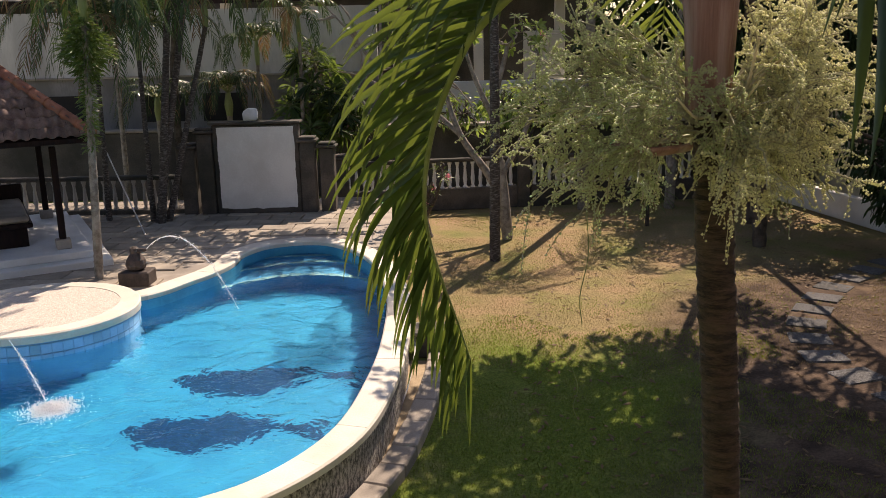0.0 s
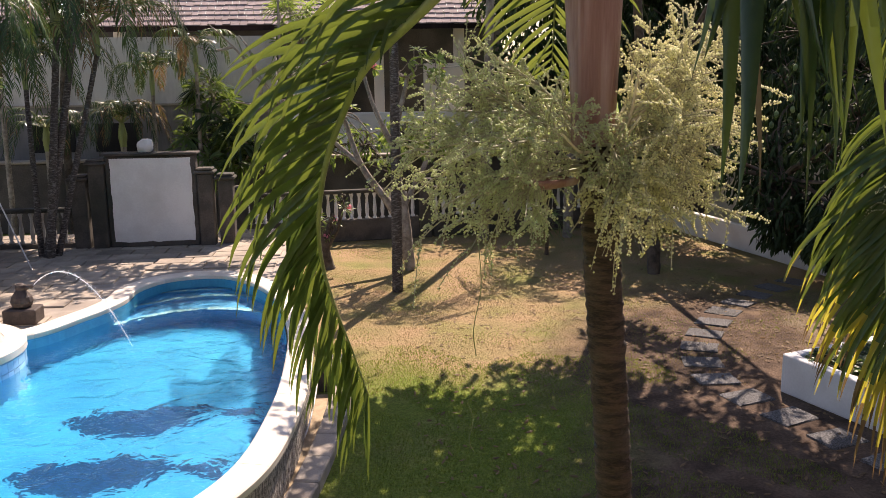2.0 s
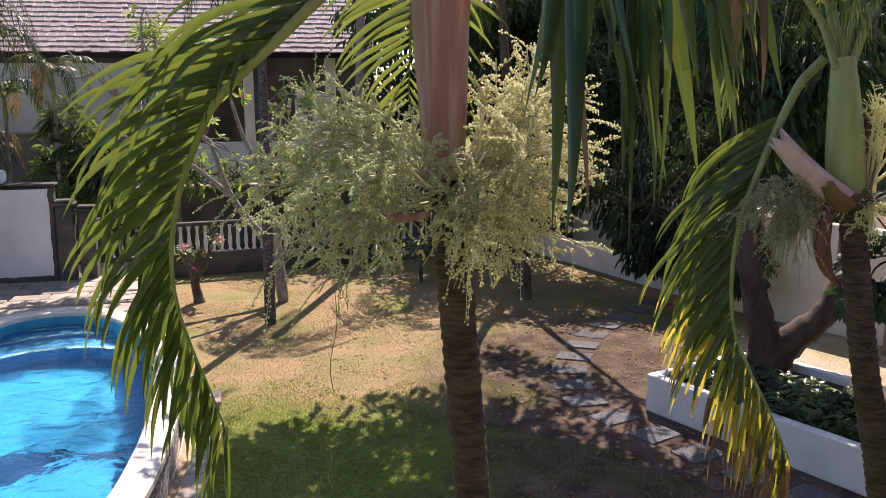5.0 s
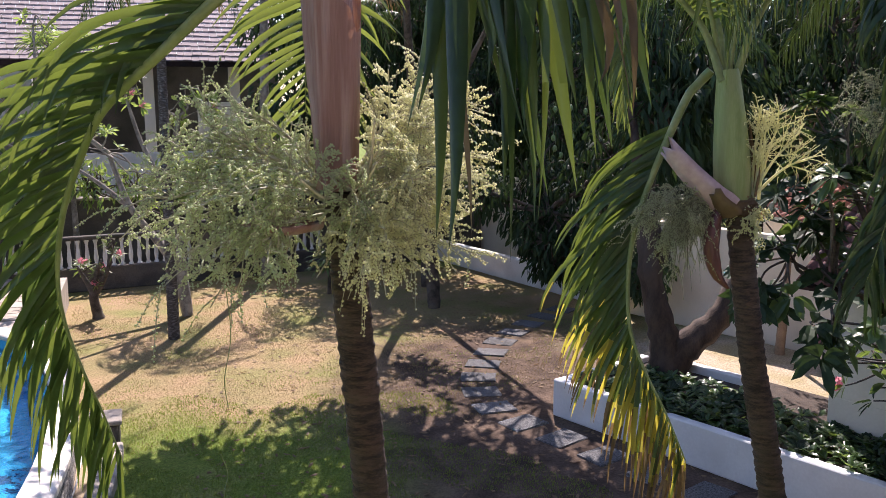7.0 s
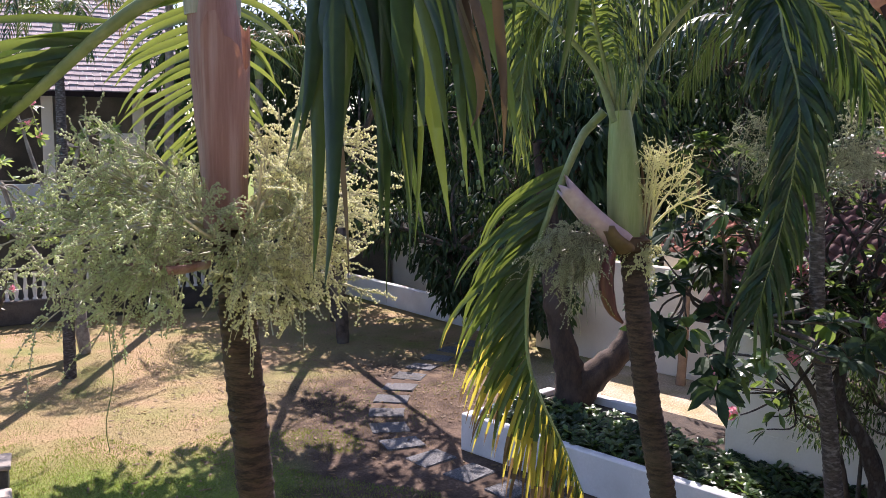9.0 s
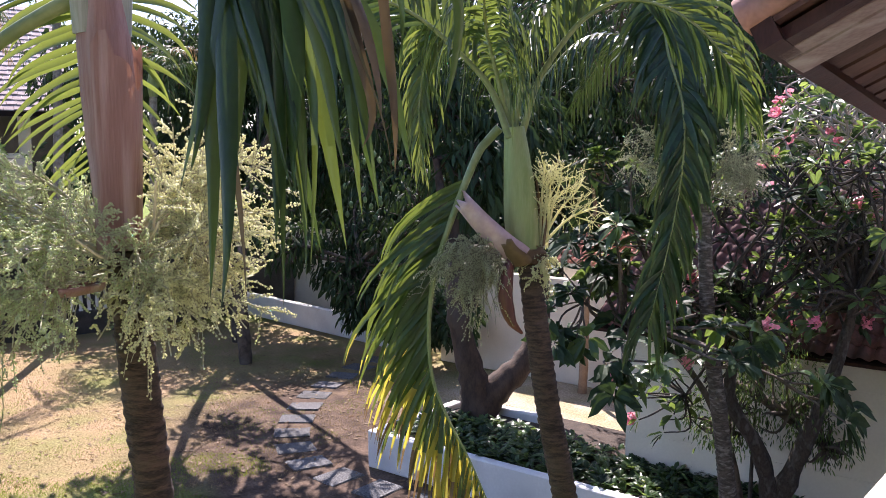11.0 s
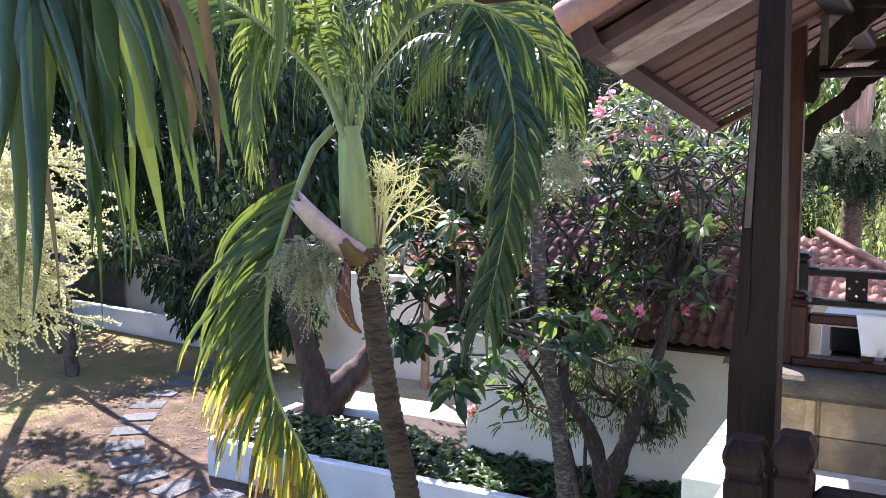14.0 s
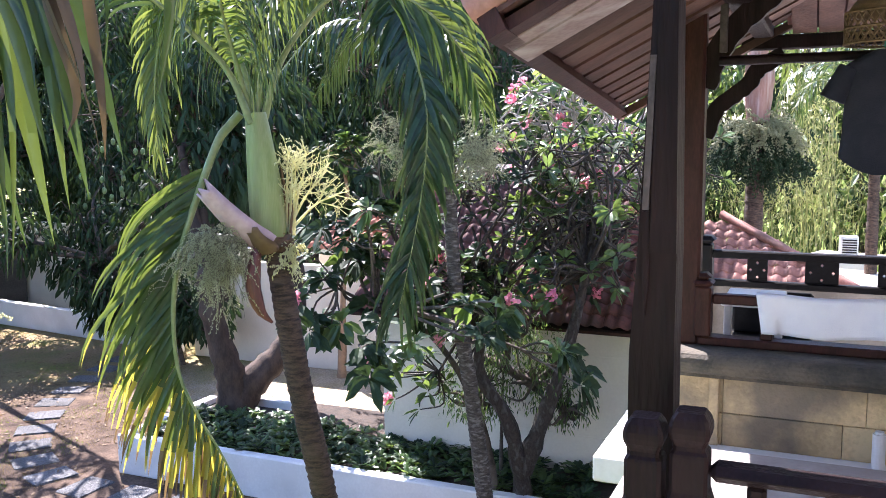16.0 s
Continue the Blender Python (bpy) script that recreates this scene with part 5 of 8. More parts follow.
# groups of leaflets: stretch of the rib, number, where the first and the last one end, bow, width, slot, slot of the tips
for lo, hi, k, first, last, bow, wide, slot, tips in (
        (0.47, 0.54, 3, (0.61, 1.69, 4.64), (0.63, 1.66, 4.76), 0.03, 0.044, 0, None),
        (0.46, 0.62, 8, (0.67, 1.53, 4.42), (0.76, 1.43, 4.47), 0.02, 0.048, 0, None),
        (0.44, 0.66, 14, (0.76, 1.45, 4.49), (0.95, 1.26, 4.72), 0.045, 0.036, 0, None),
        (0.50, 0.66, 4, (0.79, 1.42, 4.45), (0.90, 1.29, 4.56), 0.05, 0.036, 3, 3),
        (0.66, 0.80, 4, (0.84, 1.31, 4.76), (0.89, 1.24, 4.64), 0.02, 0.025, 2, None),
        (0.78, 0.88, 2, (0.92, 1.25, 4.60), (1.01, 1.28, 4.77), 0.04, 0.026, 0, None)):
    for i in range(k):
        g3 = (i + rng.uniform(0.25, 0.75)) / k
        b = l3[int((lo + (hi - lo) * g3) * (len(l3) - 1))] + rng.normal(0, 0.010, 3)
        end = np.array(first) + (np.array(last) - first) * g3 + rng.normal(0, 0.036, 3)
        end = end + (b - end) * max(0.0, rng.normal(0.10, 0.20))
        broad_leaflet(f3, b, end, (VR + (0, 0, 0.6)) * bow * rng.uniform(0.3, 1.4) + rng.normal(0, 0.012, 3), wide * rng.uniform(0.65, 1.0), rng.normal(-0.58, 0.6), rng.normal(0, 1.0), L3_MATS, slot if slot or rng.random() < 0.7 else 4, tips if tips else (2 if rng.random() < 0.08 else None))
frond(p1, [C1, (0.45, 2.3, 5.6), (0.2, 1.9, 5.8), (-0.1, 1.5, 5.7)], 0.6, 0.032, 30, 0.3, 0.7, 0.9, 0.013)
B1 = np.array((0.71, 2.63, 4.40))
panicle(p1, B1, [(0.15, 2.57, 4.42), (0.24, 2.63, 4.55), (0.27, 2.47, 4.28), (0.34, 2.39, 4.46), (0.38, 2.65, 4.23), (0.24, 2.74, 4.34), (0.52, 2.73, 4.53), (0.44, 2.45, 4.32)], 0.0065, 18, 0.17, 30, 0.0036, mat=FRUIT_GREEN, keep=0.82, label="spreading grey green fruit cluster", gravity=0.22, spread=0.62)
panicle(p1, B1, [(0.41, 2.73, 4.70), (0.31, 2.63, 4.62)], 0.009, 9, 0.16, 26, 0.0036, mat=FRUIT_GREEN, keep=0.8, label="upright spray of grey green fruit", gravity=-0.05, spread=0.5)
panicle(p1, B1, [(1.03, 2.63, 4.71), (0.91, 2.48, 4.63), (0.97, 2.48, 4.42), (0.87, 2.47, 4.27), (0.75, 2.35, 4.33), (1.08, 2.64, 4.54), (0.92, 2.74, 4.68), (1.00, 2.60, 4.26), (0.89, 2.41, 4.51)], 0.007, 20, 0.165, 30, 0.0038, keep=0.84, label="spreading cream green fruit cluster", gravity=0.14, spread=0.66)
panicle(p1, B1, [(0.62, 2.95, 4.40), (0.80, 2.92, 4.36)], 0.011, 9, 0.20, 24, 0.0045, keep=0.86, label="spreading pale green fruit cluster", gravity=0.1)
panicle(p1, B1 + (0, -0.05, 0.0), [(0.70, 2.46, 4.24), (0.80, 2.45, 4.27)], 0.006, 4, 0.12, 20, 0.0042, label="loose pale fruit strings before the trunk", gravity=0.6, keep=0.75)
panicle(p1, B1 + (0, -0.06, 0.02), [(0.60, 2.43, 4.50), (0.79, 2.42, 4.57), (0.70, 2.38, 4.42), (0.66, 2.42, 4.33)], 0.0055, 7, 0.13, 22, 0.0036, mat=FRUIT_GREEN, keep=0.75, label="thin fruit sprays before the foot of the shaft", gravity=0.25)
for e in ((0.76, 2.36, 4.57), (0.70, 2.29, 4.49), (0.82, 2.33, 4.49), (0.84, 2.43, 4.62), (0.52, 2.32, 4.44), (0.79, 2.43, 4.64)):
    part("fruit_stalk", Mesh().tube(smooth_line([B1 + rng.normal(0, 0.02, 3) * (1, 1, 2), (B1 + np.array(e)) / 2 + rng.normal(0, 0.02, 3) + (0, 0, 0.015), e + rng.normal(0, 0.03, 3)], 5), np.linspace(0.0075, 0.003, 11) * rng.uniform(0.6, 1.2), 8), STALK, p1, "thick cream fruit stalk", smooth=True)
split_sheath(p1, [(0.62, 2.56, 4.36), (0.52, 2.52, 4.355), (0.43, 2.50, 4.37)], [0.03, 0.032, 0.02], "spathe", "brown woody spathe stub", BROWN_SHAFT)
hanging_thread((0.36, 2.73, 4.13), (0.35, 2.73, 3.76), "thin dry hanging fruit string")
hanging_thread((0.32, 2.73, 3.61), (0.34, 2.73, 3.43), "thin dry hanging fruit string")

# ---- the second palm ----
p2 = thing("palm_tree", (3.5, 3.7, 0), "palm with slender leaning trunk and green crownshaft", "palm tree", "garden palms")
trunk(p2, [(3.66, 3.64, 0.0), (3.44, 3.74, 1.6), (3.31, 3.82, 2.66), (3.22, 3.90, 3.3), (3.18, 3.98, 3.85), (3.175, 4.04, 4.2)], [0.095, 0.085, 0.078, 0.072, 0.07, 0.066], BARK, 0.05, 18)
trunk(p2, [(3.165, 4.05, 4.15), (3.15, 4.06, 4.28), (3.13, 4.07, 4.55), (3.11, 4.09, 4.86)], [0.088, 0.100, 0.096, 0.085, 0.073, 0.056], GREEN_SHAFT, 0, 24, "crownshaft", "smooth green crownshaft", 0.012)
trunk(p2, [(3.175, 4.04, 4.09), (3.17, 4.045, 4.14), (3.165, 4.05, 4.175)], [0.092, 0.100, 0.090], FROND_DRY, 0.02, 20, "base_ring", "torn brown fibre ring", 0.25)
split_sheath(p2, [(3.13, 4.03, 4.17), (3.05, 4.05, 4.23), (2.95, 4.09, 4.33), (2.83, 4.15, 4.47)], [0.090, 0.105, 0.105, 0.095, 0.080], "sheath", "pinkish hollow stub of a fallen leaf", PINK_SHEATH, 1.75)
split_sheath(p2, [(3.12, 4.00, 4.13), (3.08, 3.99, 4.19), (3.03, 4.0, 4.26)], [0.085, 0.093, 0.088], "fibre", "brown torn fibre at the foot of the stub", FROND_DRY, 1.2)
split_sheath(p2, [(3.23, 4.00, 4.19), (3.245, 4.0, 4.36), (3.225, 4.02, 4.56)], [0.028, 0.03, 0.012], "bract", "narrow dry brown bract", FROND_DRY)
trunk(p2, [(3.05, 4.02, 4.14), (2.99, 4.0, 3.95), (3.02, 3.98, 3.78), (3.09, 3.97, 3.70)], [0.02, 0.045, 0.040, 0.008], SPATHE, 0, 10, "dry_spathe", "hanging red brown spathe", 0.03)
C2 = np.array((3.11, 4.09, 4.80))
L2 = [(3.09, 4.21, 4.86), (3.04, 4.25, 4.79), (2.95, 4.24, 4.69), (2.79, 4.26, 4.32), (2.70, 4.28, 4.03), (2.66, 4.28, 3.76), (2.65, 4.23, 3.46), (2.69, 4.12, 3.23), (2.75, 3.99, 3.02), (2.80, 3.87, 2.80)]
VL = np.array((-0.77, 0.64, 0.0))
hanging_frond(p2, L2, VL, 0.74, 0.031, 94, "hanging frond with yellow and brown tips", FROND_DEEP, angle=(40, 36), bend=0.6, start=0.16, radius=0.021, face=(-0.6, -0.8, 0), age=1.5, tip=0.62, jit=0.09)
# Again a darker green for the row that lies in shade.
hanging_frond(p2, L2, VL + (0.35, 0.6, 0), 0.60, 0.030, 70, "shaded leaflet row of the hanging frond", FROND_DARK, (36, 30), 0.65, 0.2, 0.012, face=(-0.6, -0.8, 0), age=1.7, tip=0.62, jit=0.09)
L4 = [C2 + (0.045, 0, 0), (3.22, 4.02, 5.11), (3.33, 3.92, 5.34), (3.42, 3.82, 5.47), (3.54, 3.68, 5.54), (3.69, 3.52, 5.49), (3.81, 3.36, 5.35), (3.93, 3.26, 5.14), (3.98, 3.20, 4.91)]
hanging_frond(p2, L4, VL * -0.35 + (0, 0, 1), 0.44, 0.036, 48, "arching frond that droops at its end", FROND_DEEP, (42, 26), 1.1, 0.30, 0.018, face=(-0.6, -0.7, 0.3))
hanging_frond(p2, L4, VL * -0.25 + (0, 0, -1), 0.46, 0.034, 36, "shaded leaflet row of the arching frond", FROND_DARK, (50, 25), 0.6, 0.55, 0.012, face=(-0.6, -0.7, 0.3))
L5 = [C2 + (-0.045, -0.02, 0), (2.99, 4.17, 5.09), (2.80, 4.27, 5.32), (2.62, 4.34, 5.47), (2.43, 4.42, 5.56), (2.18, 4.47, 5.62), (1.93, 4.50, 5.58)]
hanging_frond(p2, L5, VL * 0.3 + (0, 0, 1), 0.52, 0.034, 46, "arching pale-ribbed green frond", FROND_DEEP, (52, 40), 0.30, 0.26, 0.018, face=(-0.6, -0.7, 0.3))
hanging_frond(p2, L5, VL * 0.4 + (0, 0, -0.8), 0.34, 0.030, 34, "shaded leaflet row of the arching frond", FROND_DARK, (46, 30), 0.5, 0.50, 0.012, face=(-0.6, -0.7, 0.3))
L6 = [C2 + (0, 0.04, 0), (3.17, 4.38, 5.25), (3.22, 4.73, 5.48), (3.19, 5.00, 5.51), (3.12, 5.13, 5.31), (3.07, 5.13, 4.99), (3.06, 5.09, 4.64)]
for sgn in (1, -1):
    hanging_frond(p2, L6, VL * sgn, 0.40, 0.030, 40, "sunlit frond hanging behind the crown", FROND, (48, 16), 0.9, 0.35, 0.018 if sgn > 0 else 0.010, face=(-0.6, -0.8, 0))
frond(p2, [C2 + (0.0, 0.03, 0), (3.02, 4.12, 5.12), (2.92, 4.10, 5.42), (2.78, 3.9, 5.72)], 0.55, 0.036, 44, 0.9, 0.6, 0.9, 0.017, FROND_DEEP, start=0.32, label="rising green frond")
frond(p2, [C2, (3.13, 4.25, 5.15), (3.15, 4.6, 5.5), (3.2, 5.1, 5.68), (3.25, 5.6, 5.55)], 0.62, 0.036, 54, 1.2, 0.6, 0.9, 0.017, FROND_DARK, start=0.3, label="arching deep green frond")
frond(p2, [C2 + (0.02, 0.03, 0), (3.17, 4.10, 5.12), (3.24, 4.05, 5.45), (3.36, 3.85, 5.75)], 0.6, 0.036, 44, 0.9, 0.6, 0.9, 0.016, FROND_DEEP, start=0.30, label="rising green frond")
panicle(p2, (3.25, 3.99, 4.22), [(3.27, 3.97, 4.62), (3.35, 3.95, 4.58), (3.44, 3.93, 4.50), (3.52, 3.90, 4.40), (3.32, 4.02, 4.58), (3.24, 3.98, 4.66)], 0.010, 9, 0.15, 11, 0.0034, YOUNG_STALK, YOUNG_STALK, 0.55, "flower_branch", "young yellow cream flower cluster", 0.05)
panicle(p2, (3.10, 4.03, 4.18), [(2.71, 4.14, 4.13), (2.82, 4.08, 3.94), (2.64, 4.20, 4.02), (2.76, 4.10, 4.05), (2.88, 4.06, 4.05), (2.75, 4.14, 3.92)], 0.009, 20, 0.15, 24, 0.0042, FRUIT_OLIVE, STALK_DULL, keep=0.85, label="hanging dull green fruit cluster", gravity=0.6)
panicle(p2, (3.20, 4.0, 4.16), [(3.28, 3.95, 4.06), (3.16, 3.93, 4.02)], 0.010, 9, 0.10, 10, 0.006, YOUNG_STALK, YOUNG_STALK, label="small pale fruit cluster", gravity=0.5)
hanging_thread((2.82, 4.15, 5.38), (2.80, 4.16, 4.82))
hanging_thread((3.36, 4.01, 5.40), (3.38, 4.0, 4.76))
hanging_thread((3.47, 3.92, 5.34), (3.49, 3.91, 5.02))
hanging_thread((2.68, 4.22, 5.37), (2.69, 4.22, 4.98))

# ---- the third palm, behind the planter ----
p3 = thing("palm_tree", (7.35, 6.2, 0.48), "thin palm with dull fruit clusters rising from the planter", "palm tree", "garden palms")
trunk(p3, [(7.4, 6.15, 0.45), (7.27, 6.27, 1.9), (7.15, 6.38, 3.0), (7.1, 6.43, 4.2)], [0.095, 0.085, 0.075, 0.07], SPECKLED_BARK, 0.07, 14)
trunk(p3, [(7.1, 6.43, 4.2), (7.08, 6.45, 4.5), (7.06, 6.47, 4.95)], [0.072, 0.088, 0.07], GREEN_SHAFT, 0, 14, "crownshaft")
panicle(p3, (7.1, 6.43, 4.25), [(6.45, 6.75, 4.90), (6.35, 6.70, 4.62), (6.55, 6.62, 4.42), (7.10, 5.98, 4.95), (7.25, 5.85, 4.74), (7.12, 5.92, 4.36), (7.00, 6.02, 4.55), (7.4, 6.1, 4.5)], 0.011, 20, 0.26, 24, 0.0058, FRUIT_OLIVE, STALK_DULL, label="dull olive fruit cluster", gravity=0.35, keep=0.85)
C3 = np.array((7.06, 6.47, 5.15))
L7 = [C3, (6.34, 6.02, 6.19), (5.82, 5.74, 6.03), (5.60, 5.47, 5.58), (5.57, 5.25, 5.12), (5.52, 5.17, 4.71), (5.45, 5.17, 4.25), (5.34, 5.18, 3.79), (5.22, 5.20, 3.35)]
for sgn in (1, -1):
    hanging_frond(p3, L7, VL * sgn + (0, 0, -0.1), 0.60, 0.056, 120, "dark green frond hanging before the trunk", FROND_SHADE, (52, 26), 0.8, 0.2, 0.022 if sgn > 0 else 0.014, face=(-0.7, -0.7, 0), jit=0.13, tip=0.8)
for a in (0.6, 1.7, 2.7):
    o = np.array((math.cos(a), math.sin(a), 0))
    frond(p3, [C3, C3 + o * 0.5 + (0, 0, 0.6), C3 + o * 1.2 + (0, 0, 0.7), C3 + o * 1.8 + (0, 0, 0.1)], 0.7, 0.045, 40, 0.6, 0.7, 0.9, 0.016, FROND_SHADE)


# ---- trees and shrubs of the garden ----
def clump_row(a, b, k, r, dz=0.3, dr=0.25):
    a, b = np.array(a, float), np.array(b, float)
    return [(*(a + (b - a) * (i + 0.5) / k + rng.normal(0, 0.25, 3) * (1, 1, dz)), r * rng.uniform(1 - dr, 1 + dr)) for i in range(k)]


tree("mango_tree", (7.75, 11.72, 0.48), [[(7.75, 11.72, 0.3), (7.70, 11.76, 1.0), (7.55, 11.85, 1.7), (7.45, 11.95, 2.5), (7.7, 12.4, 3.6)], [(7.78, 11.72, 0.55), (8.05, 11.6, 0.95), (8.5, 11.5, 1.35), (8.9, 11.6, 2.0), (9.2, 12.0, 3.0)], [(7.75, 11.95, 2.2), (7.5, 12.2, 3.2), (7.6, 12.8, 4.6)]],
     [(8.2, 12.6, 4.4, 0.9), (8.0, 13.2, 5.6, 1.0), (9.0, 12.6, 5.2, 0.9)],
     LEAF_DARK, 0.28, 0.09, 2600, RED_BARK, "large dark leafy mango tree with a forked trunk", r0=0.29, droop=0.7)
fruit_tree = tree("mango_tree", (6.28, 19.1, 0), [[(6.28, 19.1, 0), (6.25, 19.15, 1.0), (6.3, 19.3, 2.2), (6.9, 20.8, 3.6), (8.0, 23.0, 4.8)], [(6.3, 19.3, 2.0), (7.4, 19.0, 2.6), (8.8, 18.4, 2.2)]],
     [(10.4, 20.8, 5.6, 0.9), (7.0, 20.9, 2.9, 0.8), (7.4, 19.0, 2.7, 0.8), (8.9, 19.2, 2.9, 0.8), (9.5, 17.9, 2.9, 0.8), (9.5, 16.4, 2.8, 0.8), (7.5, 20.5, 3.7, 0.8), (9.8, 20.0, 4.1, 0.9), (9.7, 17.1, 3.8, 0.8)] + clump_row((6.4, 24.5, 5.0), (10.2, 22.5, 4.8), 5, 1.4) + clump_row((8.6, 19.6, 1.9), (9.6, 16.8, 1.7), 5, 0.8) + clump_row((6.0, 26.0, 7.2), (11.0, 23.5, 7.2), 5, 1.7),
     LEAF_DARK, 0.20, 0.075, 32000, DARK_BARK, "dark leafy mango tree with green fruit", r0=0.16, droop=0.7)
tree("hedge_shrub", (9.6, 16.6, 0), [[(9.6, 16.6, 0), (9.5, 16.7, 0.8), (9.4, 16.8, 1.6)]], clump_row((8.8, 18.4, 1.2), (9.9, 15.6, 1.2), 5, 0.75),
     LEAF_DARK, 0.2, 0.08, 5200, DARK_BARK, "dark broad-leaved shrub against the white wall", "shrub", r0=0.06, droop=0.5)
tree("frangipani_tree", (8.2, 6.3, 0.48), [[(8.15, 6.25, 0.4), (8.02, 6.2, 0.9), (7.9, 6.3, 1.5), (7.7, 6.55, 2.1), (7.9, 6.5, 3.0)], [(8.05, 6.18, 0.85), (8.2, 6.0, 1.5), (8.35, 5.75, 2.4), (8.6, 5.7, 3.2)], [(8.3, 5.8, 2.2), (8.9, 5.9, 3.0)]],
     [(7.6, 6.7, 3.0, 0.8), (8.5, 5.9, 3.5, 1.0), (9.0, 6.6, 3.6, 0.8), (8.6, 5.2, 4.4, 1.0), (8.0, 6.4, 4.3, 0.9), (7.4, 7.1, 1.9, 0.5)],
     LEAF_MID, 0.17, 0.066, 4600, ROUGH_BARK, "spreading frangipani with pink blossoms and grey branches", r0=0.125, flowers=0.06, droop=0.2, second=LEAF_DARK, rosette=0.6, bare=0.2)
tree("frangipani_tree", (8.0, 6.55, 0.48), [[(8.0, 6.55, 0.4), (7.85, 6.7, 1.5), (7.4, 6.95, 2.4), (6.7, 7.15, 2.9)], [(7.4, 6.95, 2.4), (7.2, 7.1, 3.2)]], [(6.0, 7.2, 2.9, 0.5), (6.7, 6.95, 3.0, 0.55), (6.4, 7.4, 3.6, 0.55), (7.2, 7.2, 3.5, 0.6), (7.5, 6.6, 3.1, 0.5), (5.76, 5.85, 2.76, 0.42), (6.97, 4.70, 2.51, 0.32), (6.41, 5.37, 3.04, 0.45), (6.8, 7.5, 4.45, 0.4), (6.27, 7.04, 3.98, 0.42), (6.52, 6.83, 3.95, 0.38)],
     LEAF_DARK, 0.24, 0.10, 1400, DARK_BARK, "frangipani with large dark leaves and pink blossoms", r0=0.06, flowers=0.08, droop=0.45, second=LEAF_MID, rosette=1.0)
tree("young_tree", (11.22, 13.35, 0), [[(11.22, 13.35, 0), (11.28, 13.35, 1.2), (11.4, 13.4, 3.0)]], [(11.5, 13.5, 4.4, 0.6)], LEAF_DARK, 0.22, 0.07, 500, material("smooth tan bark", (0.36, 0.24, 0.15), (0.26, 0.17, 0.11), 8, 0.85, 0.4, 50), "slim tree with a tan trunk by the cream wall", r0=0.10)


def belt(a, b, k, heights, r, count, label, leaf=None, second=None, size=(0.30, 0.10)):
    """A row of separate tall trees, each with its trunk and several clumps."""
    a, b = np.array(a, float), np.array(b, float)
    for i in range(k):
        x, y = a + (b - a) * (i + 0.5) / k + rng.normal(0, 0.3, 2)
        top = heights[-1]
        tree("tall_tree", (x, y, 0), [[(x, y, 0), (x + 0.1, y, top * 0.35), (x - 0.1, y + 0.2, top * 0.8)], [(x + 0.1, y, top * 0.35), (x + 0.9, y - 0.5, top * 0.6)], [(x + 0.1, y, top * 0.4), (x - 0.8, y + 0.4, top * 0.7)]],
             [(x + rng.normal(0, 0.5), y + rng.normal(0, 0.5), h + rng.normal(0, 0.3), r * rng.uniform(0.8, 1.2)) for h in heights], leaf or LEAF_DARK, size[0], size[1], count, DARK_BARK, label, "tree", r0=0.16, droop=0.6, second=second, group="trees behind the garden wall")


belt((11.5, 27.0), (21.5, 18.0), 6, (2.8, 5.4, 8.2), 2.1, 4600, "tall dark leafy tree behind the garden wall")
belt((13.5, 29.5), (24.0, 20.5), 5, (3.4, 6.6, 9.6), 2.5, 3600, "tall dark leafy tree behind the garden wall", LEAF_DARK)
belt((13.0, 35.0), (29.0, 21.0), 7, (3.4, 7.0, 10.6), 3.2, 2600, "distant tall tree with dark foliage", LEAF_DARK, None, (0.60, 0.30))

# green mangoes on long stalks
MANGO = material("green mango skin", (0.13, 0.22, 0.08), (0.20, 0.27, 0.11), 6, 0.4, 0.1, 40)
for i in range(22):
    x, y, z = rng.uniform(8.9, 10.0), rng.uniform(18.6, 19.6), rng.uniform(2.9, 4.7)
    fruit = Mesh().lathe([(0.008, 0.075), (0.035, 0.06), (0.052, 0.02), (0.05, -0.03), (0.03, -0.065), (0.006, -0.08)], (x, y, z), 10)
    part("stalk", Mesh().tube([(x, y, z + 0.07), (x + 0.02, y, z + 0.18), (x + 0.05, y + 0.05, z + 0.4)], 0.004, 5), FRUIT_DULL, fruit_tree)
    part("mango", fruit, MANGO, fruit_tree, "green hanging mango", smooth=True)


# ---- the balcony bay: u runs along the front to the right, v away from the garden edge ----
S0 = np.array((4.49, 2.78))
FLOOR = 2.85
mh = pose(*S0, 0, 0, 0, math.degrees(math.atan2(PD[1], PD[0])))


def bay(u, v, z):
    p = S0 + u * PD + v * PN
    return np.array((p[0], p[1], z))


slab = solo("balcony_slab", Mesh().bevel_box((0, 0, FLOOR - 0.16), (7.0, 5.5, FLOOR), 0.012, 0, mh).bevel_box((0.3, 0.3, 0), (7, 5.5, FLOOR - 0.162), 0.02, 0, mh), WHITE_PAINT, bay(0, 0, FLOOR), "white painted concrete balcony slab with sun patches", "floor", kind="structure")
parapet = thing("parapet", bay(0.5, 0.5, FLOOR), "sandstone block parapet with a mossy moulded cap", "wall", kind="structure")
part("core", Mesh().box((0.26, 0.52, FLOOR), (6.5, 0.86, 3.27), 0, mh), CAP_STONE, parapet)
for r, (z0, z1) in enumerate(((FLOOR, 3.05), (3.054, 3.27))):
    u = 0.25 if r else 0.25
    n_block = 0
    while u < 5.6:
        w = 0.43 if u < 0.3 else (0.62 + 0.2 * rng.random())
        part("stone_block", Mesh().bevel_box((u + 0.0015, 0.46 + rng.uniform(0, 0.006), z0), (min(u + w, 5.7) - 0.0015, 0.519, z1), 0.004, 0, mh), SANDSTONE, parapet)
        u += w
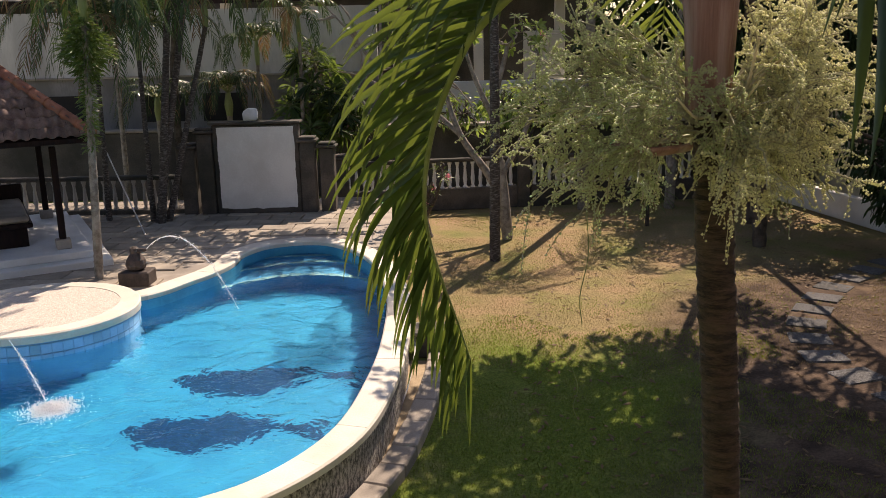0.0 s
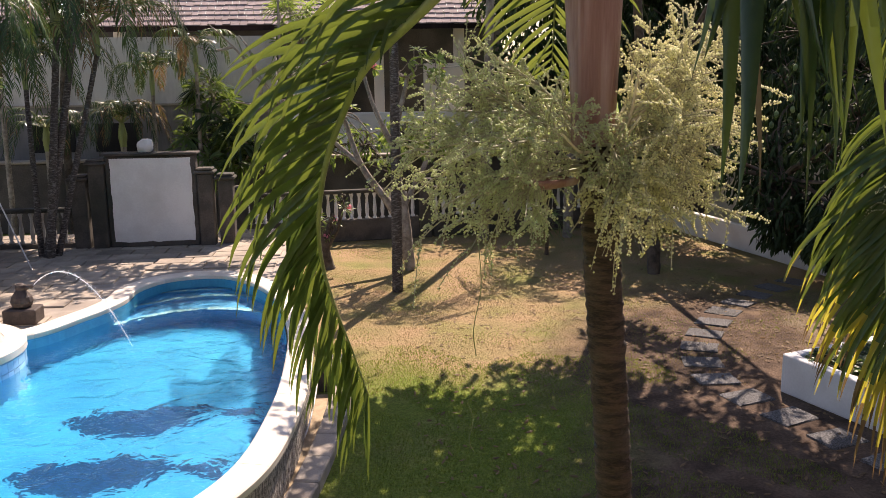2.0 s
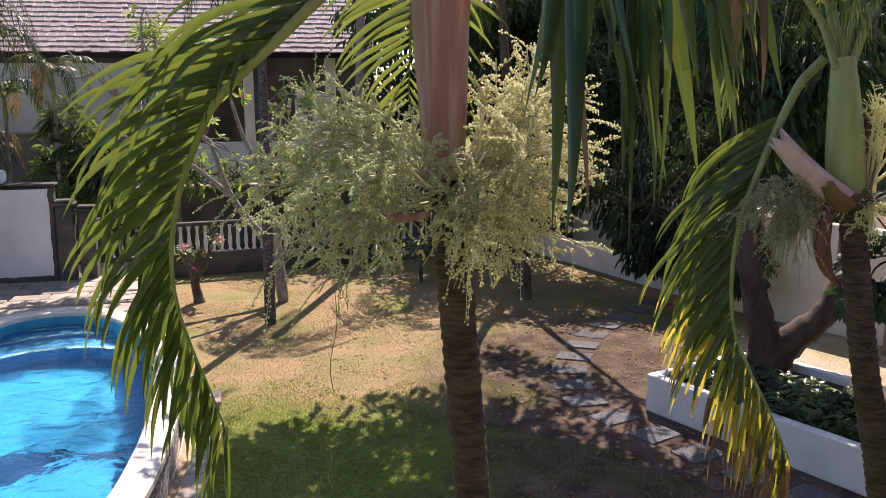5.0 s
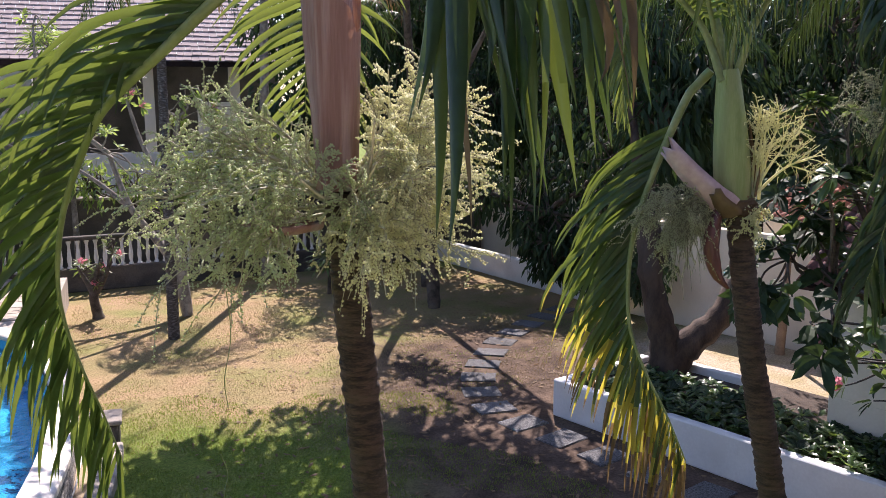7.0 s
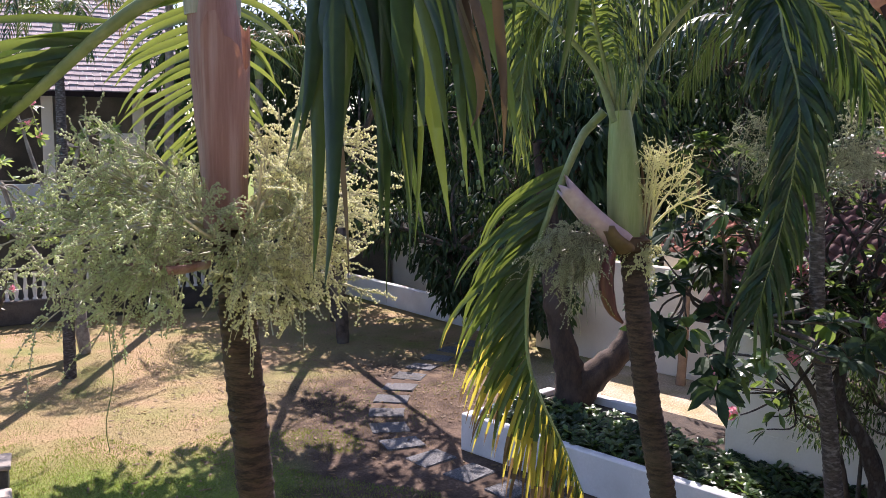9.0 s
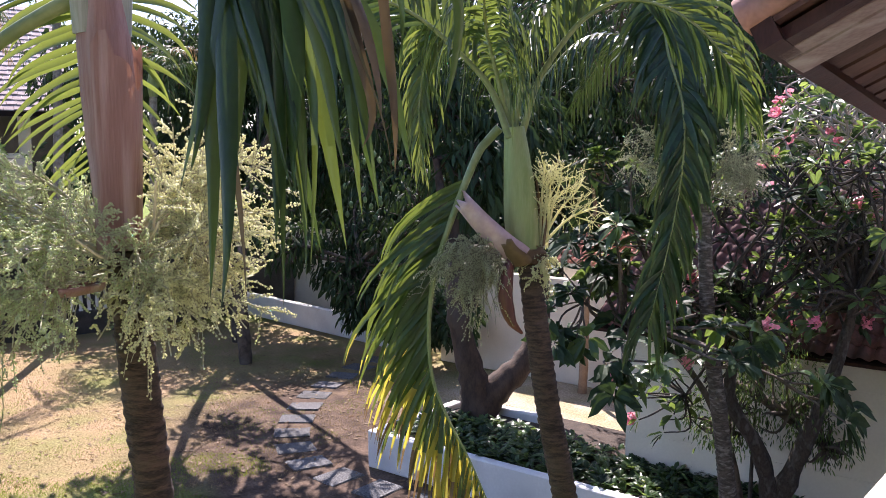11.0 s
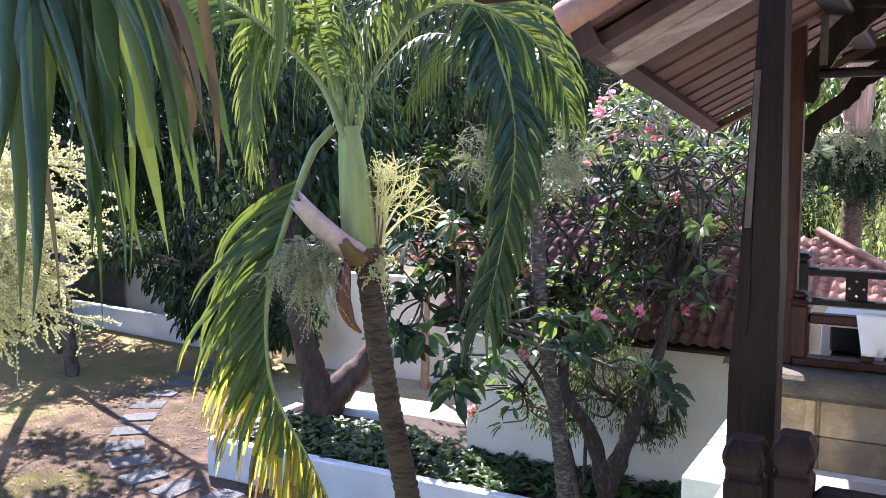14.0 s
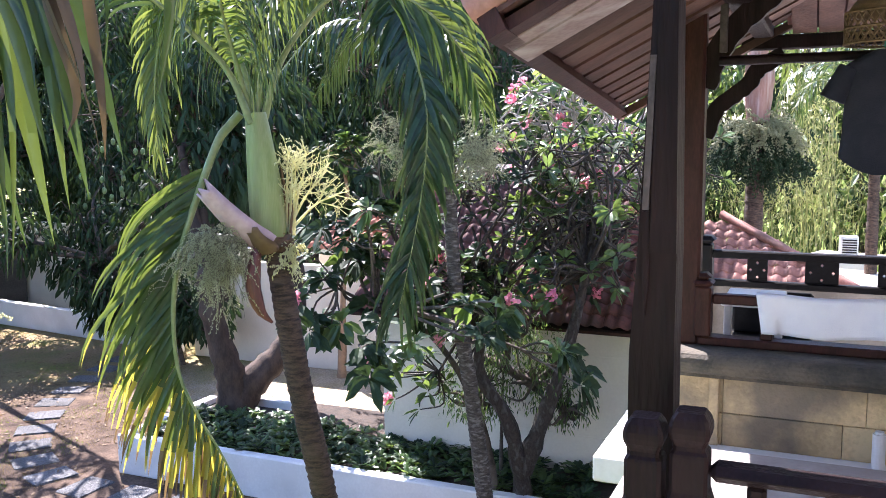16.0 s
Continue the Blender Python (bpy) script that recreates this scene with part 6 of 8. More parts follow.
part("pilaster", Mesh().bevel_box((0.60, 0.44, FLOOR), (0.66, 0.465, 3.27), 0.006, 0, mh), SANDSTONE, parapet, "pale narrow stone strip")
cap = Mesh()
prof = [(0.42, 3.272), (0.42, 3.292), (0.39, 3.30), (0.365, 3.32), (0.354, 3.345), (0.354, 3.37), (0.365, 3.395), (0.39, 3.418), (0.43, 3.428), (0.96, 3.43), (0.96, 3.272)]
cv = np.array([mh @ Vector((u, v, z)) for u in (0.2, 6.5) for v, z in prof])
q = len(prof)
cap.add(cv, [[i, (i + 1) % q, q + (i + 1) % q, q + i] for i in range(q)] + [list(range(q))[::-1], list(range(q, 2 * q))])
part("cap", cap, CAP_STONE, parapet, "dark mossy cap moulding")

inner_rail = thing("timber_balustrade", bay(0.9, 0.7, 3.43), "red brown timber balustrade on the stone parapet", "balustrade", kind="structure")
part("bottom_rail", Mesh().bevel_box((0.50, 0.58, 3.432), (6, 0.70, 3.485), 0.01, 0, mh), RED_WOOD, inner_rail)
part("top_rail", Mesh().bevel_box((0.585, 0.60, 3.69), (6, 0.68, 3.75), 0.01, 0, mh), RED_WOOD, inner_rail)
part("corner_post", Mesh().bevel_box((0.482, 0.56, 3.486), (0.582, 0.70, 3.80), 0.012, 0, mh).bevel_box((0.472, 0.55, 3.802), (0.592, 0.71, 3.835), 0.015, 0, mh).bevel_box((0.487, 0.565, 3.837), (0.577, 0.695, 3.88), 0.025, 0, mh), RED_WOOD, inner_rail, "square newel with turned head")
for u in (0.87, 1.75, 2.5):
    part("stud", Mesh().bevel_box((u, 0.60, 3.486), (u + 0.07, 0.68, 3.689), 0.008, 0, mh), RED_WOOD, inner_rail)

# towel over the rail
cloth = Mesh()
nu, ns = 40, 18
uu, ss = np.meshgrid(np.linspace(0.84, 2.1, nu), np.linspace(-0.10, 0.30, ns))
drop = np.where(ss > 0.06, ss - 0.06, 0)
back = np.where(ss < -0.02, -0.02 - ss, 0)
tv = 0.59 + np.where(ss < 0.06, np.clip((0.06 - ss), 0, 0.10), 0) - 0.012 - 0.02 * np.sin(uu * 17) * drop * 2.2 - 0.01 * np.sin(uu * 41 + 1) * drop * 2
tz = 3.765 + 0.008 * np.sin(uu * 9) - drop - back + 0.02 * (uu - 1.0) * (drop > 0.2)
tu = uu + 0.16 * np.clip(drop - 0.0, 0, 1) * (uu < 0.95)
tp = np.array([mh @ Vector(p) for p in np.stack([tu, tv, tz], -1).reshape(-1, 3)])
qi = np.arange(nu * ns).reshape(ns, nu)
cloth.add(tp, np.stack([qi[:-1, :-1].ravel(), qi[:-1, 1:].ravel(), qi[1:, 1:].ravel(), qi[1:, :-1].ravel()], 1))
towel = solo("towel", cloth, TOWEL, bay(1.5, 0.6, 3.8), "white bath towel hung over the timber rail", "towel", smooth=True)
mod = towel.modifiers.new("thick", "SOLIDIFY")
mod.thickness, mod.offset = 0.012, 1
chair = thing("balcony_chair", bay(0.95, 1.3, FLOOR), "white framed balcony chair with dark seat", "chair")
part("seat", Mesh().bevel_box((0.62, 0.95, 3.28), (1.15, 1.5, 3.34), 0.02, 0, mh), BLACK_WOOD, chair)
part("backrest", Mesh().bevel_box((0.62, 1.46, 3.34), (1.15, 1.52, 3.64), 0.02, 0, mh), BLACK_WOOD, chair)
part("arm", Mesh().bevel_box((0.60, 0.92, 3.62), (0.98, 1.5, 3.65), 0.01, 0, mh), PLASTIC, chair, "white armrest")
for u in (0.62, 0.93):
    for v in (0.95, 1.47):
        part("leg", Mesh().bevel_box((u, v, FLOOR), (u + 0.05, v + 0.05, 3.279 if v > 1 else 3.619), 0.006, 0, mh), PLASTIC, chair)

# the far carved balustrade
carved = thing("carved_balustrade", bay(1, 2.55, FLOOR), "black carved wooden balustrade with square openings", "balustrade", kind="structure")
part("top_rail", Mesh().bevel_box((0.2, 2.50, 3.722), (6, 2.60, 3.785), 0.01, 0, mh), BLACK_WOOD, carved)
part("lower_rail", Mesh().bevel_box((0.2, 2.51, 3.49), (6, 2.59, 3.545), 0.01, 0, mh), BLACK_WOOD, carved)
part("newel", Mesh().bevel_box((0.22, 2.47, FLOOR), (0.36, 2.63, 3.84), 0.015, 0, mh).bevel_box((0.20, 2.45, 3.842), (0.38, 2.65, 3.90), 0.03, 0, mh), BLACK_WOOD, carved)
def pierced(u0, u1, z0, z1, v0=2.53, v1=2.57):
    """A panel with four small diamond holes round its middle."""
    me = Mesh()
    for a in range(3):
        for b in range(3):
            x0, x1 = u0 + (u1 - u0) * a / 3, u0 + (u1 - u0) * (a + 1) / 3
            y0, y1 = z0 + (z1 - z0) * b / 3, z0 + (z1 - z0) * (b + 1) / 3
            if (a + b) % 2 == 0:
                me.box((x0, v0, y0), (x1, v1, y1), 0, mh)
                continue
            c = [(x0, y0), (x1, y0), (x1, y1), (x0, y1)]
            xm, ym, r = (x0 + x1) / 2, (y0 + y1) / 2, 0.014
            d4 = [(xm, ym - r), (xm + r, ym), (xm, ym + r), (xm - r, ym)]
            p = np.array([mh @ Vector((x, v, y)) for v in (v0, v1) for x, y in c + d4])
            f = []
            for k in range(4):
                n = (k + 1) % 4
                f += [[k, n, 4 + k], [n, 4 + n, 4 + k], [8 + n, 8 + k, 12 + k], [12 + n, 8 + n, 12 + k], [4 + k, 4 + n, 12 + n, 12 + k]]
            me.add(p, f)
    return me


for u0, u1 in ((0.63, 0.785), (1.065, 1.31), (1.585, 1.84), (2.10, 2.36), (2.62, 2.88)):
    part("carved_panel", pierced(u0, u1, 3.546, 3.721), BLACK_WOOD, carved, "pierced black panel")
part("kick_board", Mesh().bevel_box((0.36, 2.62, FLOOR), (6, 2.66, 3.50), 0.01, 0, mh), KERB, carved, "pale lower boarding")

# posts
def timber_post(u, v, z0, z1, w, mat, name, label):
    ob = thing(name, bay(u, v, z0), label, "post", "balcony posts", "structure")
    h = w / 2
    part("shaft", Mesh().bevel_box((u - h, v - h, z0), (u + h, v + h, z1), 0.018, 0, mh), mat, ob)
    return ob


pa = thing("timber_post", bay(0.89, -3.05, 2.99), "dark old timber post with worn edges and a cracked face", "post", "balcony posts", "structure")


def taper(rows, v0, v1):
    """A post cut from a plank: rows of height, low and high u."""
    p = np.array([mh @ Vector((u, v, z)) for z, a, b in rows for u, v in ((a, v0), (b, v0), (b, v1), (a, v1))])
    k = len(rows)
    f = [[4 * i + c, 4 * i + (c + 1) % 4, 4 * i + 4 + (c + 1) % 4, 4 * i + 4 + c] for i in range(k - 1) for c in range(4)]
    return Mesh().add(p, f + [[3, 2, 1, 0], [4 * k - 4, 4 * k - 3, 4 * k - 2, 4 * k - 1]])


part("shaft", taper([(2.99, 0.832, 0.940), (4.25, 0.836, 0.932), (4.47, 0.850, 0.933), (4.90, 0.870, 0.926), (5.75, 0.902, 0.915)], -3.094, -3.00), OLD_WOOD, pa)
part("face_board", taper([(4.472, 0.8765, 0.9335), (4.90, 0.8855, 0.927), (5.75, 0.905, 0.918)], -3.103, -3.095), OLD_WOOD, pa, "dark upper face board that ends in a step")
part("split", taper([(4.335, 0.867, 0.8685), (4.40, 0.8625, 0.8755), (4.56, 0.8585, 0.8755)], -3.0995, -3.095), OLD_WOOD, pa, "cracked tongue of wood")
part("worn_strip", taper([(4.563, 0.8595, 0.8735), (4.885, 0.871, 0.884)], -3.101, -3.095), WORN, pa, "pale worn edge")
pb = timber_post(0.448, 0.64, 3.43, 5.75, 0.125, RED_WOOD, "timber_post", "red brown timber post on the stone parapet")
timber_post(5.0, 0.64, 3.43, 5.75, 0.14, RED_WOOD, "timber_post", "red brown timber post on the stone parapet")

NEWEL = [(0.0, 0.075), (0.55, 0.074), (0.60, 0.060), (0.712, 0.060), (0.722, 0.058), (0.732, 0.0505), (0.745, 0.049), (0.757, 0.054), (0.772, 0.0615), (0.79, 0.065), (0.808, 0.0645), (0.823, 0.060), (0.832, 0.057), (0.852, 0.043)]


def newel(u, v, top, name, label):
    """A square newel with a swelling head."""
    me = Mesh()
    z0 = top - 0.852 * 0.64
    v_all = []
    for h, r in NEWEL:
        r = r * 0.62
        c = r * 0.80
        ring = [(r, -c), (r, c), (c, r), (-c, r), (-r, c), (-r, -c), (-c, -r), (c, -r)]
        v_all += [mh @ Vector((u + a, v + b, z0 + h * 0.64 if h > 0.3 else 2.992 + h)) for a, b in ring]
    k = len(NEWEL)
    f = [[i * 8 + j, i * 8 + (j + 1) % 8, (i + 1) * 8 + (j + 1) % 8, (i + 1) * 8 + j] for i in range(k - 1) for j in range(8)]
    me.add(np.array([p[:] for p in v_all]), f + [[(k - 1) * 8 + j for j in range(8)]])
    return me


own = thing("balcony_balustrade", bay(0.95, -3.23, 2.99), "dark stained wooden balcony balustrade with carved newels", "balustrade", kind="structure")
part("newel", newel(0.902, -3.235, 4.160, "newel", ""), OLD_WOOD, own, "carved dark newel post", smooth=False)
part("newel", newel(0.990, -3.225, 4.178, "newel", ""), OLD_WOOD, own, "carved dark newel post", smooth=False)
part("handrail", Mesh().bevel_box((1.028, -3.265, 4.045), (4.6, -3.195, 4.078), 0.015, 0, mh), OLD_WOOD, own)
part("lower_rail", Mesh().bevel_box((1.028, -3.25, 3.10), (4.6, -3.21, 3.15), 0.01, 0, mh), OLD_WOOD, own)
for i in range(24):
    u = 1.10 + i * 0.14
    part("spindle", Mesh().bevel_box((u, -3.248, 3.151), (u + 0.036, -3.212, 4.044), 0.008, 0, mh), OLD_WOOD, own)
solo("balcony_floor", Mesh().bevel_box((0.3, -6.5, 2.7), (7.0, -0.01, 2.99), 0.02, 0, mh), material("grey floor tile", (0.4, 0.37, 0.33), (0.33, 0.3, 0.27), 4, 0.6, 0.2, 30), bay(1, -3, 2.8), "grey tiled balcony floor", "floor", kind="structure")

# ---- the roof over the bay ----
EA, EB = bay(0.0, -1.86, 5.165), bay(-0.47, 2.75, 4.92)
ROOF_UP = unit(np.array((*PD, 0)) * math.cos(radians(27)) + np.array((0, 0, 1)) * math.sin(radians(27)))
EDIR = unit(EB - EA)
ELEN = float(np.linalg.norm(EB - EA))
RN = unit(np.cross(EDIR, ROOF_UP))
RN = RN if RN[2] > 0 else -RN


def on_roof(s, r, h=0.0):
    """A point s metres along the eave, r up the slope, h above the boards."""
    return EA + EDIR * s + ROOF_UP * r + RN * h


def roof_box(s0, s1, r0, r1, h0, h1):
    p = np.array([on_roof(s, r, h) for h in (h0, h1) for s, r in ((s0, r0), (s1, r0), (s1, r1), (s0, r1))])
    return Mesh().add(p, np.array([(0, 3, 2, 1), (4, 5, 6, 7), (0, 1, 5, 4), (1, 2, 6, 5), (2, 3, 7, 6), (3, 0, 4, 7)]))


roof = thing("bay_roof", EA, "old timber eave with brown soffit boards and clay tiles", "roof", kind="structure")
part("eave_beam", roof_box(0.20, ELEN + 0.06, -0.04, 0.05, -0.05, 0.06), RED_WOOD, roof, "dark weathered eave beam")
n_board = 24
for i in range(1, n_board):
    s0, s1 = ELEN * i / n_board, ELEN * (i + 1) / n_board
    part("soffit_board", roof_box(s0 + 0.008, s1 - 0.008, 0.052, 3.4, 0.010 + 0.012 * (i % 2), 0.03 + 0.012 * (i % 2)), GREY_BOARD if i in (2,) else SOFFIT, roof)
part("verge_beam", roof_box(0.26, 0.545, -0.03, 3.4, -0.045, 0.004), RED_WOOD, roof, "dark red timber verge beam")
part("underlay", roof_box(0.22, ELEN, 0.052, 3.4, 0.05, 0.065), BLACK_WOOD, roof)
FLAKED = material("flaked purple brown board", (0.31, 0.235, 0.225), (0.22, 0.155, 0.15), 7, 0.7, 0.5, 60, stain=(0.60, 0.57, 0.57), stain_scale=5, stain_amount=0.45, stretch=(0.5, 1, 1))
part("weathered_board", roof_box(0.40, 0.557, -0.02, 2.4, -0.050, -0.022), FLAKED, roof, "narrow weathered board with flaking paint")
part("weathered_board", roof_box(0.563, 0.86, -0.02, 2.4, -0.058, -0.022), FLAKED, roof, "grey weathered board with flaking paint")
part("far_rafter", roof_box(ELEN - 0.10, ELEN + 0.02, 0.0, 3.4, -0.06, 0.0), SOFFIT, roof)
mroof = Matrix((( *np.array((EDIR[0], ROOF_UP[0], RN[0])), EA[0]), (EDIR[1], ROOF_UP[1], RN[1], EA[1]), (EDIR[2], ROOF_UP[2], RN[2], EA[2]), (0, 0, 0, 1)))
tiled(roof, mroof @ Matrix.Translation((0.22, -0.06, 0.07)), ELEN - 0.22, 3.3, TILE_DARK, lambda x, y: y < 1.6 and x < 3.2)
part("verge_tile_row", ridge(Mesh(), on_roof(0.24, -0.05, 0.11), on_roof(0.24, 3.3, 0.11), 0.075), TILE_PINK, roof, "row of half-round verge tiles", smooth=True)
own_corner = thing("eave_corner", bay(0.0, -2.9, 5.1), "dark carved timber eave corner overhead", "roof", kind="structure")
part("beam", Mesh().bevel_box((-0.02, -3.5, 5.16), (0.10, -2.62, 5.24), 0.02, 0, mh), OLD_WOOD, own_corner)
part("fascia", Mesh().bevel_box((0.0, -2.70, 5.15), (2.0, -2.60, 5.26), 0.02, 0, mh), RED_WOOD, own_corner)
part("plate", Mesh().bevel_box((0.42, 0.56, 5.50), (6, 0.72, 5.62), 0.015, 0, mh), OLD_WOOD, own_corner)
part("plate", Mesh().bevel_box((0.60, -2.1, 5.48), (0.76, 2.7, 5.60), 0.015, 0, mh), OLD_WOOD, own_corner)
solo("ceiling", Mesh().box((1.9, -2.2, 6.1), (7, 2.9, 6.2), 0, mh), RED_WOOD, bay(1, 0, 6.1), "dark timber ceiling over the bay", "ceiling", kind="structure")
# Never in view; this cream wall is kept to bounce light into the bay.
solo("wall_house", Mesh().box((4.8, -6.5, 0), (5.0, 5.5, 6.1), 0, mh), CREAM_PAINT, bay(4.8, 0, 0), "unseen cream house wall behind the balcony, kept for bounce light", "wall", kind="structure")


def bracket(pts, v, thick, mat, label, half=0.045):
    """A curved brace with a scalloped edge, cut from a plank."""
    line = smooth_line(pts, 6)
    t = np.gradient(line, axis=0)
    t = t / np.linalg.norm(t, axis=1)[:, None]
    n = np.c_[-t[:, 1], t[:, 0]]
    wob = 0.012 * np.abs(np.sin(np.arange(len(line)) * 0.9))
    a, b = line + n * half, line - n * (half + wob)[:, None]
    ring = np.concatenate([a, b[::-1]])
    k = len(ring)
    p = np.array([mh @ Vector((u, vv, z)) for vv in (v - thick / 2, v + thick / 2) for u, z in ring])
    m = len(line)
    me = Mesh().add(p, [[i, (i + 1) % k, k + (i + 1) % k, k + i] for i in range(k)] + [[i, i + 1, k - 2 - i, k - 1 - i] for i in range(m - 1)] + [[k + k - 1 - i, k + k - 2 - i, k + i + 1, k + i] for i in range(m - 1)])
    return me


part("brace", bracket([(0.50, 5.00), (0.55, 5.17), (0.66, 5.34), (0.82, 5.49), (0.95, 5.59)], 0.64, 0.06, OLD_WOOD, "", 0.065), OLD_WOOD, pb, "carved curved brace")
pc = timber_post(0.22, 2.55, FLOOR, 5.75, 0.12, OLD_WOOD, "timber_post", "dark timber post at the far corner of the bay")
part("brace", bracket([(0.27, 4.70), (0.35, 4.92), (0.48, 5.03), (0.59, 5.12), (0.67, 5.24), (0.85, 5.34)], 2.55, 0.06, OLD_WOOD, "", 0.06), OLD_WOOD, pc, "carved curved brace")
part("board", Mesh().bevel_box((0.585, 0.59, 5.20), (0.63, 0.61, 5.70), 0.004, 0, mh), WORN, pb, "pale weathered board beside the post")
solo("hanging_pole", Mesh().tube([bay(0.60, 0.50, 5.145), bay(5.0, 0.50, 5.145)], 0.028, 8), OLD_WOOD, bay(0.55, 0.5, 5.1), "dark horizontal hanging pole between the posts", "pole", kind="structure", smooth=True)

# dark shirt on a hanger
sh = Mesh()
na, nb = 25, 14
prof_z = np.linspace(0, 1, nb)
width_at = np.interp(prof_z, [0, 0.06, 0.14, 0.3, 0.85, 1], [0.045, 0.12, 0.21, 0.185, 0.20, 0.21])
rows_v = []
for zz, w in zip(prof_z, width_at):
    a = np.linspace(0, 2 * np.pi, na, endpoint=False)
    fold = 1 + 0.10 * np.sin(a * 5 + zz * 3) * zz
    rows_v.append(np.stack([w * np.cos(a), 0.05 * np.sin(a) * fold + 0.012 * np.sin(a * 4) * zz, np.full(na, -0.62 * zz) + 0.05 * zz * np.cos(a * 2)], 1))
shv = np.concatenate(rows_v)
CH = bay(1.46, 0.40, 5.165)
shv = np.array([mh.to_3x3() @ Vector(p) for p in shv]) + CH
i, jj = np.meshgrid(np.arange(nb - 1), np.arange(na), indexing="ij")
i, jj = i.ravel(), jj.ravel()
sh.add(shv, np.stack([i * na + jj, i * na + (jj + 1) % na, (i + 1) * na + (jj + 1) % na, (i + 1) * na + jj], 1))
shirt = thing("shirt", CH, "dark navy shirt hanging from the pole", "shirt")
part("body", sh, SHIRT, shirt, smooth=True)
for sgn in (-1, 1):
    part("sleeve", Mesh().tube([CH + np.array(mh.to_3x3() @ Vector((sgn * 0.17, 0, -0.09))), CH + np.array(mh.to_3x3() @ Vector((sgn * 0.25, 0, -0.26)))], [0.055, 0.07], 10), SHIRT, shirt, smooth=True)
part("hanger", Mesh().tube(smooth_line([CH + (0, 0, 0.01), CH + (0, 0, 0.06), CH + np.array((0.02, 0, 0.085))], 4), 0.006, 6), material("green plastic", (0.02, 0.2, 0.12), (0.02, 0.16, 0.1), 4, 0.4, 0.05), shirt, "green hanger hook")

# wicker lampshade
LC = bay(1.47, 0.35, 5.22)
lamp = thing("pendant_lamp", LC, "woven wicker pendant lampshade", "lamp")
part("cap", Mesh().lathe([(0.05, 0.22), (0.16, 0.20), (0.21, 0.13), (0.215, 0.125), (0.17, 0.19), (0.05, 0.215)], LC, 24), WICKER, lamp, smooth=True)
for i in range(30):
    a0 = 2 * math.pi * i / 30
    for sg in (1, -1):
        pts = [LC + np.array((0.215 * math.cos(a0 + sg * s * 0.5), 0.215 * math.sin(a0 + sg * s * 0.5), 0.13 - 0.16 * s)) for s in np.linspace(0, 1, 5)]
        part("cane", Mesh().tube(pts, 0.0045, 4, cap=False), WICKER, lamp)
for z in (0.13, 0.05, -0.03):
    part("hoop", Mesh().tube([LC + np.array((0.217 * math.cos(a), 0.217 * math.sin(a), z)) for a in np.linspace(0, 2 * math.pi, 25)], 0.007, 5, cap=False), WICKER, lamp)
part("cord", Mesh().tube([LC + (0, 0, 0.2), LC + (0, 0, 0.94)], 0.006, 5), BLACK_WOOD, lamp)
solo("white_pipe", Mesh().tube([bay(1.53, 0.36, FLOOR), bay(1.53, 0.36, 3.06)], 0.035, 14).tube([bay(1.53, 0.36, 3.061), bay(1.53, 0.36, 3.075)], [0.024, 0.024], 14), PLASTIC, bay(1.53, 0.36, FLOOR), "short white plastic pipe beside the parapet", "pipe", smooth=False)


# the far slope of the bay roof, seen from beneath
far_slope = thing("far_roof_slope", bay(1, 2.7, 5.4), "far roof slope with brown soffit boards over the bay", "roof", kind="structure")
part("fascia", Mesh().bevel_box((0.52, 2.66, 5.385), (6.0, 2.74, 5.50), 0.01, 0, mh), OLD_WOOD, far_slope, "dark timber fascia")
for i in range(26):
    u = 0.90 + 0.19 * i
    p8 = np.array([mh @ Vector(q) for q in ((u, 2.66, 5.50), (u + 0.175, 2.66, 5.50), (u + 0.175, 0.9, 6.12), (u, 0.9, 6.12), (u, 2.66, 5.53), (u + 0.175, 2.66, 5.53), (u + 0.175, 0.9, 6.15), (u, 0.9, 6.15))])
    part("soffit_board", Mesh().add(p8, np.array([(0, 3, 2, 1), (4, 5, 6, 7), (0, 1, 5, 4), (1, 2, 6, 5), (2, 3, 7, 6), (3, 0, 4, 7)])), SOFFIT, far_slope)
cover8 = np.array([mh @ Vector(q) for q in ((0.86, 2.72, 5.545), (6.0, 2.72, 5.545), (6.0, 0.9, 6.17), (0.86, 0.9, 6.17), (0.86, 2.72, 5.60), (6.0, 2.72, 5.60), (6.0, 0.9, 6.22), (0.86, 0.9, 6.22))])
part("tile_bed", Mesh().add(cover8, np.array([(0, 3, 2, 1), (4, 5, 6, 7), (0, 1, 5, 4), (1, 2, 6, 5), (2, 3, 7, 6), (3, 0, 4, 7)])), TILE_DARK, far_slope, "red clay roof covering")


# ---- the neighbour's villa behind the garden wall ----
villa = thing("villa", (-5, 30, 0), "pale rendered villa with pinkish shingle roofs behind the garden", "house", kind="structure")
# Darker copy of the pale render; the wall's shade is in its grey.
part("base_wall", Mesh().box((-16, 28.0, 0), (-2.78, 28.3, 3.55)), material("shaded villa render", (0.30, 0.29, 0.29), (0.22, 0.215, 0.215), 1.2, 0.88, 0.2, 20, stain=(0.14, 0.135, 0.13), stain_amount=0.7, stretch=(1, 1, 0.3)), villa, "stained lower wall, its shade put into the grey")
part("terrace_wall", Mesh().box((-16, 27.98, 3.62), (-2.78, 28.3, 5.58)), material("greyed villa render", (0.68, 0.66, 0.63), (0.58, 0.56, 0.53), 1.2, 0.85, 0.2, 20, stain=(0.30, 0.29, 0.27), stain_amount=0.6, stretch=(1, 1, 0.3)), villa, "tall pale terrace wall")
part("ledge", Mesh().bevel_box((-16, 27.86, 3.552), (-2.74, 28.3, 3.618), 0.015), KERB, villa)
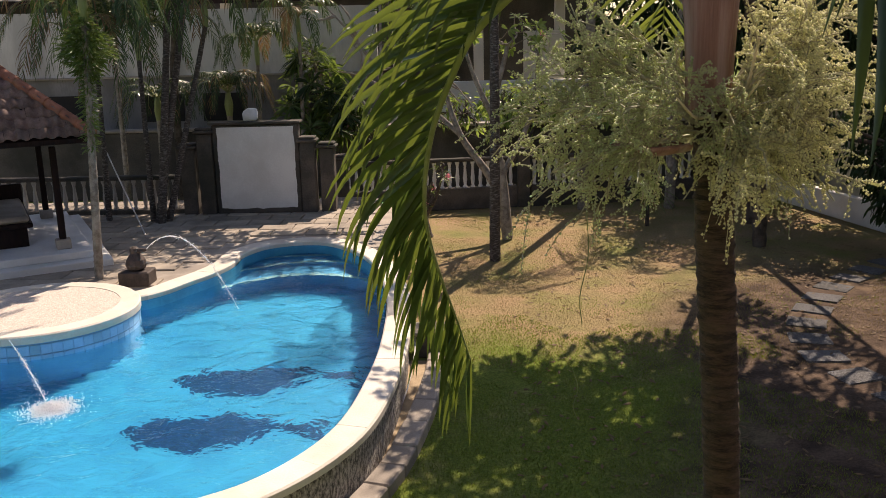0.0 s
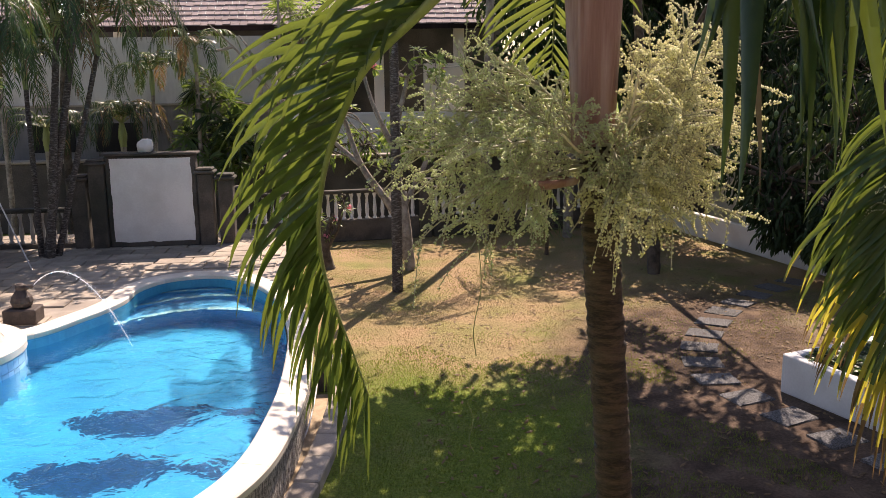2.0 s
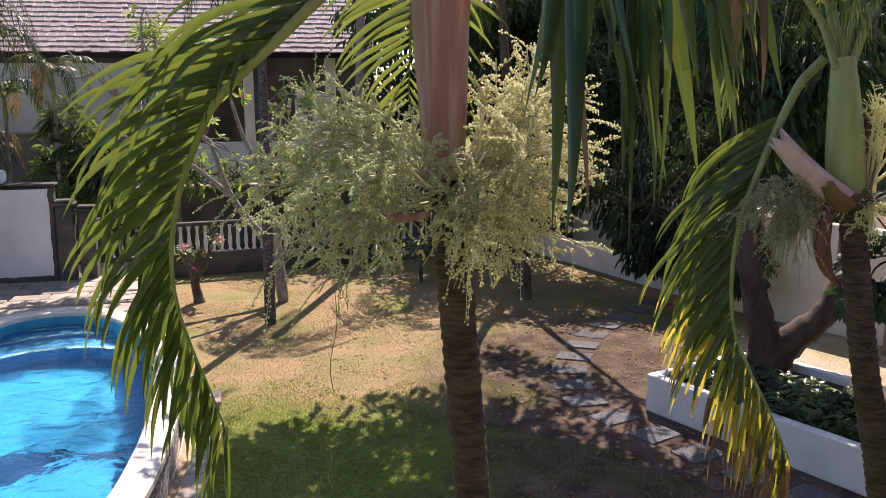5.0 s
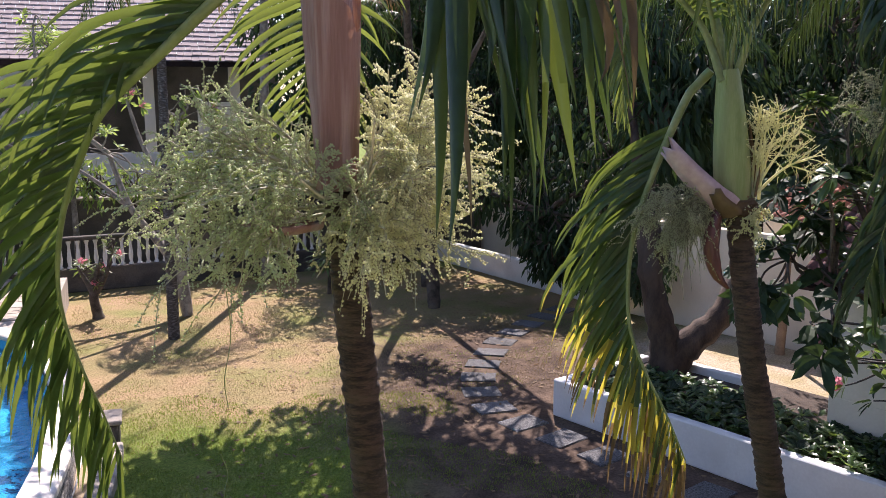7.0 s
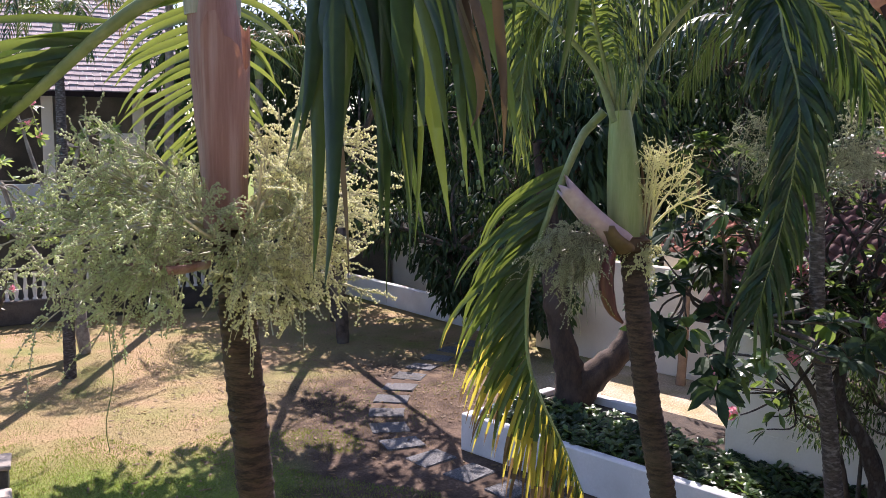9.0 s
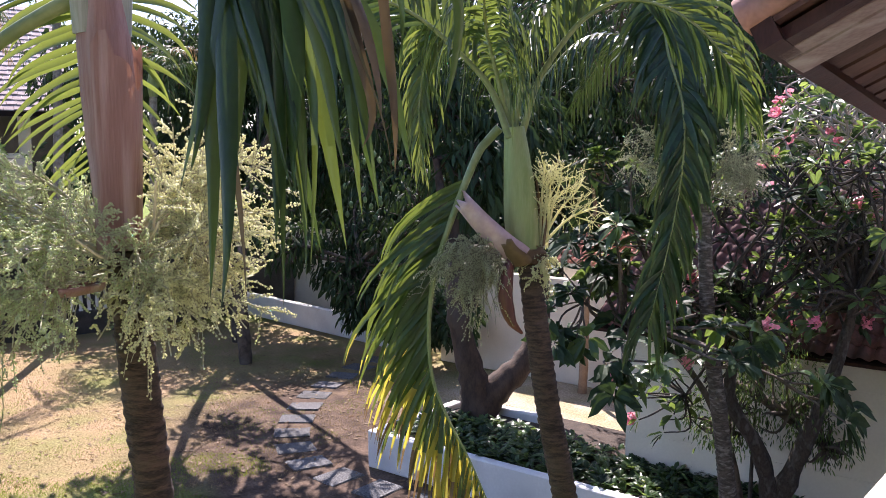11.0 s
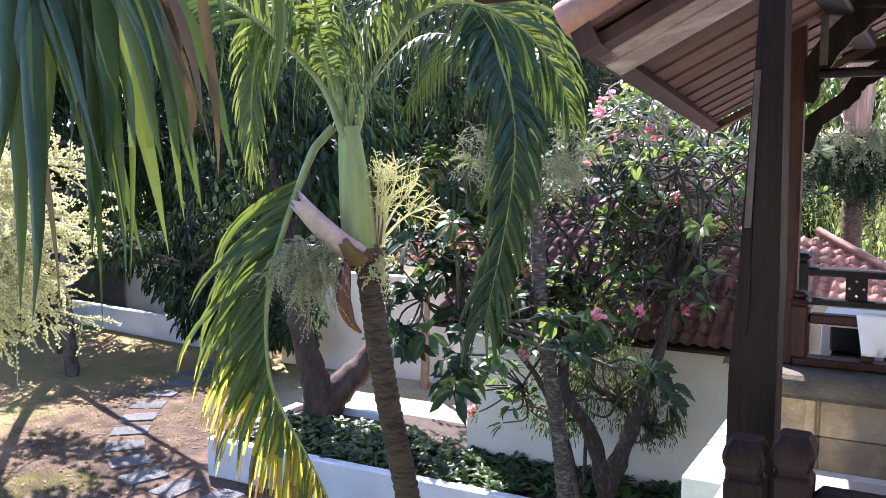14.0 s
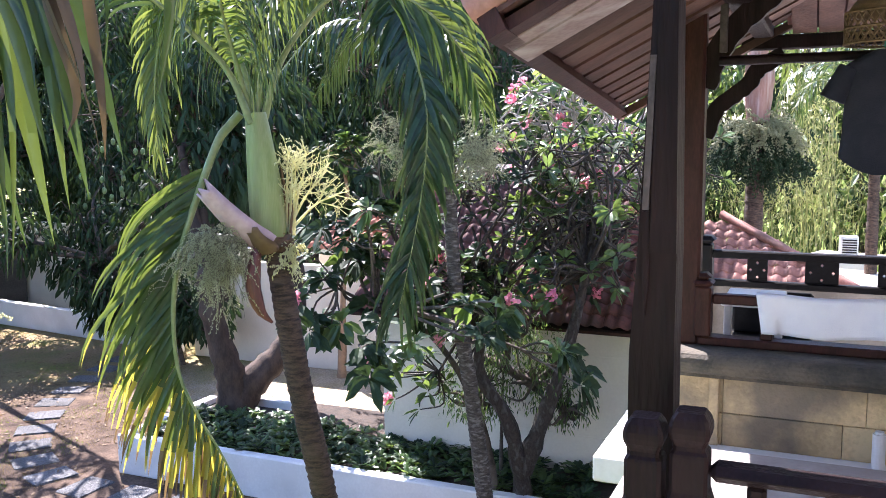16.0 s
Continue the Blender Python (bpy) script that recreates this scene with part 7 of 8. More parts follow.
# Flat dark plates on the wall; each opening's shade is painted, not cut.
for x in (-13.2, -10.2, -8.3, -5.4):
    part("opening", Mesh().box((x, 27.94, 2.2), (x + 1.3, 28.01, 3.05)), DARK_HOLE, villa, "dark plate painted as a shaded opening")
part("back_wall", Mesh().box((-22, 34.0, 0), (5.0, 34.3, 6.4)), OLD_WALL, villa, "shaded rear wall")
for x in (-8.5, -5.6, -2.6, 0.2, 3.0):
    part("column", Mesh().bevel_box((x, 31.6, 0), (x + 0.35, 31.95, 6.05), 0.02), CREAM_PAINT, villa)
part("low_wall", Mesh().bevel_box((-2.7, 30.5, 0), (6, 30.8, 3.1), 0.02), WHITE_PAINT, villa)
part("screen_wall", Mesh().bevel_box((1.9, 31.2, 3.1), (3.3, 31.4, 4.7), 0.02), CREAM_PAINT, villa)


def shingle_roof(x0, x1, y0, y1, z0, z1, name):
    """Courses of thin flat shingles up a slope."""
    ob = part(name, Mesh().box((x0, y0 - 0.1, z0 - 0.16), (x1, y0, z0)), OLD_WOOD, villa, "dark eave board")
    n = int(math.hypot(y1 - y0, z1 - z0) / 0.30)
    joined = Mesh()
    for r in range(n):
        a, b = r / n, (r + 1.25) / n
        x = x0 + (r % 2) * 0.12
        while x < x1:
            w = rng.uniform(0.2, 0.3)
            e = rng.normal(0, 0.012)
            ya, za, yb, zb = y0 + (y1 - y0) * a + e, z0 + (z1 - z0) * a + 0.05 + e, y0 + (y1 - y0) * b, z0 + (z1 - z0) * b
            joined.add([(x, ya, za - .03), (x + w, ya, za - .03), (x, ya, za), (x + w, ya, za), (x, yb, zb), (x + w, yb, zb)], [[0, 1, 3, 2], [2, 3, 5, 4]])
            x += w + 0.008
    tagged(part("shingle_mass", joined, SHINGLE, ob, "weathered pinkish shingles"), kind="stuff")


shingle_roof(-9.0, 4.6, 30.8, 36.5, 6.0, 10.0, "main_roof")
shingle_roof(-26, -10.5, 31.5, 36, 6.1, 9.2, "side_roof")

# ---- gazebo with a clay tile roof ----
G0, E1, E2 = np.array((-6.58, 15.75)), unit((-0.87, -0.5)), unit((-0.5, 0.87))
mg = pose(*G0, 0, 0, 0, math.degrees(math.atan2(E1[1], E1[0]))) @ Matrix.Diagonal((1, -1, 1, 1))
gaz = thing("gazebo", (*G0, DZ), "open timber gazebo with a clay tile hip roof on a white stepped base", "gazebo", kind="structure")
part("step", Mesh().bevel_box((0, 0, DZ), (5.4, 5.0, DZ + 0.14), 0.015, 0, mg), WHITE_PAINT, gaz)
part("base", Mesh().bevel_box((0.28, 0.28, DZ + 0.142), (5.4, 4.8, DZ + 0.28), 0.015, 0, mg), WHITE_PAINT, gaz)
for a, b in ((0.75, 0.75), (4.2, 0.75), (0.75, 4.2), (4.2, 4.2)):
    part("foot", Mesh().bevel_box((a - 0.13, b - 0.13, DZ + 0.282), (a + 0.13, b + 0.13, DZ + 0.46), 0.015, 0, mg), KERB, gaz)
    part("post", Mesh().bevel_box((a - 0.06, b - 0.06, DZ + 0.462), (a + 0.06, b + 0.06, 2.85), 0.012, 0, mg), OLD_WOOD, gaz)
part("bench", Mesh().bevel_box((1.2, 1.2, DZ + 0.65), (4.2, 3.8, DZ + 0.74), 0.015, 0, mg).bevel_box((1.2, 3.7, DZ + 0.742), (4.2, 3.8, DZ + 1.15), 0.015, 0, mg).box((1.3, 1.3, DZ + 0.282), (4.1, 3.7, DZ + 0.649), 0, mg), OLD_WOOD, gaz, "dark timber day bed")
part("cushion", Mesh().bevel_box((1.25, 1.25, DZ + 0.742), (4.1, 3.65, DZ + 0.86), 0.04, 0, mg), KERB, gaz, "grey cushion")
EZ, HW, AP = 3.04, 2.36, 5.05
gc = np.array((2.45, 2.45))
ec = [(gc[0] + a * HW, gc[1] + b * HW) for a, b in ((-1, -1), (1, -1), (1, 1), (-1, 1))]
part("eave", Mesh().bevel_box((gc[0] - HW, gc[1] - HW, EZ - 0.1), (gc[0] + HW, gc[1] - HW + 0.06, EZ), 0.01, 0, mg).bevel_box((gc[0] - HW, gc[1] - HW, EZ - 0.1), (gc[0] - HW + 0.06, gc[1] + HW, EZ), 0.01, 0, mg), OLD_WOOD, gaz)
shell = Mesh()
for (a, b), (c, d_) in zip(ec, ec[1:] + ec[:1]):
    shell.add([(mg @ Vector(p))[:] for p in ((a, b, EZ), (c, d_, EZ), (gc[0], gc[1], AP))], [[0, 1, 2]])
part("roof_lining", shell, OLD_WOOD, gaz)
slope = math.hypot(HW, AP - EZ)
for n_face in range(4):
    o = np.array(ec[n_face])
    e = np.array(ec[(n_face + 1) % 4]) - o
    ed = e / np.hypot(*e)
    p0, p1, ap = [np.array(mg @ Vector(q)) for q in ((*o, EZ), (*(o + e), EZ), (gc[0], gc[1], AP))]
    if p0[0] + p1[0] > p0[0] * 0 - 40 and n_face in (0, 3):
        x_ = unit(p1 - p0)
        y_ = unit(ap - (p0 + p1) / 2)
        z_ = np.cross(x_, y_)
        if z_[2] < 0:
            p0, p1 = p1, p0
            x_ = -x_
            z_ = np.cross(x_, y_)
        mm = Matrix(((x_[0], y_[0], z_[0], p0[0]), (x_[1], y_[1], z_[1], p0[1]), (x_[2], y_[2], z_[2], p0[2]), (0, 0, 0, 1)))
        L_ = float(np.hypot(*e))
        tiled(gaz, mm, L_, slope, TILE_GAZEBO, lambda x, y: (x < 2.6 or x > L_ - 2.6), cut=lambda x, y: abs(x - L_ / 2) < (1 - y / slope) * L_ / 2)
hips = Mesh()
for a, b in ec:
    p, q = np.array(mg @ Vector((a, b, EZ + 0.05))), np.array(mg @ Vector((gc[0], gc[1], AP + 0.06)))
    ridge(hips, p, q, 0.10)
part("hip_tile_row", hips, TILE_RED, gaz, "row of orange hip tiles", smooth=True)

# ---- fountain figure and water jets ----
FX, FY = -5.66, 14.45
statue = Mesh().lathe([(0.09, 0), (0.15, 0.03), (0.175, 0.10), (0.155, 0.18), (0.105, 0.25), (0.075, 0.29), (0.085, 0.33), (0.075, 0.37), (0.035, 0.40)], (FX, FY, DZ + 0.25), 14)
statue.tube([(FX + 0.04, FY, DZ + 0.57), (FX + 0.13, FY - 0.02, DZ + 0.59), (FX + 0.21, FY - 0.03, DZ + 0.60)], [0.05, 0.04, 0.022], 8)
statue.bevel_box((FX - 0.26, FY - 0.2, DZ), (FX + 0.26, FY + 0.2, DZ + 0.249), 0.02)
solo("fountain_statue", statue, STATUE, (FX, FY, DZ), "dark carved stone animal figure spouting water on a plinth", "statue", smooth=False)


def jet(a, b, rise, name, label):
    """A thin arc of falling water that breaks into drops."""
    a, b = np.array(a, float), np.array(b, float)
    s = np.linspace(0, 1, 34)
    line = a + (b - a) * s[:, None]
    line[:, 2] += 4 * rise * s * (1 - s)
    me = Mesh().tube(line, 0.003 + 0.006 * rng.random(34) ** 2, 6)
    k = 420
    t = rng.random(k) ** 0.7
    c = np.stack([np.interp(t, s, line[:, q]) for q in range(3)], 1) + rng.normal(0, 0.012, (k, 3)) * (0.4 + t[:, None] * 2)
    balls(me, c, rng.uniform(0.003, 0.008, k))
    return solo(name, me, SPRAY, a, label, "water jet", "water jets", "structure", smooth=True)


jet((FX + 0.21, FY - 0.03, DZ + 0.61), (-3.75, 13.6, ZW), 0.62, "water_jet", "arc of clear water from the statue")
jet((-6.25, 11.25, 0.80), (-5.05, 9.75, ZW), 0.06, "water_jet", "thin stream falling from the platform rim")
foam = Mesh()
k_f = 3400
rr = np.abs(rng.normal(0, 0.13, k_f))
aa = rng.uniform(0, 2 * np.pi, k_f)
balls(foam, np.c_[-5.0 + rr * np.cos(aa) * 1.3, 9.7 + rr * np.sin(aa) * 1.3, ZW + np.abs(rng.normal(0, 0.028, k_f)) * np.exp(-rr * 5)], rng.uniform(0.004, 0.010, k_f) + 0.012 * np.exp(-rr * 9))
solo("splash", foam, SPRAY, (-5, 9.7, ZW), "white splash where the stream meets the pool", "splash", kind="structure", smooth=True)
solo("skimmer_pole", Mesh().tube([(-6.9, 18.3, DZ), (-8.5, 20.5, 2.35)], 0.016, 8), PLASTIC, (-6.9, 18.3, DZ), "white pool skimmer pole leaning on the fence", "pole", smooth=True)
bm = bmesh.new()
bmesh.ops.create_icosphere(bm, subdivisions=3, radius=1.0)
for v in bm.verts:
    k_ = 1 + 0.28 * noise.noise(v.co * 1.4) + 0.10 * noise.noise(v.co * 4.0)
    v.co = Vector((max(-0.8, min(0.8, v.co.x * k_)) * 0.21, v.co.y * k_ * 0.12, max(-0.75, v.co.z * k_ + 0.25 * v.co.x) * 0.17))
solo("garden_sculpture", Mesh().bm(bm, 0, pose(-5.03, 20.6, 2.95)), WHITE_PAINT, (-5.03, 20.6, 2.82), "rough white stone lying on the wall panel", "stone", smooth=True)

# ---- palms and shrubs along the back ----
def small_palm(name, base, top, r, crown, length, k, label, leaf=None, bark=None, lens=0.5, bend=0.0):
    ob = thing(name, base, label, "palm tree", "slender palms")
    b, t = np.array(base, float), np.array(top, float)
    trunk(ob, [b, b + (t - b) * 0.5 + (bend, 0, 0), t], [r * 1.15, r, r * 0.8], bark or PALE_BARK, 0.09, 10)
    trunk(ob, [t - (0, 0, 0.05), t + (0, 0, 0.3), t + (0, 0, 0.6)], [r * 0.9, r * 1.25, r * 0.7], GREEN_SHAFT, 0, 10, "crownshaft")
    c = t + (0, 0, 0.6)
    for i in range(k):
        a = 2 * math.pi * i / k + rng.uniform(-0.3, 0.3)
        up = rng.uniform(0.15, 0.75)
        o = np.array((math.cos(a), math.sin(a), 0))
        frond(ob, [c, c + o * length * 0.3 + (0, 0, up * length * 0.5), c + o * length * 0.7 + (0, 0, up * length * 0.45), c + o * length * 0.95 + (0, 0, (up - 1.05) * length * 0.6)], lens, 0.035, 34, 0.4, 0.6, 0.9, 0.014, leaf or FROND_DARK, dry=0.85 if rng.random() < 0.16 else 0.05)
    return ob


for b, t, r in (((-6.95, 19.5, DZ), (-6.5, 19.9, 5.4), 0.085), ((-7.05, 19.6, DZ), (-6.1, 20.1, 5.9), 0.08), ((-7.2, 19.7, DZ), (-7.35, 20.2, 4.3), 0.06), ((-6.85, 19.7, DZ), (-5.9, 20.6, 5.0), 0.065), ((-8.3, 19.9, DZ), (-8.4, 20.4, 4.2), 0.06)):
    small_palm("slender_palm", b, t, r, 1, 2.3, 12, "slender palm with a speckled grey trunk by the shaded fence", lens=0.65, bark=SPECKLED_BARK)
small_palm("slender_palm", (-4.6, 24.6, 0), (-4.55, 24.7, 4.6), 0.06, 1, 1.4, 7, "slender palm behind the wall panel", lens=0.45)
small_palm("slender_palm", (-5.9, 25.0, 0), (-5.8, 25.0, 4.0), 0.06, 1, 1.3, 8, "slender palm behind the wall panel", lens=0.5)
small_palm("slender_palm", (-9.6, 24.5, 0), (-9.6, 24.6, 4.6), 0.07, 1, 1.5, 8, "slender palm by the villa", lens=0.5)
small_palm("areca_palm", (0.5, 18.25, 0), (0.55, 18.4, 6.2), 0.10, 1, 1.6, 9, "slim grey-trunked palm on the lawn", lens=0.5, bark=SPECKLED_BARK)
small_palm("tall_palm", (3.0, 23.6, 0), (3.3, 24.0, 8.2), 0.12, 1, 1.7, 11, "tall palm beside the baluster fence", lens=0.6)
small_palm("tall_palm", (5.3, 23.6, 0), (5.5, 23.8, 6.2), 0.12, 1, 1.9, 11, "tall palm beside the baluster fence", lens=0.6)
# palm trunk with ferny growth at the pool's edge
fern = small_palm("ferny_palm", (-6.45, 14.75, DZ), (-6.30, 15.0, 5.0), 0.066, 1, 1.5, 9, "pale palm trunk wrapped with ferns above the pool", lens=0.45)
fl = Mesh()
n_f = 2600
zz = np.where(rng.random(n_f) < 0.3, rng.uniform(2.9, 5.2, n_f), rng.normal(4.55, 0.22, n_f))
ctr = np.c_[np.interp(zz, [DZ, 5.0], [-6.45, -6.30]), np.interp(zz, [DZ, 5.0], [14.75, 15.0]), zz]
w_f = unit(np.c_[rng.normal(size=(n_f, 2)), rng.uniform(-0.4, 0.6, n_f)])
fern_r = np.clip(0.45 - np.abs(zz - 4.55) * 0.8, 0.07, 0.45) * rng.random(n_f) ** 0.7
leaves(fl, ctr + w_f * fern_r[:, None], w_f, scatter(n_f), rng.uniform(0.06, 0.20, n_f), 0.022, 0, 0.3)
part("fern_mass", fl, LEAF_MID, fern, "green ferns on the trunk")

tree("dracaena", (-4.2, 25.3, 0), [[(-4.2, 25.3, 0), (-4.2, 25.3, 2.0), (-4.25, 25.3, 3.8)], [(-4.2, 25.3, 1.5), (-3.6, 25.3, 2.8)], [(-4.2, 25.3, 1.2), (-4.7, 25.2, 2.4)]], [(-4.3, 25.2, 4.15, 0.6), (-4.2, 25.2, 3.5, 0.75), (-3.6, 25.2, 2.9, 0.75), (-4.7, 25.2, 2.7, 0.7), (-3.9, 25.1, 2.2, 0.9), (-3.4, 25.1, 2.2, 0.6)], LEAF_MID, 0.58, 0.085, 1500, PALE_BARK, "dark spiky dracaena shrub with arching leaves", "shrub", r0=0.06, droop=0.35, second=LEAF_DARK, rosette=1.0)
small_palm("cycad_palm", (-6.8, 25.4, 0), (-6.8, 25.4, 2.6), 0.10, 1, 1.5, 13, "dark feathery palm behind the wall panel", lens=0.45, leaf=FROND_SHADE)
small_palm("cycad_palm", (-8.9, 25.6, 0), (-8.9, 25.6, 2.5), 0.10, 1, 1.4, 11, "dark feathery palm behind the wall panel", lens=0.45, leaf=FROND_SHADE)
tree("dragon_tree", (-1.7, 25.6, 0), [[(-1.7, 25.6, 0), (-1.75, 25.6, 3.0), (-1.8, 25.6, 5.2)]], [(-1.8, 25.6, 5.6, 0.8), (-1.2, 25.6, 5.9, 0.7), (-2.2, 25.8, 6.2, 0.7), (-1.7, 25.5, 4.6, 0.55)], LEAF_BRIGHT, 0.5, 0.05, 900, PALE_BARK, "tall spiky-leaved tree before the villa", r0=0.09, droop=0.4, second=LEAF_MID, rosette=1.0)
# bare-limbed frangipani on the lawn
tree("frangipani_tree", (0.85, 20.2, 0), [[(0.85, 20.2, 0), (0.6, 20.4, 1.2), (-0.2, 20.6, 2.4), (-0.6, 20.7, 3.6)], [(0.85, 20.2, 0.05), (0.75, 20.3, 1.4), (0.55, 20.4, 2.8), (0.9, 20.6, 4.4)], [(0.75, 20.3, 1.5), (1.4, 20.5, 2.8), (1.6, 20.8, 4.2)], [(-0.2, 20.6, 2.4), (-0.9, 20.9, 3.0), (-1.6, 21.0, 3.5)], [(-0.6, 20.7, 3.6), (-1.4, 20.9, 4.3)], [(0.55, 20.4, 2.8), (0.1, 20.4, 3.8), (-0.2, 20.5, 4.9)]],
     [(-0.8, 20.7, 3.9, 0.6), (-1.7, 21.0, 4.2, 0.6), (1.0, 20.7, 4.7, 0.7), (1.7, 20.8, 4.4, 0.6), (-0.2, 20.5, 5.0, 0.6), (0.3, 20.5, 2.6, 0.5)], LEAF_BRIGHT, 0.24, 0.07, 520, PALE_BARK, "bare-limbed frangipani with sparse leaves on the lawn", r0=0.13, flowers=0.12, droop=0.2, rosette=1.0)
tree("orchid_stump", (-1.02, 20.6, 0), [[(-1.02, 20.6, 0), (-1.1, 20.6, 0.6), (-0.95, 20.6, 1.2)], [(-1.08, 20.6, 0.5), (-0.8, 20.6, 1.0), (-0.6, 20.6, 1.7)], [(-1.1, 20.6, 0.6), (-1.4, 20.6, 1.2)]], [(-1.1, 20.6, 1.1, 0.35), (-0.7, 20.6, 1.5, 0.3), (-0.9, 20.5, 0.9, 0.3)], LEAF_MID, 0.22, 0.03, 160, DARK_BARK, "old stump hung with orchids and small pink flowers", "shrub", r0=0.13, flowers=0.25, droop=0.3, rosette=1.0)
tree("croton_shrub", (1.2, 25.3, 0), [[(1.2, 25.3, 0), (1.2, 25.3, 1.4)]], clump_row((-1.8, 25.6, 2.6), (4.5, 25.8, 2.6), 7, 0.7), LEAF_BRIGHT, 0.22, 0.07, 2600, DARK_BARK, "leafy shrubs between fence and garden wall", "shrub", r0=0.05, droop=0.4, second=LEAF_MID)
tree("cordyline", (4.29, 21.4, 0), [[(4.29, 21.4, 0), (4.3, 21.4, 0.7)]], [(4.3, 21.4, 1.0, 0.45)], LEAF_MID, 0.55, 0.05, 90, DARK_BARK, "small spiky cordyline on the lawn", "shrub", r0=0.06, droop=0.5, rosette=1.0)
# High clumps stay out of view, placed to cast the lawn's dappled shade.
tree("shade_tree", (6.9, 21.5, 0), [[(6.9, 21.5, 0), (6.8, 21.4, 2.5), (6.2, 20.6, 5.5), (5.6, 19.0, 8.2)], [(6.8, 21.4, 2.6), (7.6, 20.5, 5.5), (8.4, 18.5, 8.0)]],
     [(4.6, 18.6, 10.0, 2.0), (6.2, 18.0, 10.2, 2.1), (5.2, 16.6, 10.0, 1.7), (7.8, 17.4, 10.0, 1.2), (3.2, 18.0, 10.4, 1.3), (8.8, 15.6, 9.9, 0.9), (6.8, 15.2, 10.0, 1.3), (4.2, 15.6, 10.0, 1.1), (9.6, 18.6, 10.0, 0.8), (8.2, 20.4, 10.0, 0.8), (7.4, 13.8, 10.0, 1.0)] + clump_row((3.3, 19.3, 10.0), (4.0, 14.6, 10.0), 5, 1.15) + clump_row((6.4, 18.0, 10.0), (8.8, 15.0, 10.0), 5, 1.15) + clump_row((5.4, 17.0, 10.4), (7.6, 14.0, 10.4), 4, 1.0) + clump_row((7.0, 22.5, 9.8), (8.6, 21.4, 9.8), 3, 0.55) + clump_row((7.6, 25.4, 9.8), (9.0, 24.6, 9.8), 2, 0.5) + clump_row((5.6, 20.6, 10.2), (7.5, 14.2, 10.0), 5, 1.3) + clump_row((4.6, 28.6, 4.5), (9.0, 27.5, 5.0), 5, 1.6) + clump_row((4.4, 29.5, 7.2), (10.0, 27.5, 7.6), 6, 1.8),
     LEAF_DARK, 0.30, 0.12, 33000, DARK_BARK, "tall spreading shade tree, its unseen high dark clumps placed to shade the lawn", r0=0.2, droop=0.5)
# Out of view above; added so its crown shades the gazebo and deck.
tree("tall_tree", (-8.5, 26.0, 0), [[(-8.5, 26.0, 0), (-8.4, 25.8, 4.0), (-7.5, 25.2, 8.0)]], [(-9.5, 24.4, 8.6, 1.5), (-7.6, 24.6, 9.0, 1.6), (-6.0, 25.0, 9.0, 1.4), (-11.2, 24.6, 8.8, 1.5), (-8.6, 22.6, 9.4, 1.2), (-7.5, 20.5, 9.6, 1.4), (-6.0, 22.3, 9.4, 1.3), (-9.2, 20.6, 9.6, 1.5), (-5.0, 21.4, 9.6, 1.1), (-10.5, 22.0, 9.4, 1.5), (-8.2, 18.6, 9.8, 1.2), (-5.0, 20.6, 10.2, 1.1), (-4.6, 22.0, 10.2, 1.1), (-4.6, 25.4, 9.5, 1.3), (-6.2, 26.4, 9.5, 1.3), (-2.0, 23.8, 9.6, 1.2), (-0.8, 24.2, 9.6, 1.0), (-3.2, 24.6, 9.4, 1.2)], LEAF_DARK, 0.30, 0.12, 19000, DARK_BARK, "unseen leafy tree by the villa, added to shade gazebo and deck", r0=0.16, droop=0.5)

# ---- small things round the pool and the far wall ----
hose_line = smooth_line([(-0.86, 12.6, 0.30), (-0.84, 12.2, 0.22), (-0.85, 11.7, 0.16), (-0.88, 11.1, 0.10), (-0.93, 10.7, 0.05), (-0.99, 10.4, 0.03)], 6)
solo("garden_hose", Mesh().tube(hose_line, 0.011, 7), PLASTIC, (-0.9, 11, 0), "thin white hose lying along the pool wall", "hose", smooth=True)
solo("pool_nozzle", Mesh().lathe([(0.05, -0.01), (0.05, 0.01), (0.035, 0.03), (0.018, 0.03), (0.018, 0.0)], (0, 0, 0), 14), PLASTIC, (-5.21, 13.75, 0.60), "small white inlet nozzle in the pool wall", "nozzle").rotation_euler = (radians(70), 0, radians(20))
tree("bare_tree", (-2.45, 25.00, 0), [[(-2.45, 25.00, 0), (-2.50, 25.10, 2.8), (-2.40, 25.10, 4.0), (-2.35, 25.10, 6.6)], [(-2.45, 25.10, 3.7), (-3.00, 24.90, 4.5), (-3.55, 24.70, 5.2), (-4.15, 24.60, 5.8)], [(-3.00, 24.90, 4.5), (-3.15, 24.90, 5.1), (-3.40, 24.80, 5.5)], [(-2.45, 25.10, 3.3), (-2.95, 24.90, 3.6), (-3.55, 24.70, 3.75)], [(-2.95, 24.90, 3.6), (-2.90, 24.90, 4.2), (-3.10, 24.90, 4.4)], [(-3.55, 24.70, 5.2), (-4.05, 24.70, 5.1), (-4.45, 24.60, 5.2)]],
     [(-3.15, 24.80, 4.9, 0.22), (-2.35, 25.10, 6.6, 0.5)], LEAF_BRIGHT, 0.2, 0.08, 60, GREY_TWIG, "leafless branching tree before the villa wall", "tree", r0=0.085, droop=0.2, rosette=0.5)


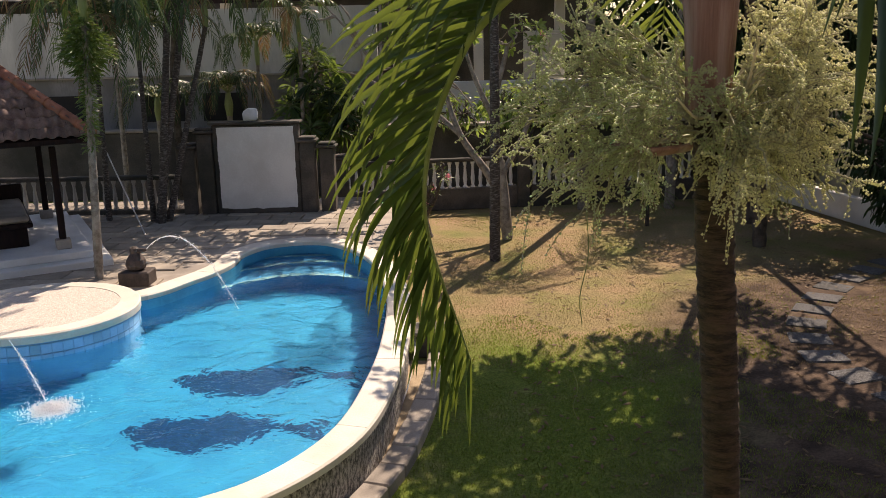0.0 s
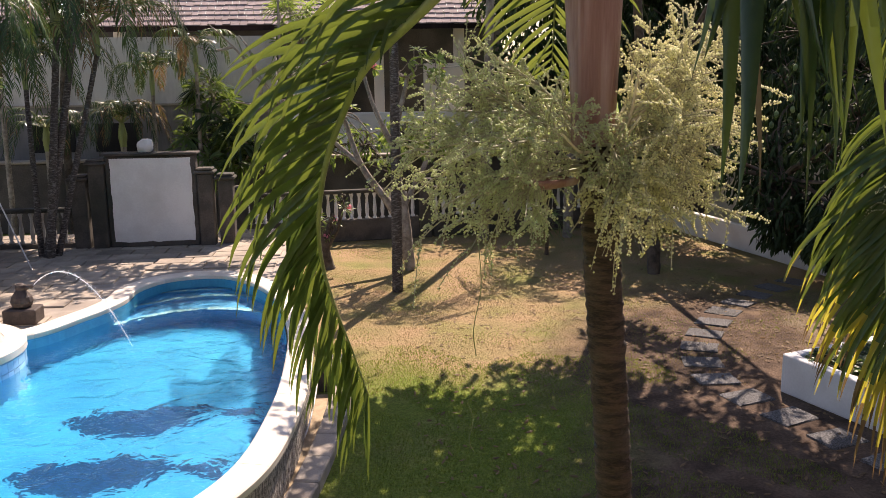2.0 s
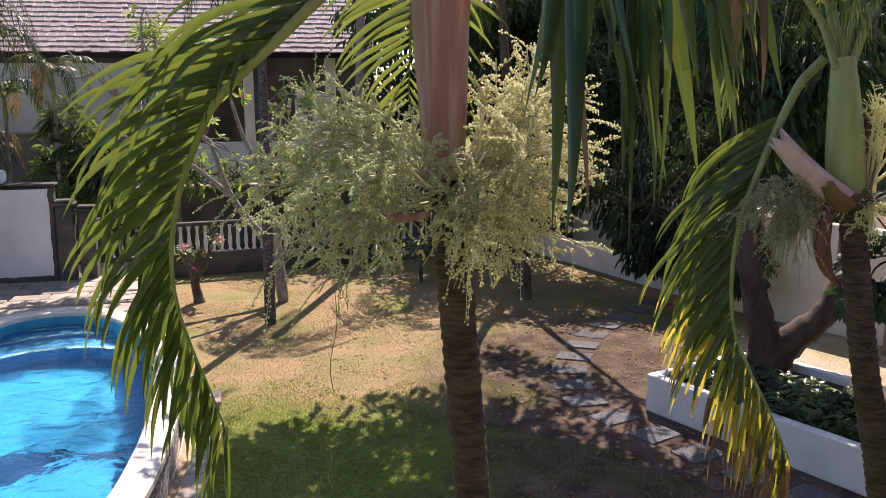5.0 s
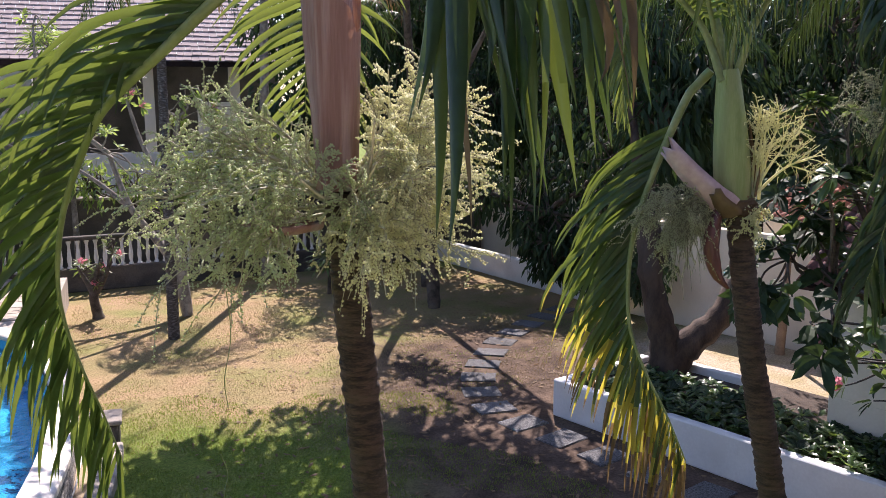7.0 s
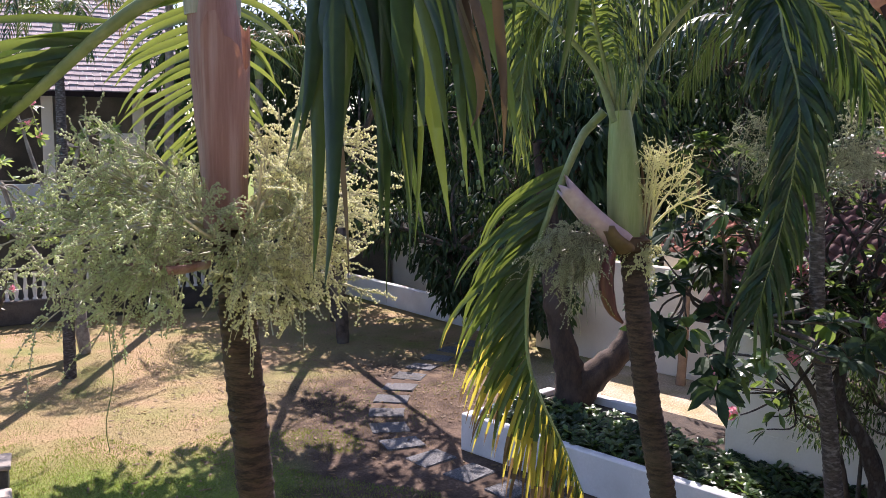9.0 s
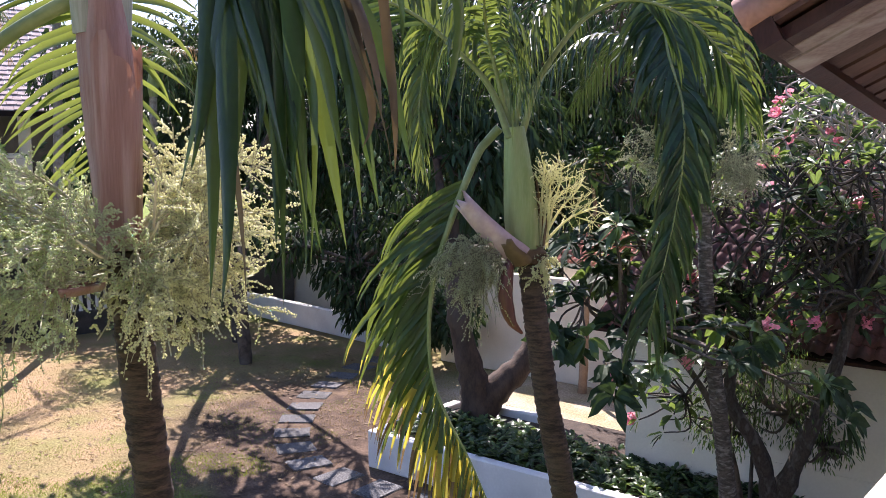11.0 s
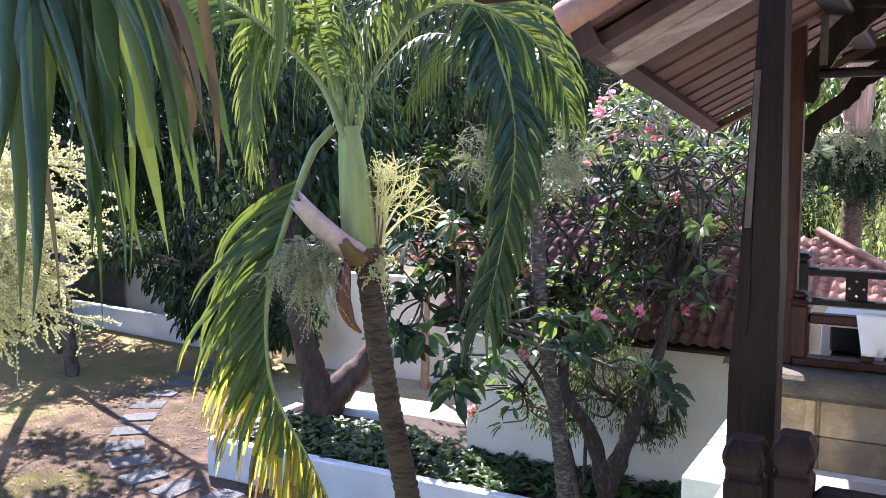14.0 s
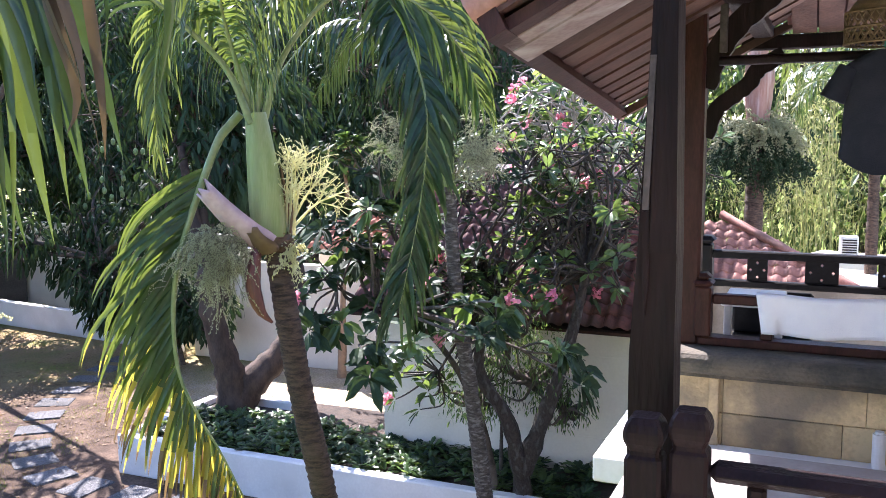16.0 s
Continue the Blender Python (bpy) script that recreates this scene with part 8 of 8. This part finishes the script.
# ---- planting on the right ----
def cover(name, area, count, z, leaf, ln, w, label, second=None, spiky=0.3):
    """Low ground cover: many small rosettes over a patch given by a corner and two sides."""
    o, a, b = [np.asarray(q, float) for q in area]
    me = Mesh()
    for _ in range(count):
        p = o + a * rng.random() + b * rng.random()
        n = rng.integers(6, 11)
        ang = rng.uniform(0, 2 * np.pi, n)
        wy = np.c_[np.cos(ang), np.sin(ang), rng.uniform(0.2, 1.3, n)]
        h = z + rng.uniform(0, 0.12)
        leaves(me, np.c_[np.full(n, p[0]), np.full(n, p[1]), np.full(n, h)] + wy * 0.015, wy, np.c_[-np.sin(ang), np.cos(ang), np.zeros(n)], ln * rng.uniform(0.7, 1.2, n), w * rng.uniform(0.8, 1.2, n), int(second is not None and rng.random() < 0.35), spiky)
    return solo(name, me, [leaf, second or leaf], (o[0], o[1], z), label, "ground cover", kind="stuff")


C0 = PL0 + PD * 0.25 + PN * 0.22
cover("ground_cover", (C0, PD * 6.6, PN * 1.35), 680, 0.47, LEAF_MID, 0.18, 0.070, "dense dark green ground cover in the planter", LEAF_DARK)
tree("bougainvillea", (8.5, 6.9, 0.48), [[(8.5, 6.9, 0.4), (8.4, 6.8, 1.2), (8.2, 6.6, 2.0)]], [(8.0, 6.9, 1.7, 0.55), (8.4, 6.3, 2.0, 0.6), (8.1, 6.6, 2.5, 0.6), (8.6, 6.0, 1.6, 0.4)], LEAF_MID, 0.055, 0.017, 7500, DARK_BARK, "wispy small-leaved climber round the frangipani", "shrub", r0=0.03, droop=0.6, second=LEAF_DARK)
tree("frangipani_tree", (10.6, 6.4, 0), [[(10.6, 6.4, 0), (10.3, 6.5, 2.4), (9.8, 6.5, 3.6)], [(10.3, 6.5, 2.4), (10.2, 6.8, 4.2)]], [(9.4, 6.2, 4.4, 0.9), (8.9, 6.6, 4.9, 0.9), (9.9, 6.6, 4.9, 1.0), (9.2, 6.3, 3.7, 0.8), (10.2, 7.0, 5.3, 0.9)], LEAF_MID, 0.14, 0.06, 3800, GREY_TWIG, "sunlit frangipani with pink blossoms over the annex roof", r0=0.12, flowers=0.16, bare=0.3, droop=0.2, second=LEAF_BRIGHT, rosette=0.5)
tree("dense_hedge", (13.5, 9.0, 0), [[(13.5, 9.0, 0), (13.4, 9.0, 3.0), (13.2, 9.0, 5.0)]], clump_row((12.0, 12.5, 4.2), (13.5, 9.0, 4.4), 5, 1.5) + clump_row((12.0, 13.5, 6.4), (13.5, 9.4, 6.6), 5, 1.6) + clump_row((8.0, 28.2, 2.2), (11.8, 27.6, 2.2), 4, 1.3) + clump_row((8.5, 28.6, 4.4), (12.0, 28.0, 4.4), 4, 1.4) + clump_row((12.0, 15.5, 8.4), (16.0, 10.5, 8.6), 5, 1.7) + clump_row((10.8, 25.5, 2.2), (13.2, 16.5, 2.2), 6, 1.6) + clump_row((10.8, 26.0, 4.6), (13.6, 19.5, 4.8), 4, 1.6), LEAF_DARK, 0.22, 0.075, 19000, DARK_BARK, "dense dark trees behind the annex", r0=0.2, droop=0.6)
# small red-roofed outbuilding behind the cream wall
out = thing("outbuilding", (13.0, 13.5, 0), "small cream outbuilding with a red tile roof", "building", kind="structure")
part("wall", Mesh().box((12.4, 12.2, 0), (15.0, 15.5, 2.3)), CREAM_PAINT, out)
tiled(out, pose(12.2, 15.7, 2.3, 0, 0, -90) @ pose(0, 0, 0, 28, 0, 0), 3.7, 1.7, TILE_RED, lambda x, y: True)
kb = thing("garden_bed_edge", (10.3, 9.9, 0), "white kerb of a small garden bed", "kerb", kind="structure")
for u in range(3):
    part("kerb_block", Mesh().bevel_box((10.0 + 0.45 * u, 9.75 + 0.3 * u, 0), (10.44 + 0.45 * u, 9.95 + 0.3 * u, 0.18), 0.015), WHITE_PAINT, kb)

# beyond the bay: tiled roof, palm, bamboo
low = thing("low_building", (13, 4, 0), "low building with an orange clay tile roof", "building", kind="structure")
part("wall", Mesh().box((11.0, -2.0, 0), (16, 6.5, 2.4)), CREAM_PAINT, low)
ml = pose(9.35, 5.55, 2.18, 0, 0, math.degrees(math.atan2(PD[1], PD[0]))) @ pose(0, 0, 0, 26, 0, 0)
tiled(low, ml, 5.0, 3.1, TILE_PINK, lambda x, y: x < 4.0 and y > 0.8, size=0.8, cut=lambda x, y: y < 3.05 - 0.95 * max(0, x - 0.7))
part("verge_tile_row", ridge(Mesh(), np.array(ml @ Vector((0.7, 3.05, 0.08))), np.array(ml @ Vector((3.8, 0.1, 0.08))), 0.06), TILE_PINK, low, "row of half-round tiles down the roof edge", smooth=True)
p4 = thing("palm_tree", (13.7, 6.2, 0), "palm with pale brown crownshaft and round fruit clusters", "palm tree", "garden palms")
trunk(p4, [(13.9, 6.2, 0), (13.88, 6.2, 2.5), (13.86, 6.17, 4.97)], [0.16, 0.15, 0.13], BARK, 0.09, 12)
trunk(p4, [(13.86, 6.17, 4.9), (13.86, 6.17, 5.4), (13.86, 6.17, 6.3)], [0.17, 0.24, 0.15], BROWN_SHAFT, 0, 14, "crownshaft")
panicle(p4, (13.86, 6.17, 4.95), [(13.62, 6.58, 4.62), (14.05, 5.76, 4.6), (13.6, 6.25, 4.75), (13.9, 6.0, 4.8)], 0.03, 30, 0.34, 16, 0.016, FRUIT_DULL, STALK_DULL, label="round olive fruit cluster", gravity=0.5)
panicle(p4, (13.86, 6.17, 4.9), [(13.55, 6.75, 4.2), (14.1, 5.6, 4.2), (13.6, 6.3, 4.15), (13.85, 5.9, 4.1), (13.3, 6.5, 4.25)], 0.03, 30, 0.30, 18, 0.018, LEAF_DARK, STALK_DULL, label="hanging cluster of dark green fruit", gravity=0.8)
for a in range(9):
    q = 2 * math.pi * a / 9 + 0.2
    o = np.array((math.cos(q), math.sin(q), 0))
    c = np.array((13.86, 6.17, 6.3))
    frond(p4, [c, c + o * 0.7 + (0, 0, 0.7), c + o * 1.6 + (0, 0, 0.6), c + o * 2.3 + (0, 0, -0.5)], 0.8, 0.05, 36, 0.35, 0.7, 0.9, 0.02, FROND)
grove = thing("bamboo_grove", (19, 6, 0), "sunlit yellow green bamboo grove", "bamboo", kind="stuff")
canes, tips = Mesh(), Mesh()
for _ in range(34):
    gx, gy = rng.uniform(18, 24), rng.uniform(0.5, 10.5)
    for _ in range(7):
        x, y = gx + rng.normal(0, 0.16), gy + rng.normal(0, 0.16)
        h, l = rng.uniform(4.0, 7.5), rng.normal(0, 0.45, 2)
        line = smooth_line([(x, y, 0), (x + l[0] * 0.25, y + l[1] * 0.25, h * 0.5), (x + l[0], y + l[1], h)], 4)
        canes.tube(line, np.linspace(0.011, 0.005, len(line)), 5, cap=False)
        n = 210
        s = rng.uniform(0.22, 1, n) ** 0.62
        c = np.stack([np.interp(s, np.linspace(0, 1, len(line)), line[:, q]) for q in range(3)], 1) + rng.normal(0, 0.34, (n, 3))
        leaves(tips, c, scatter(n) + (0, 0, -0.35), scatter(n), rng.uniform(0.06, 0.14, n), 0.015, 0, 0.4)
part("cane_mass", canes, BAMBOO, grove, smooth=True)
part("foliage", tips, BAMBOO_LEAF, grove)
tree("lime_shrub", (17.5, 5.0, 0), [[(17.5, 5.0, 0), (17.5, 5.0, 1.0)]], clump_row((17.2, 1.0, 1.6), (17.0, 9.0, 1.6), 8, 0.9), LEAF_BRIGHT, 0.2, 0.08, 4200, DARK_BARK, "bright leafy shrubs before the bamboo", "shrub", r0=0.05)
ac = thing("air_conditioner", (17.1, 5.9, 2.3), "white outdoor air conditioning unit with a grille", "air conditioner")
mac = pose(17.1, 5.85, 2.50, 0, 0, -66)
part("case", Mesh().bevel_box((-0.16, -0.10, 0), (0.16, 0.10, 0.36), 0.02, 0, mac), PLASTIC, ac)
# Dark strips take the place of shade in the grille's gaps.
for i in range(6):
    part("slat", Mesh().box((-0.11, -0.112, 0.05 + i * 0.045), (0.13, -0.102, 0.075 + i * 0.045), 0, mac), DARK_HOLE, ac)
solo("utility_wall", Mesh().bevel_box((16.7, 5.3, 0), (16.9, 6.4, 2.49), 0.02), WHITE_PAINT, (16.8, 5, 0), "pale utility wall under the air conditioner", "wall", kind="structure")
solo("air_shelf", Mesh().bevel_box((16.7, 5.1, 2.492), (17.6, 6.5, 2.499), 0.002), KERB, (17, 5.8, 2.31), "thin concrete shelf", "shelf", kind="structure")
palm5 = small_palm("slender_palm", (15.8, 5.0, 0), (15.7, 5.0, 4.6), 0.10, 1, 1.8, 9, "slender palm by the bamboo", lens=0.6, bark=BARK)
tree("far_trees", (30, 20, 0), [[(30, 20, 0), (30, 20, 6)]], clump_row((22, 24, 4), (26, -4, 4), 9, 3.0) + clump_row((16, 34, 5), (24, 24, 5), 5, 3.0) + clump_row((23, 24, 7.5), (27, -6, 7.5), 8, 3.0), LEAF_MID, 0.4, 0.16, 16000, DARK_BARK, "belt of green trees beyond the garden", r0=0.3, second=LEAF_DARK)
tree("far_trees", (-20, 40, 0), [[(-20, 40, 0), (-20, 40, 6)]], clump_row((-30, 36, 6), (14, 42, 8), 12, 3.4), LEAF_DARK, 0.4, 0.16, 12000, DARK_BARK, "belt of dark trees beyond the villa", r0=0.3, second=LEAF_MID)
belt((26.0, 14.0), (27.0, -2.0), 5, (2.6, 6.0), 2.7, 2300, "leafy tree behind the bamboo grove", LEAF_MID, LEAF_DARK, (0.45, 0.18))


# ---- grass tufts, fallen leaves ----
def blades(name, n, region, hi, w, mat, label, keep):
    """Upright blades scattered over a patch of lawn."""
    (x0, y0), (x1, y1) = region
    p = np.c_[rng.uniform(x0, x1, n), rng.uniform(y0, y1, n)]
    p = p[[keep(*q) for q in p]]
    k = len(p)
    a = rng.uniform(0, 2 * np.pi, k)
    s = np.c_[np.cos(a), np.sin(a), np.zeros(k)] * w / 2
    h = hi * rng.uniform(0.5, 1.3, k)
    b = np.c_[p, np.zeros(k)]
    t = b + np.c_[rng.normal(0, 0.4, (k, 2)) * h[:, None], h]
    v = np.stack([b - s, b + s, t], 1).reshape(-1, 3)
    return solo(name, Mesh().add(v, (np.arange(k)[:, None] * 3 + [0, 1, 2])), mat, (0, 0, 0), label, "grass", kind="stuff")


pool_line = [tuple(p) for p in offset(POOL, -0.9)]


def clear(x, y):
    return x > np.interp(y, [5.9, 7.3, 8.9, 10.2, 11.5, 13.5, 15, 17, 20, 24], [-2.0, -1.35, -0.7, -0.45, -0.33, -0.3, -0.8, -1.2, -1.7, -1.7]) and (x - 5.79) * 0.936 + (y - 11.74) * 0.352 < -0.05 or (y > 13 and x < 9.8 and x > -0.9)


blades("lawn_grass", 90000, ((-1.5, 5.5), (6.5, 14.5)), 0.030, 0.010, GRASS, "short green lawn grass", lambda x, y: clear(x, y) and noise.noise(Vector((x * 0.8, y * 0.8, 3))) + (13.2 - y) * 0.12 - max(0, x - 3.0) * 0.35 > -0.15)
blades("dry_grass", 60000, ((-1.6, 12.0), (9.5, 24.0)), 0.026, 0.010, GRASS_DRY, "short dry straw coloured grass", lambda x, y: clear(x, y) and noise.noise(Vector((x * 0.6, y * 0.6, 9))) > -0.2)
blades("lawn_grass", 26000, ((-1.6, 13.0), (9.5, 23.5)), 0.028, 0.010, GRASS, "patches of green grass in the dry lawn", lambda x, y: clear(x, y) and noise.noise(Vector((x * 0.7, y * 0.7, 21))) > 0.12)
n_l = 1500
lx, ly = rng.uniform(0.5, 8.5, n_l), rng.uniform(6.5, 20, n_l)
ok = np.array([clear(x, y) for x, y in zip(lx, ly)])
lx, ly = lx[ok], ly[ok]
n_l = len(lx)
ang = rng.uniform(0, 2 * np.pi, n_l)
fallen = leaves(Mesh(), np.c_[lx, ly, np.full(n_l, 0.014)], np.c_[np.cos(ang), np.sin(ang), rng.uniform(0, 0.3, n_l)], np.c_[-np.sin(ang), np.cos(ang), rng.normal(0, 0.3, n_l)], rng.uniform(0.05, 0.14, n_l), 0.04, 0, 0.05)
solo("fallen_leaves", fallen, FROND_DRY, (0, 0, 0), "scattered dry fallen leaves", "leaves", kind="stuff")
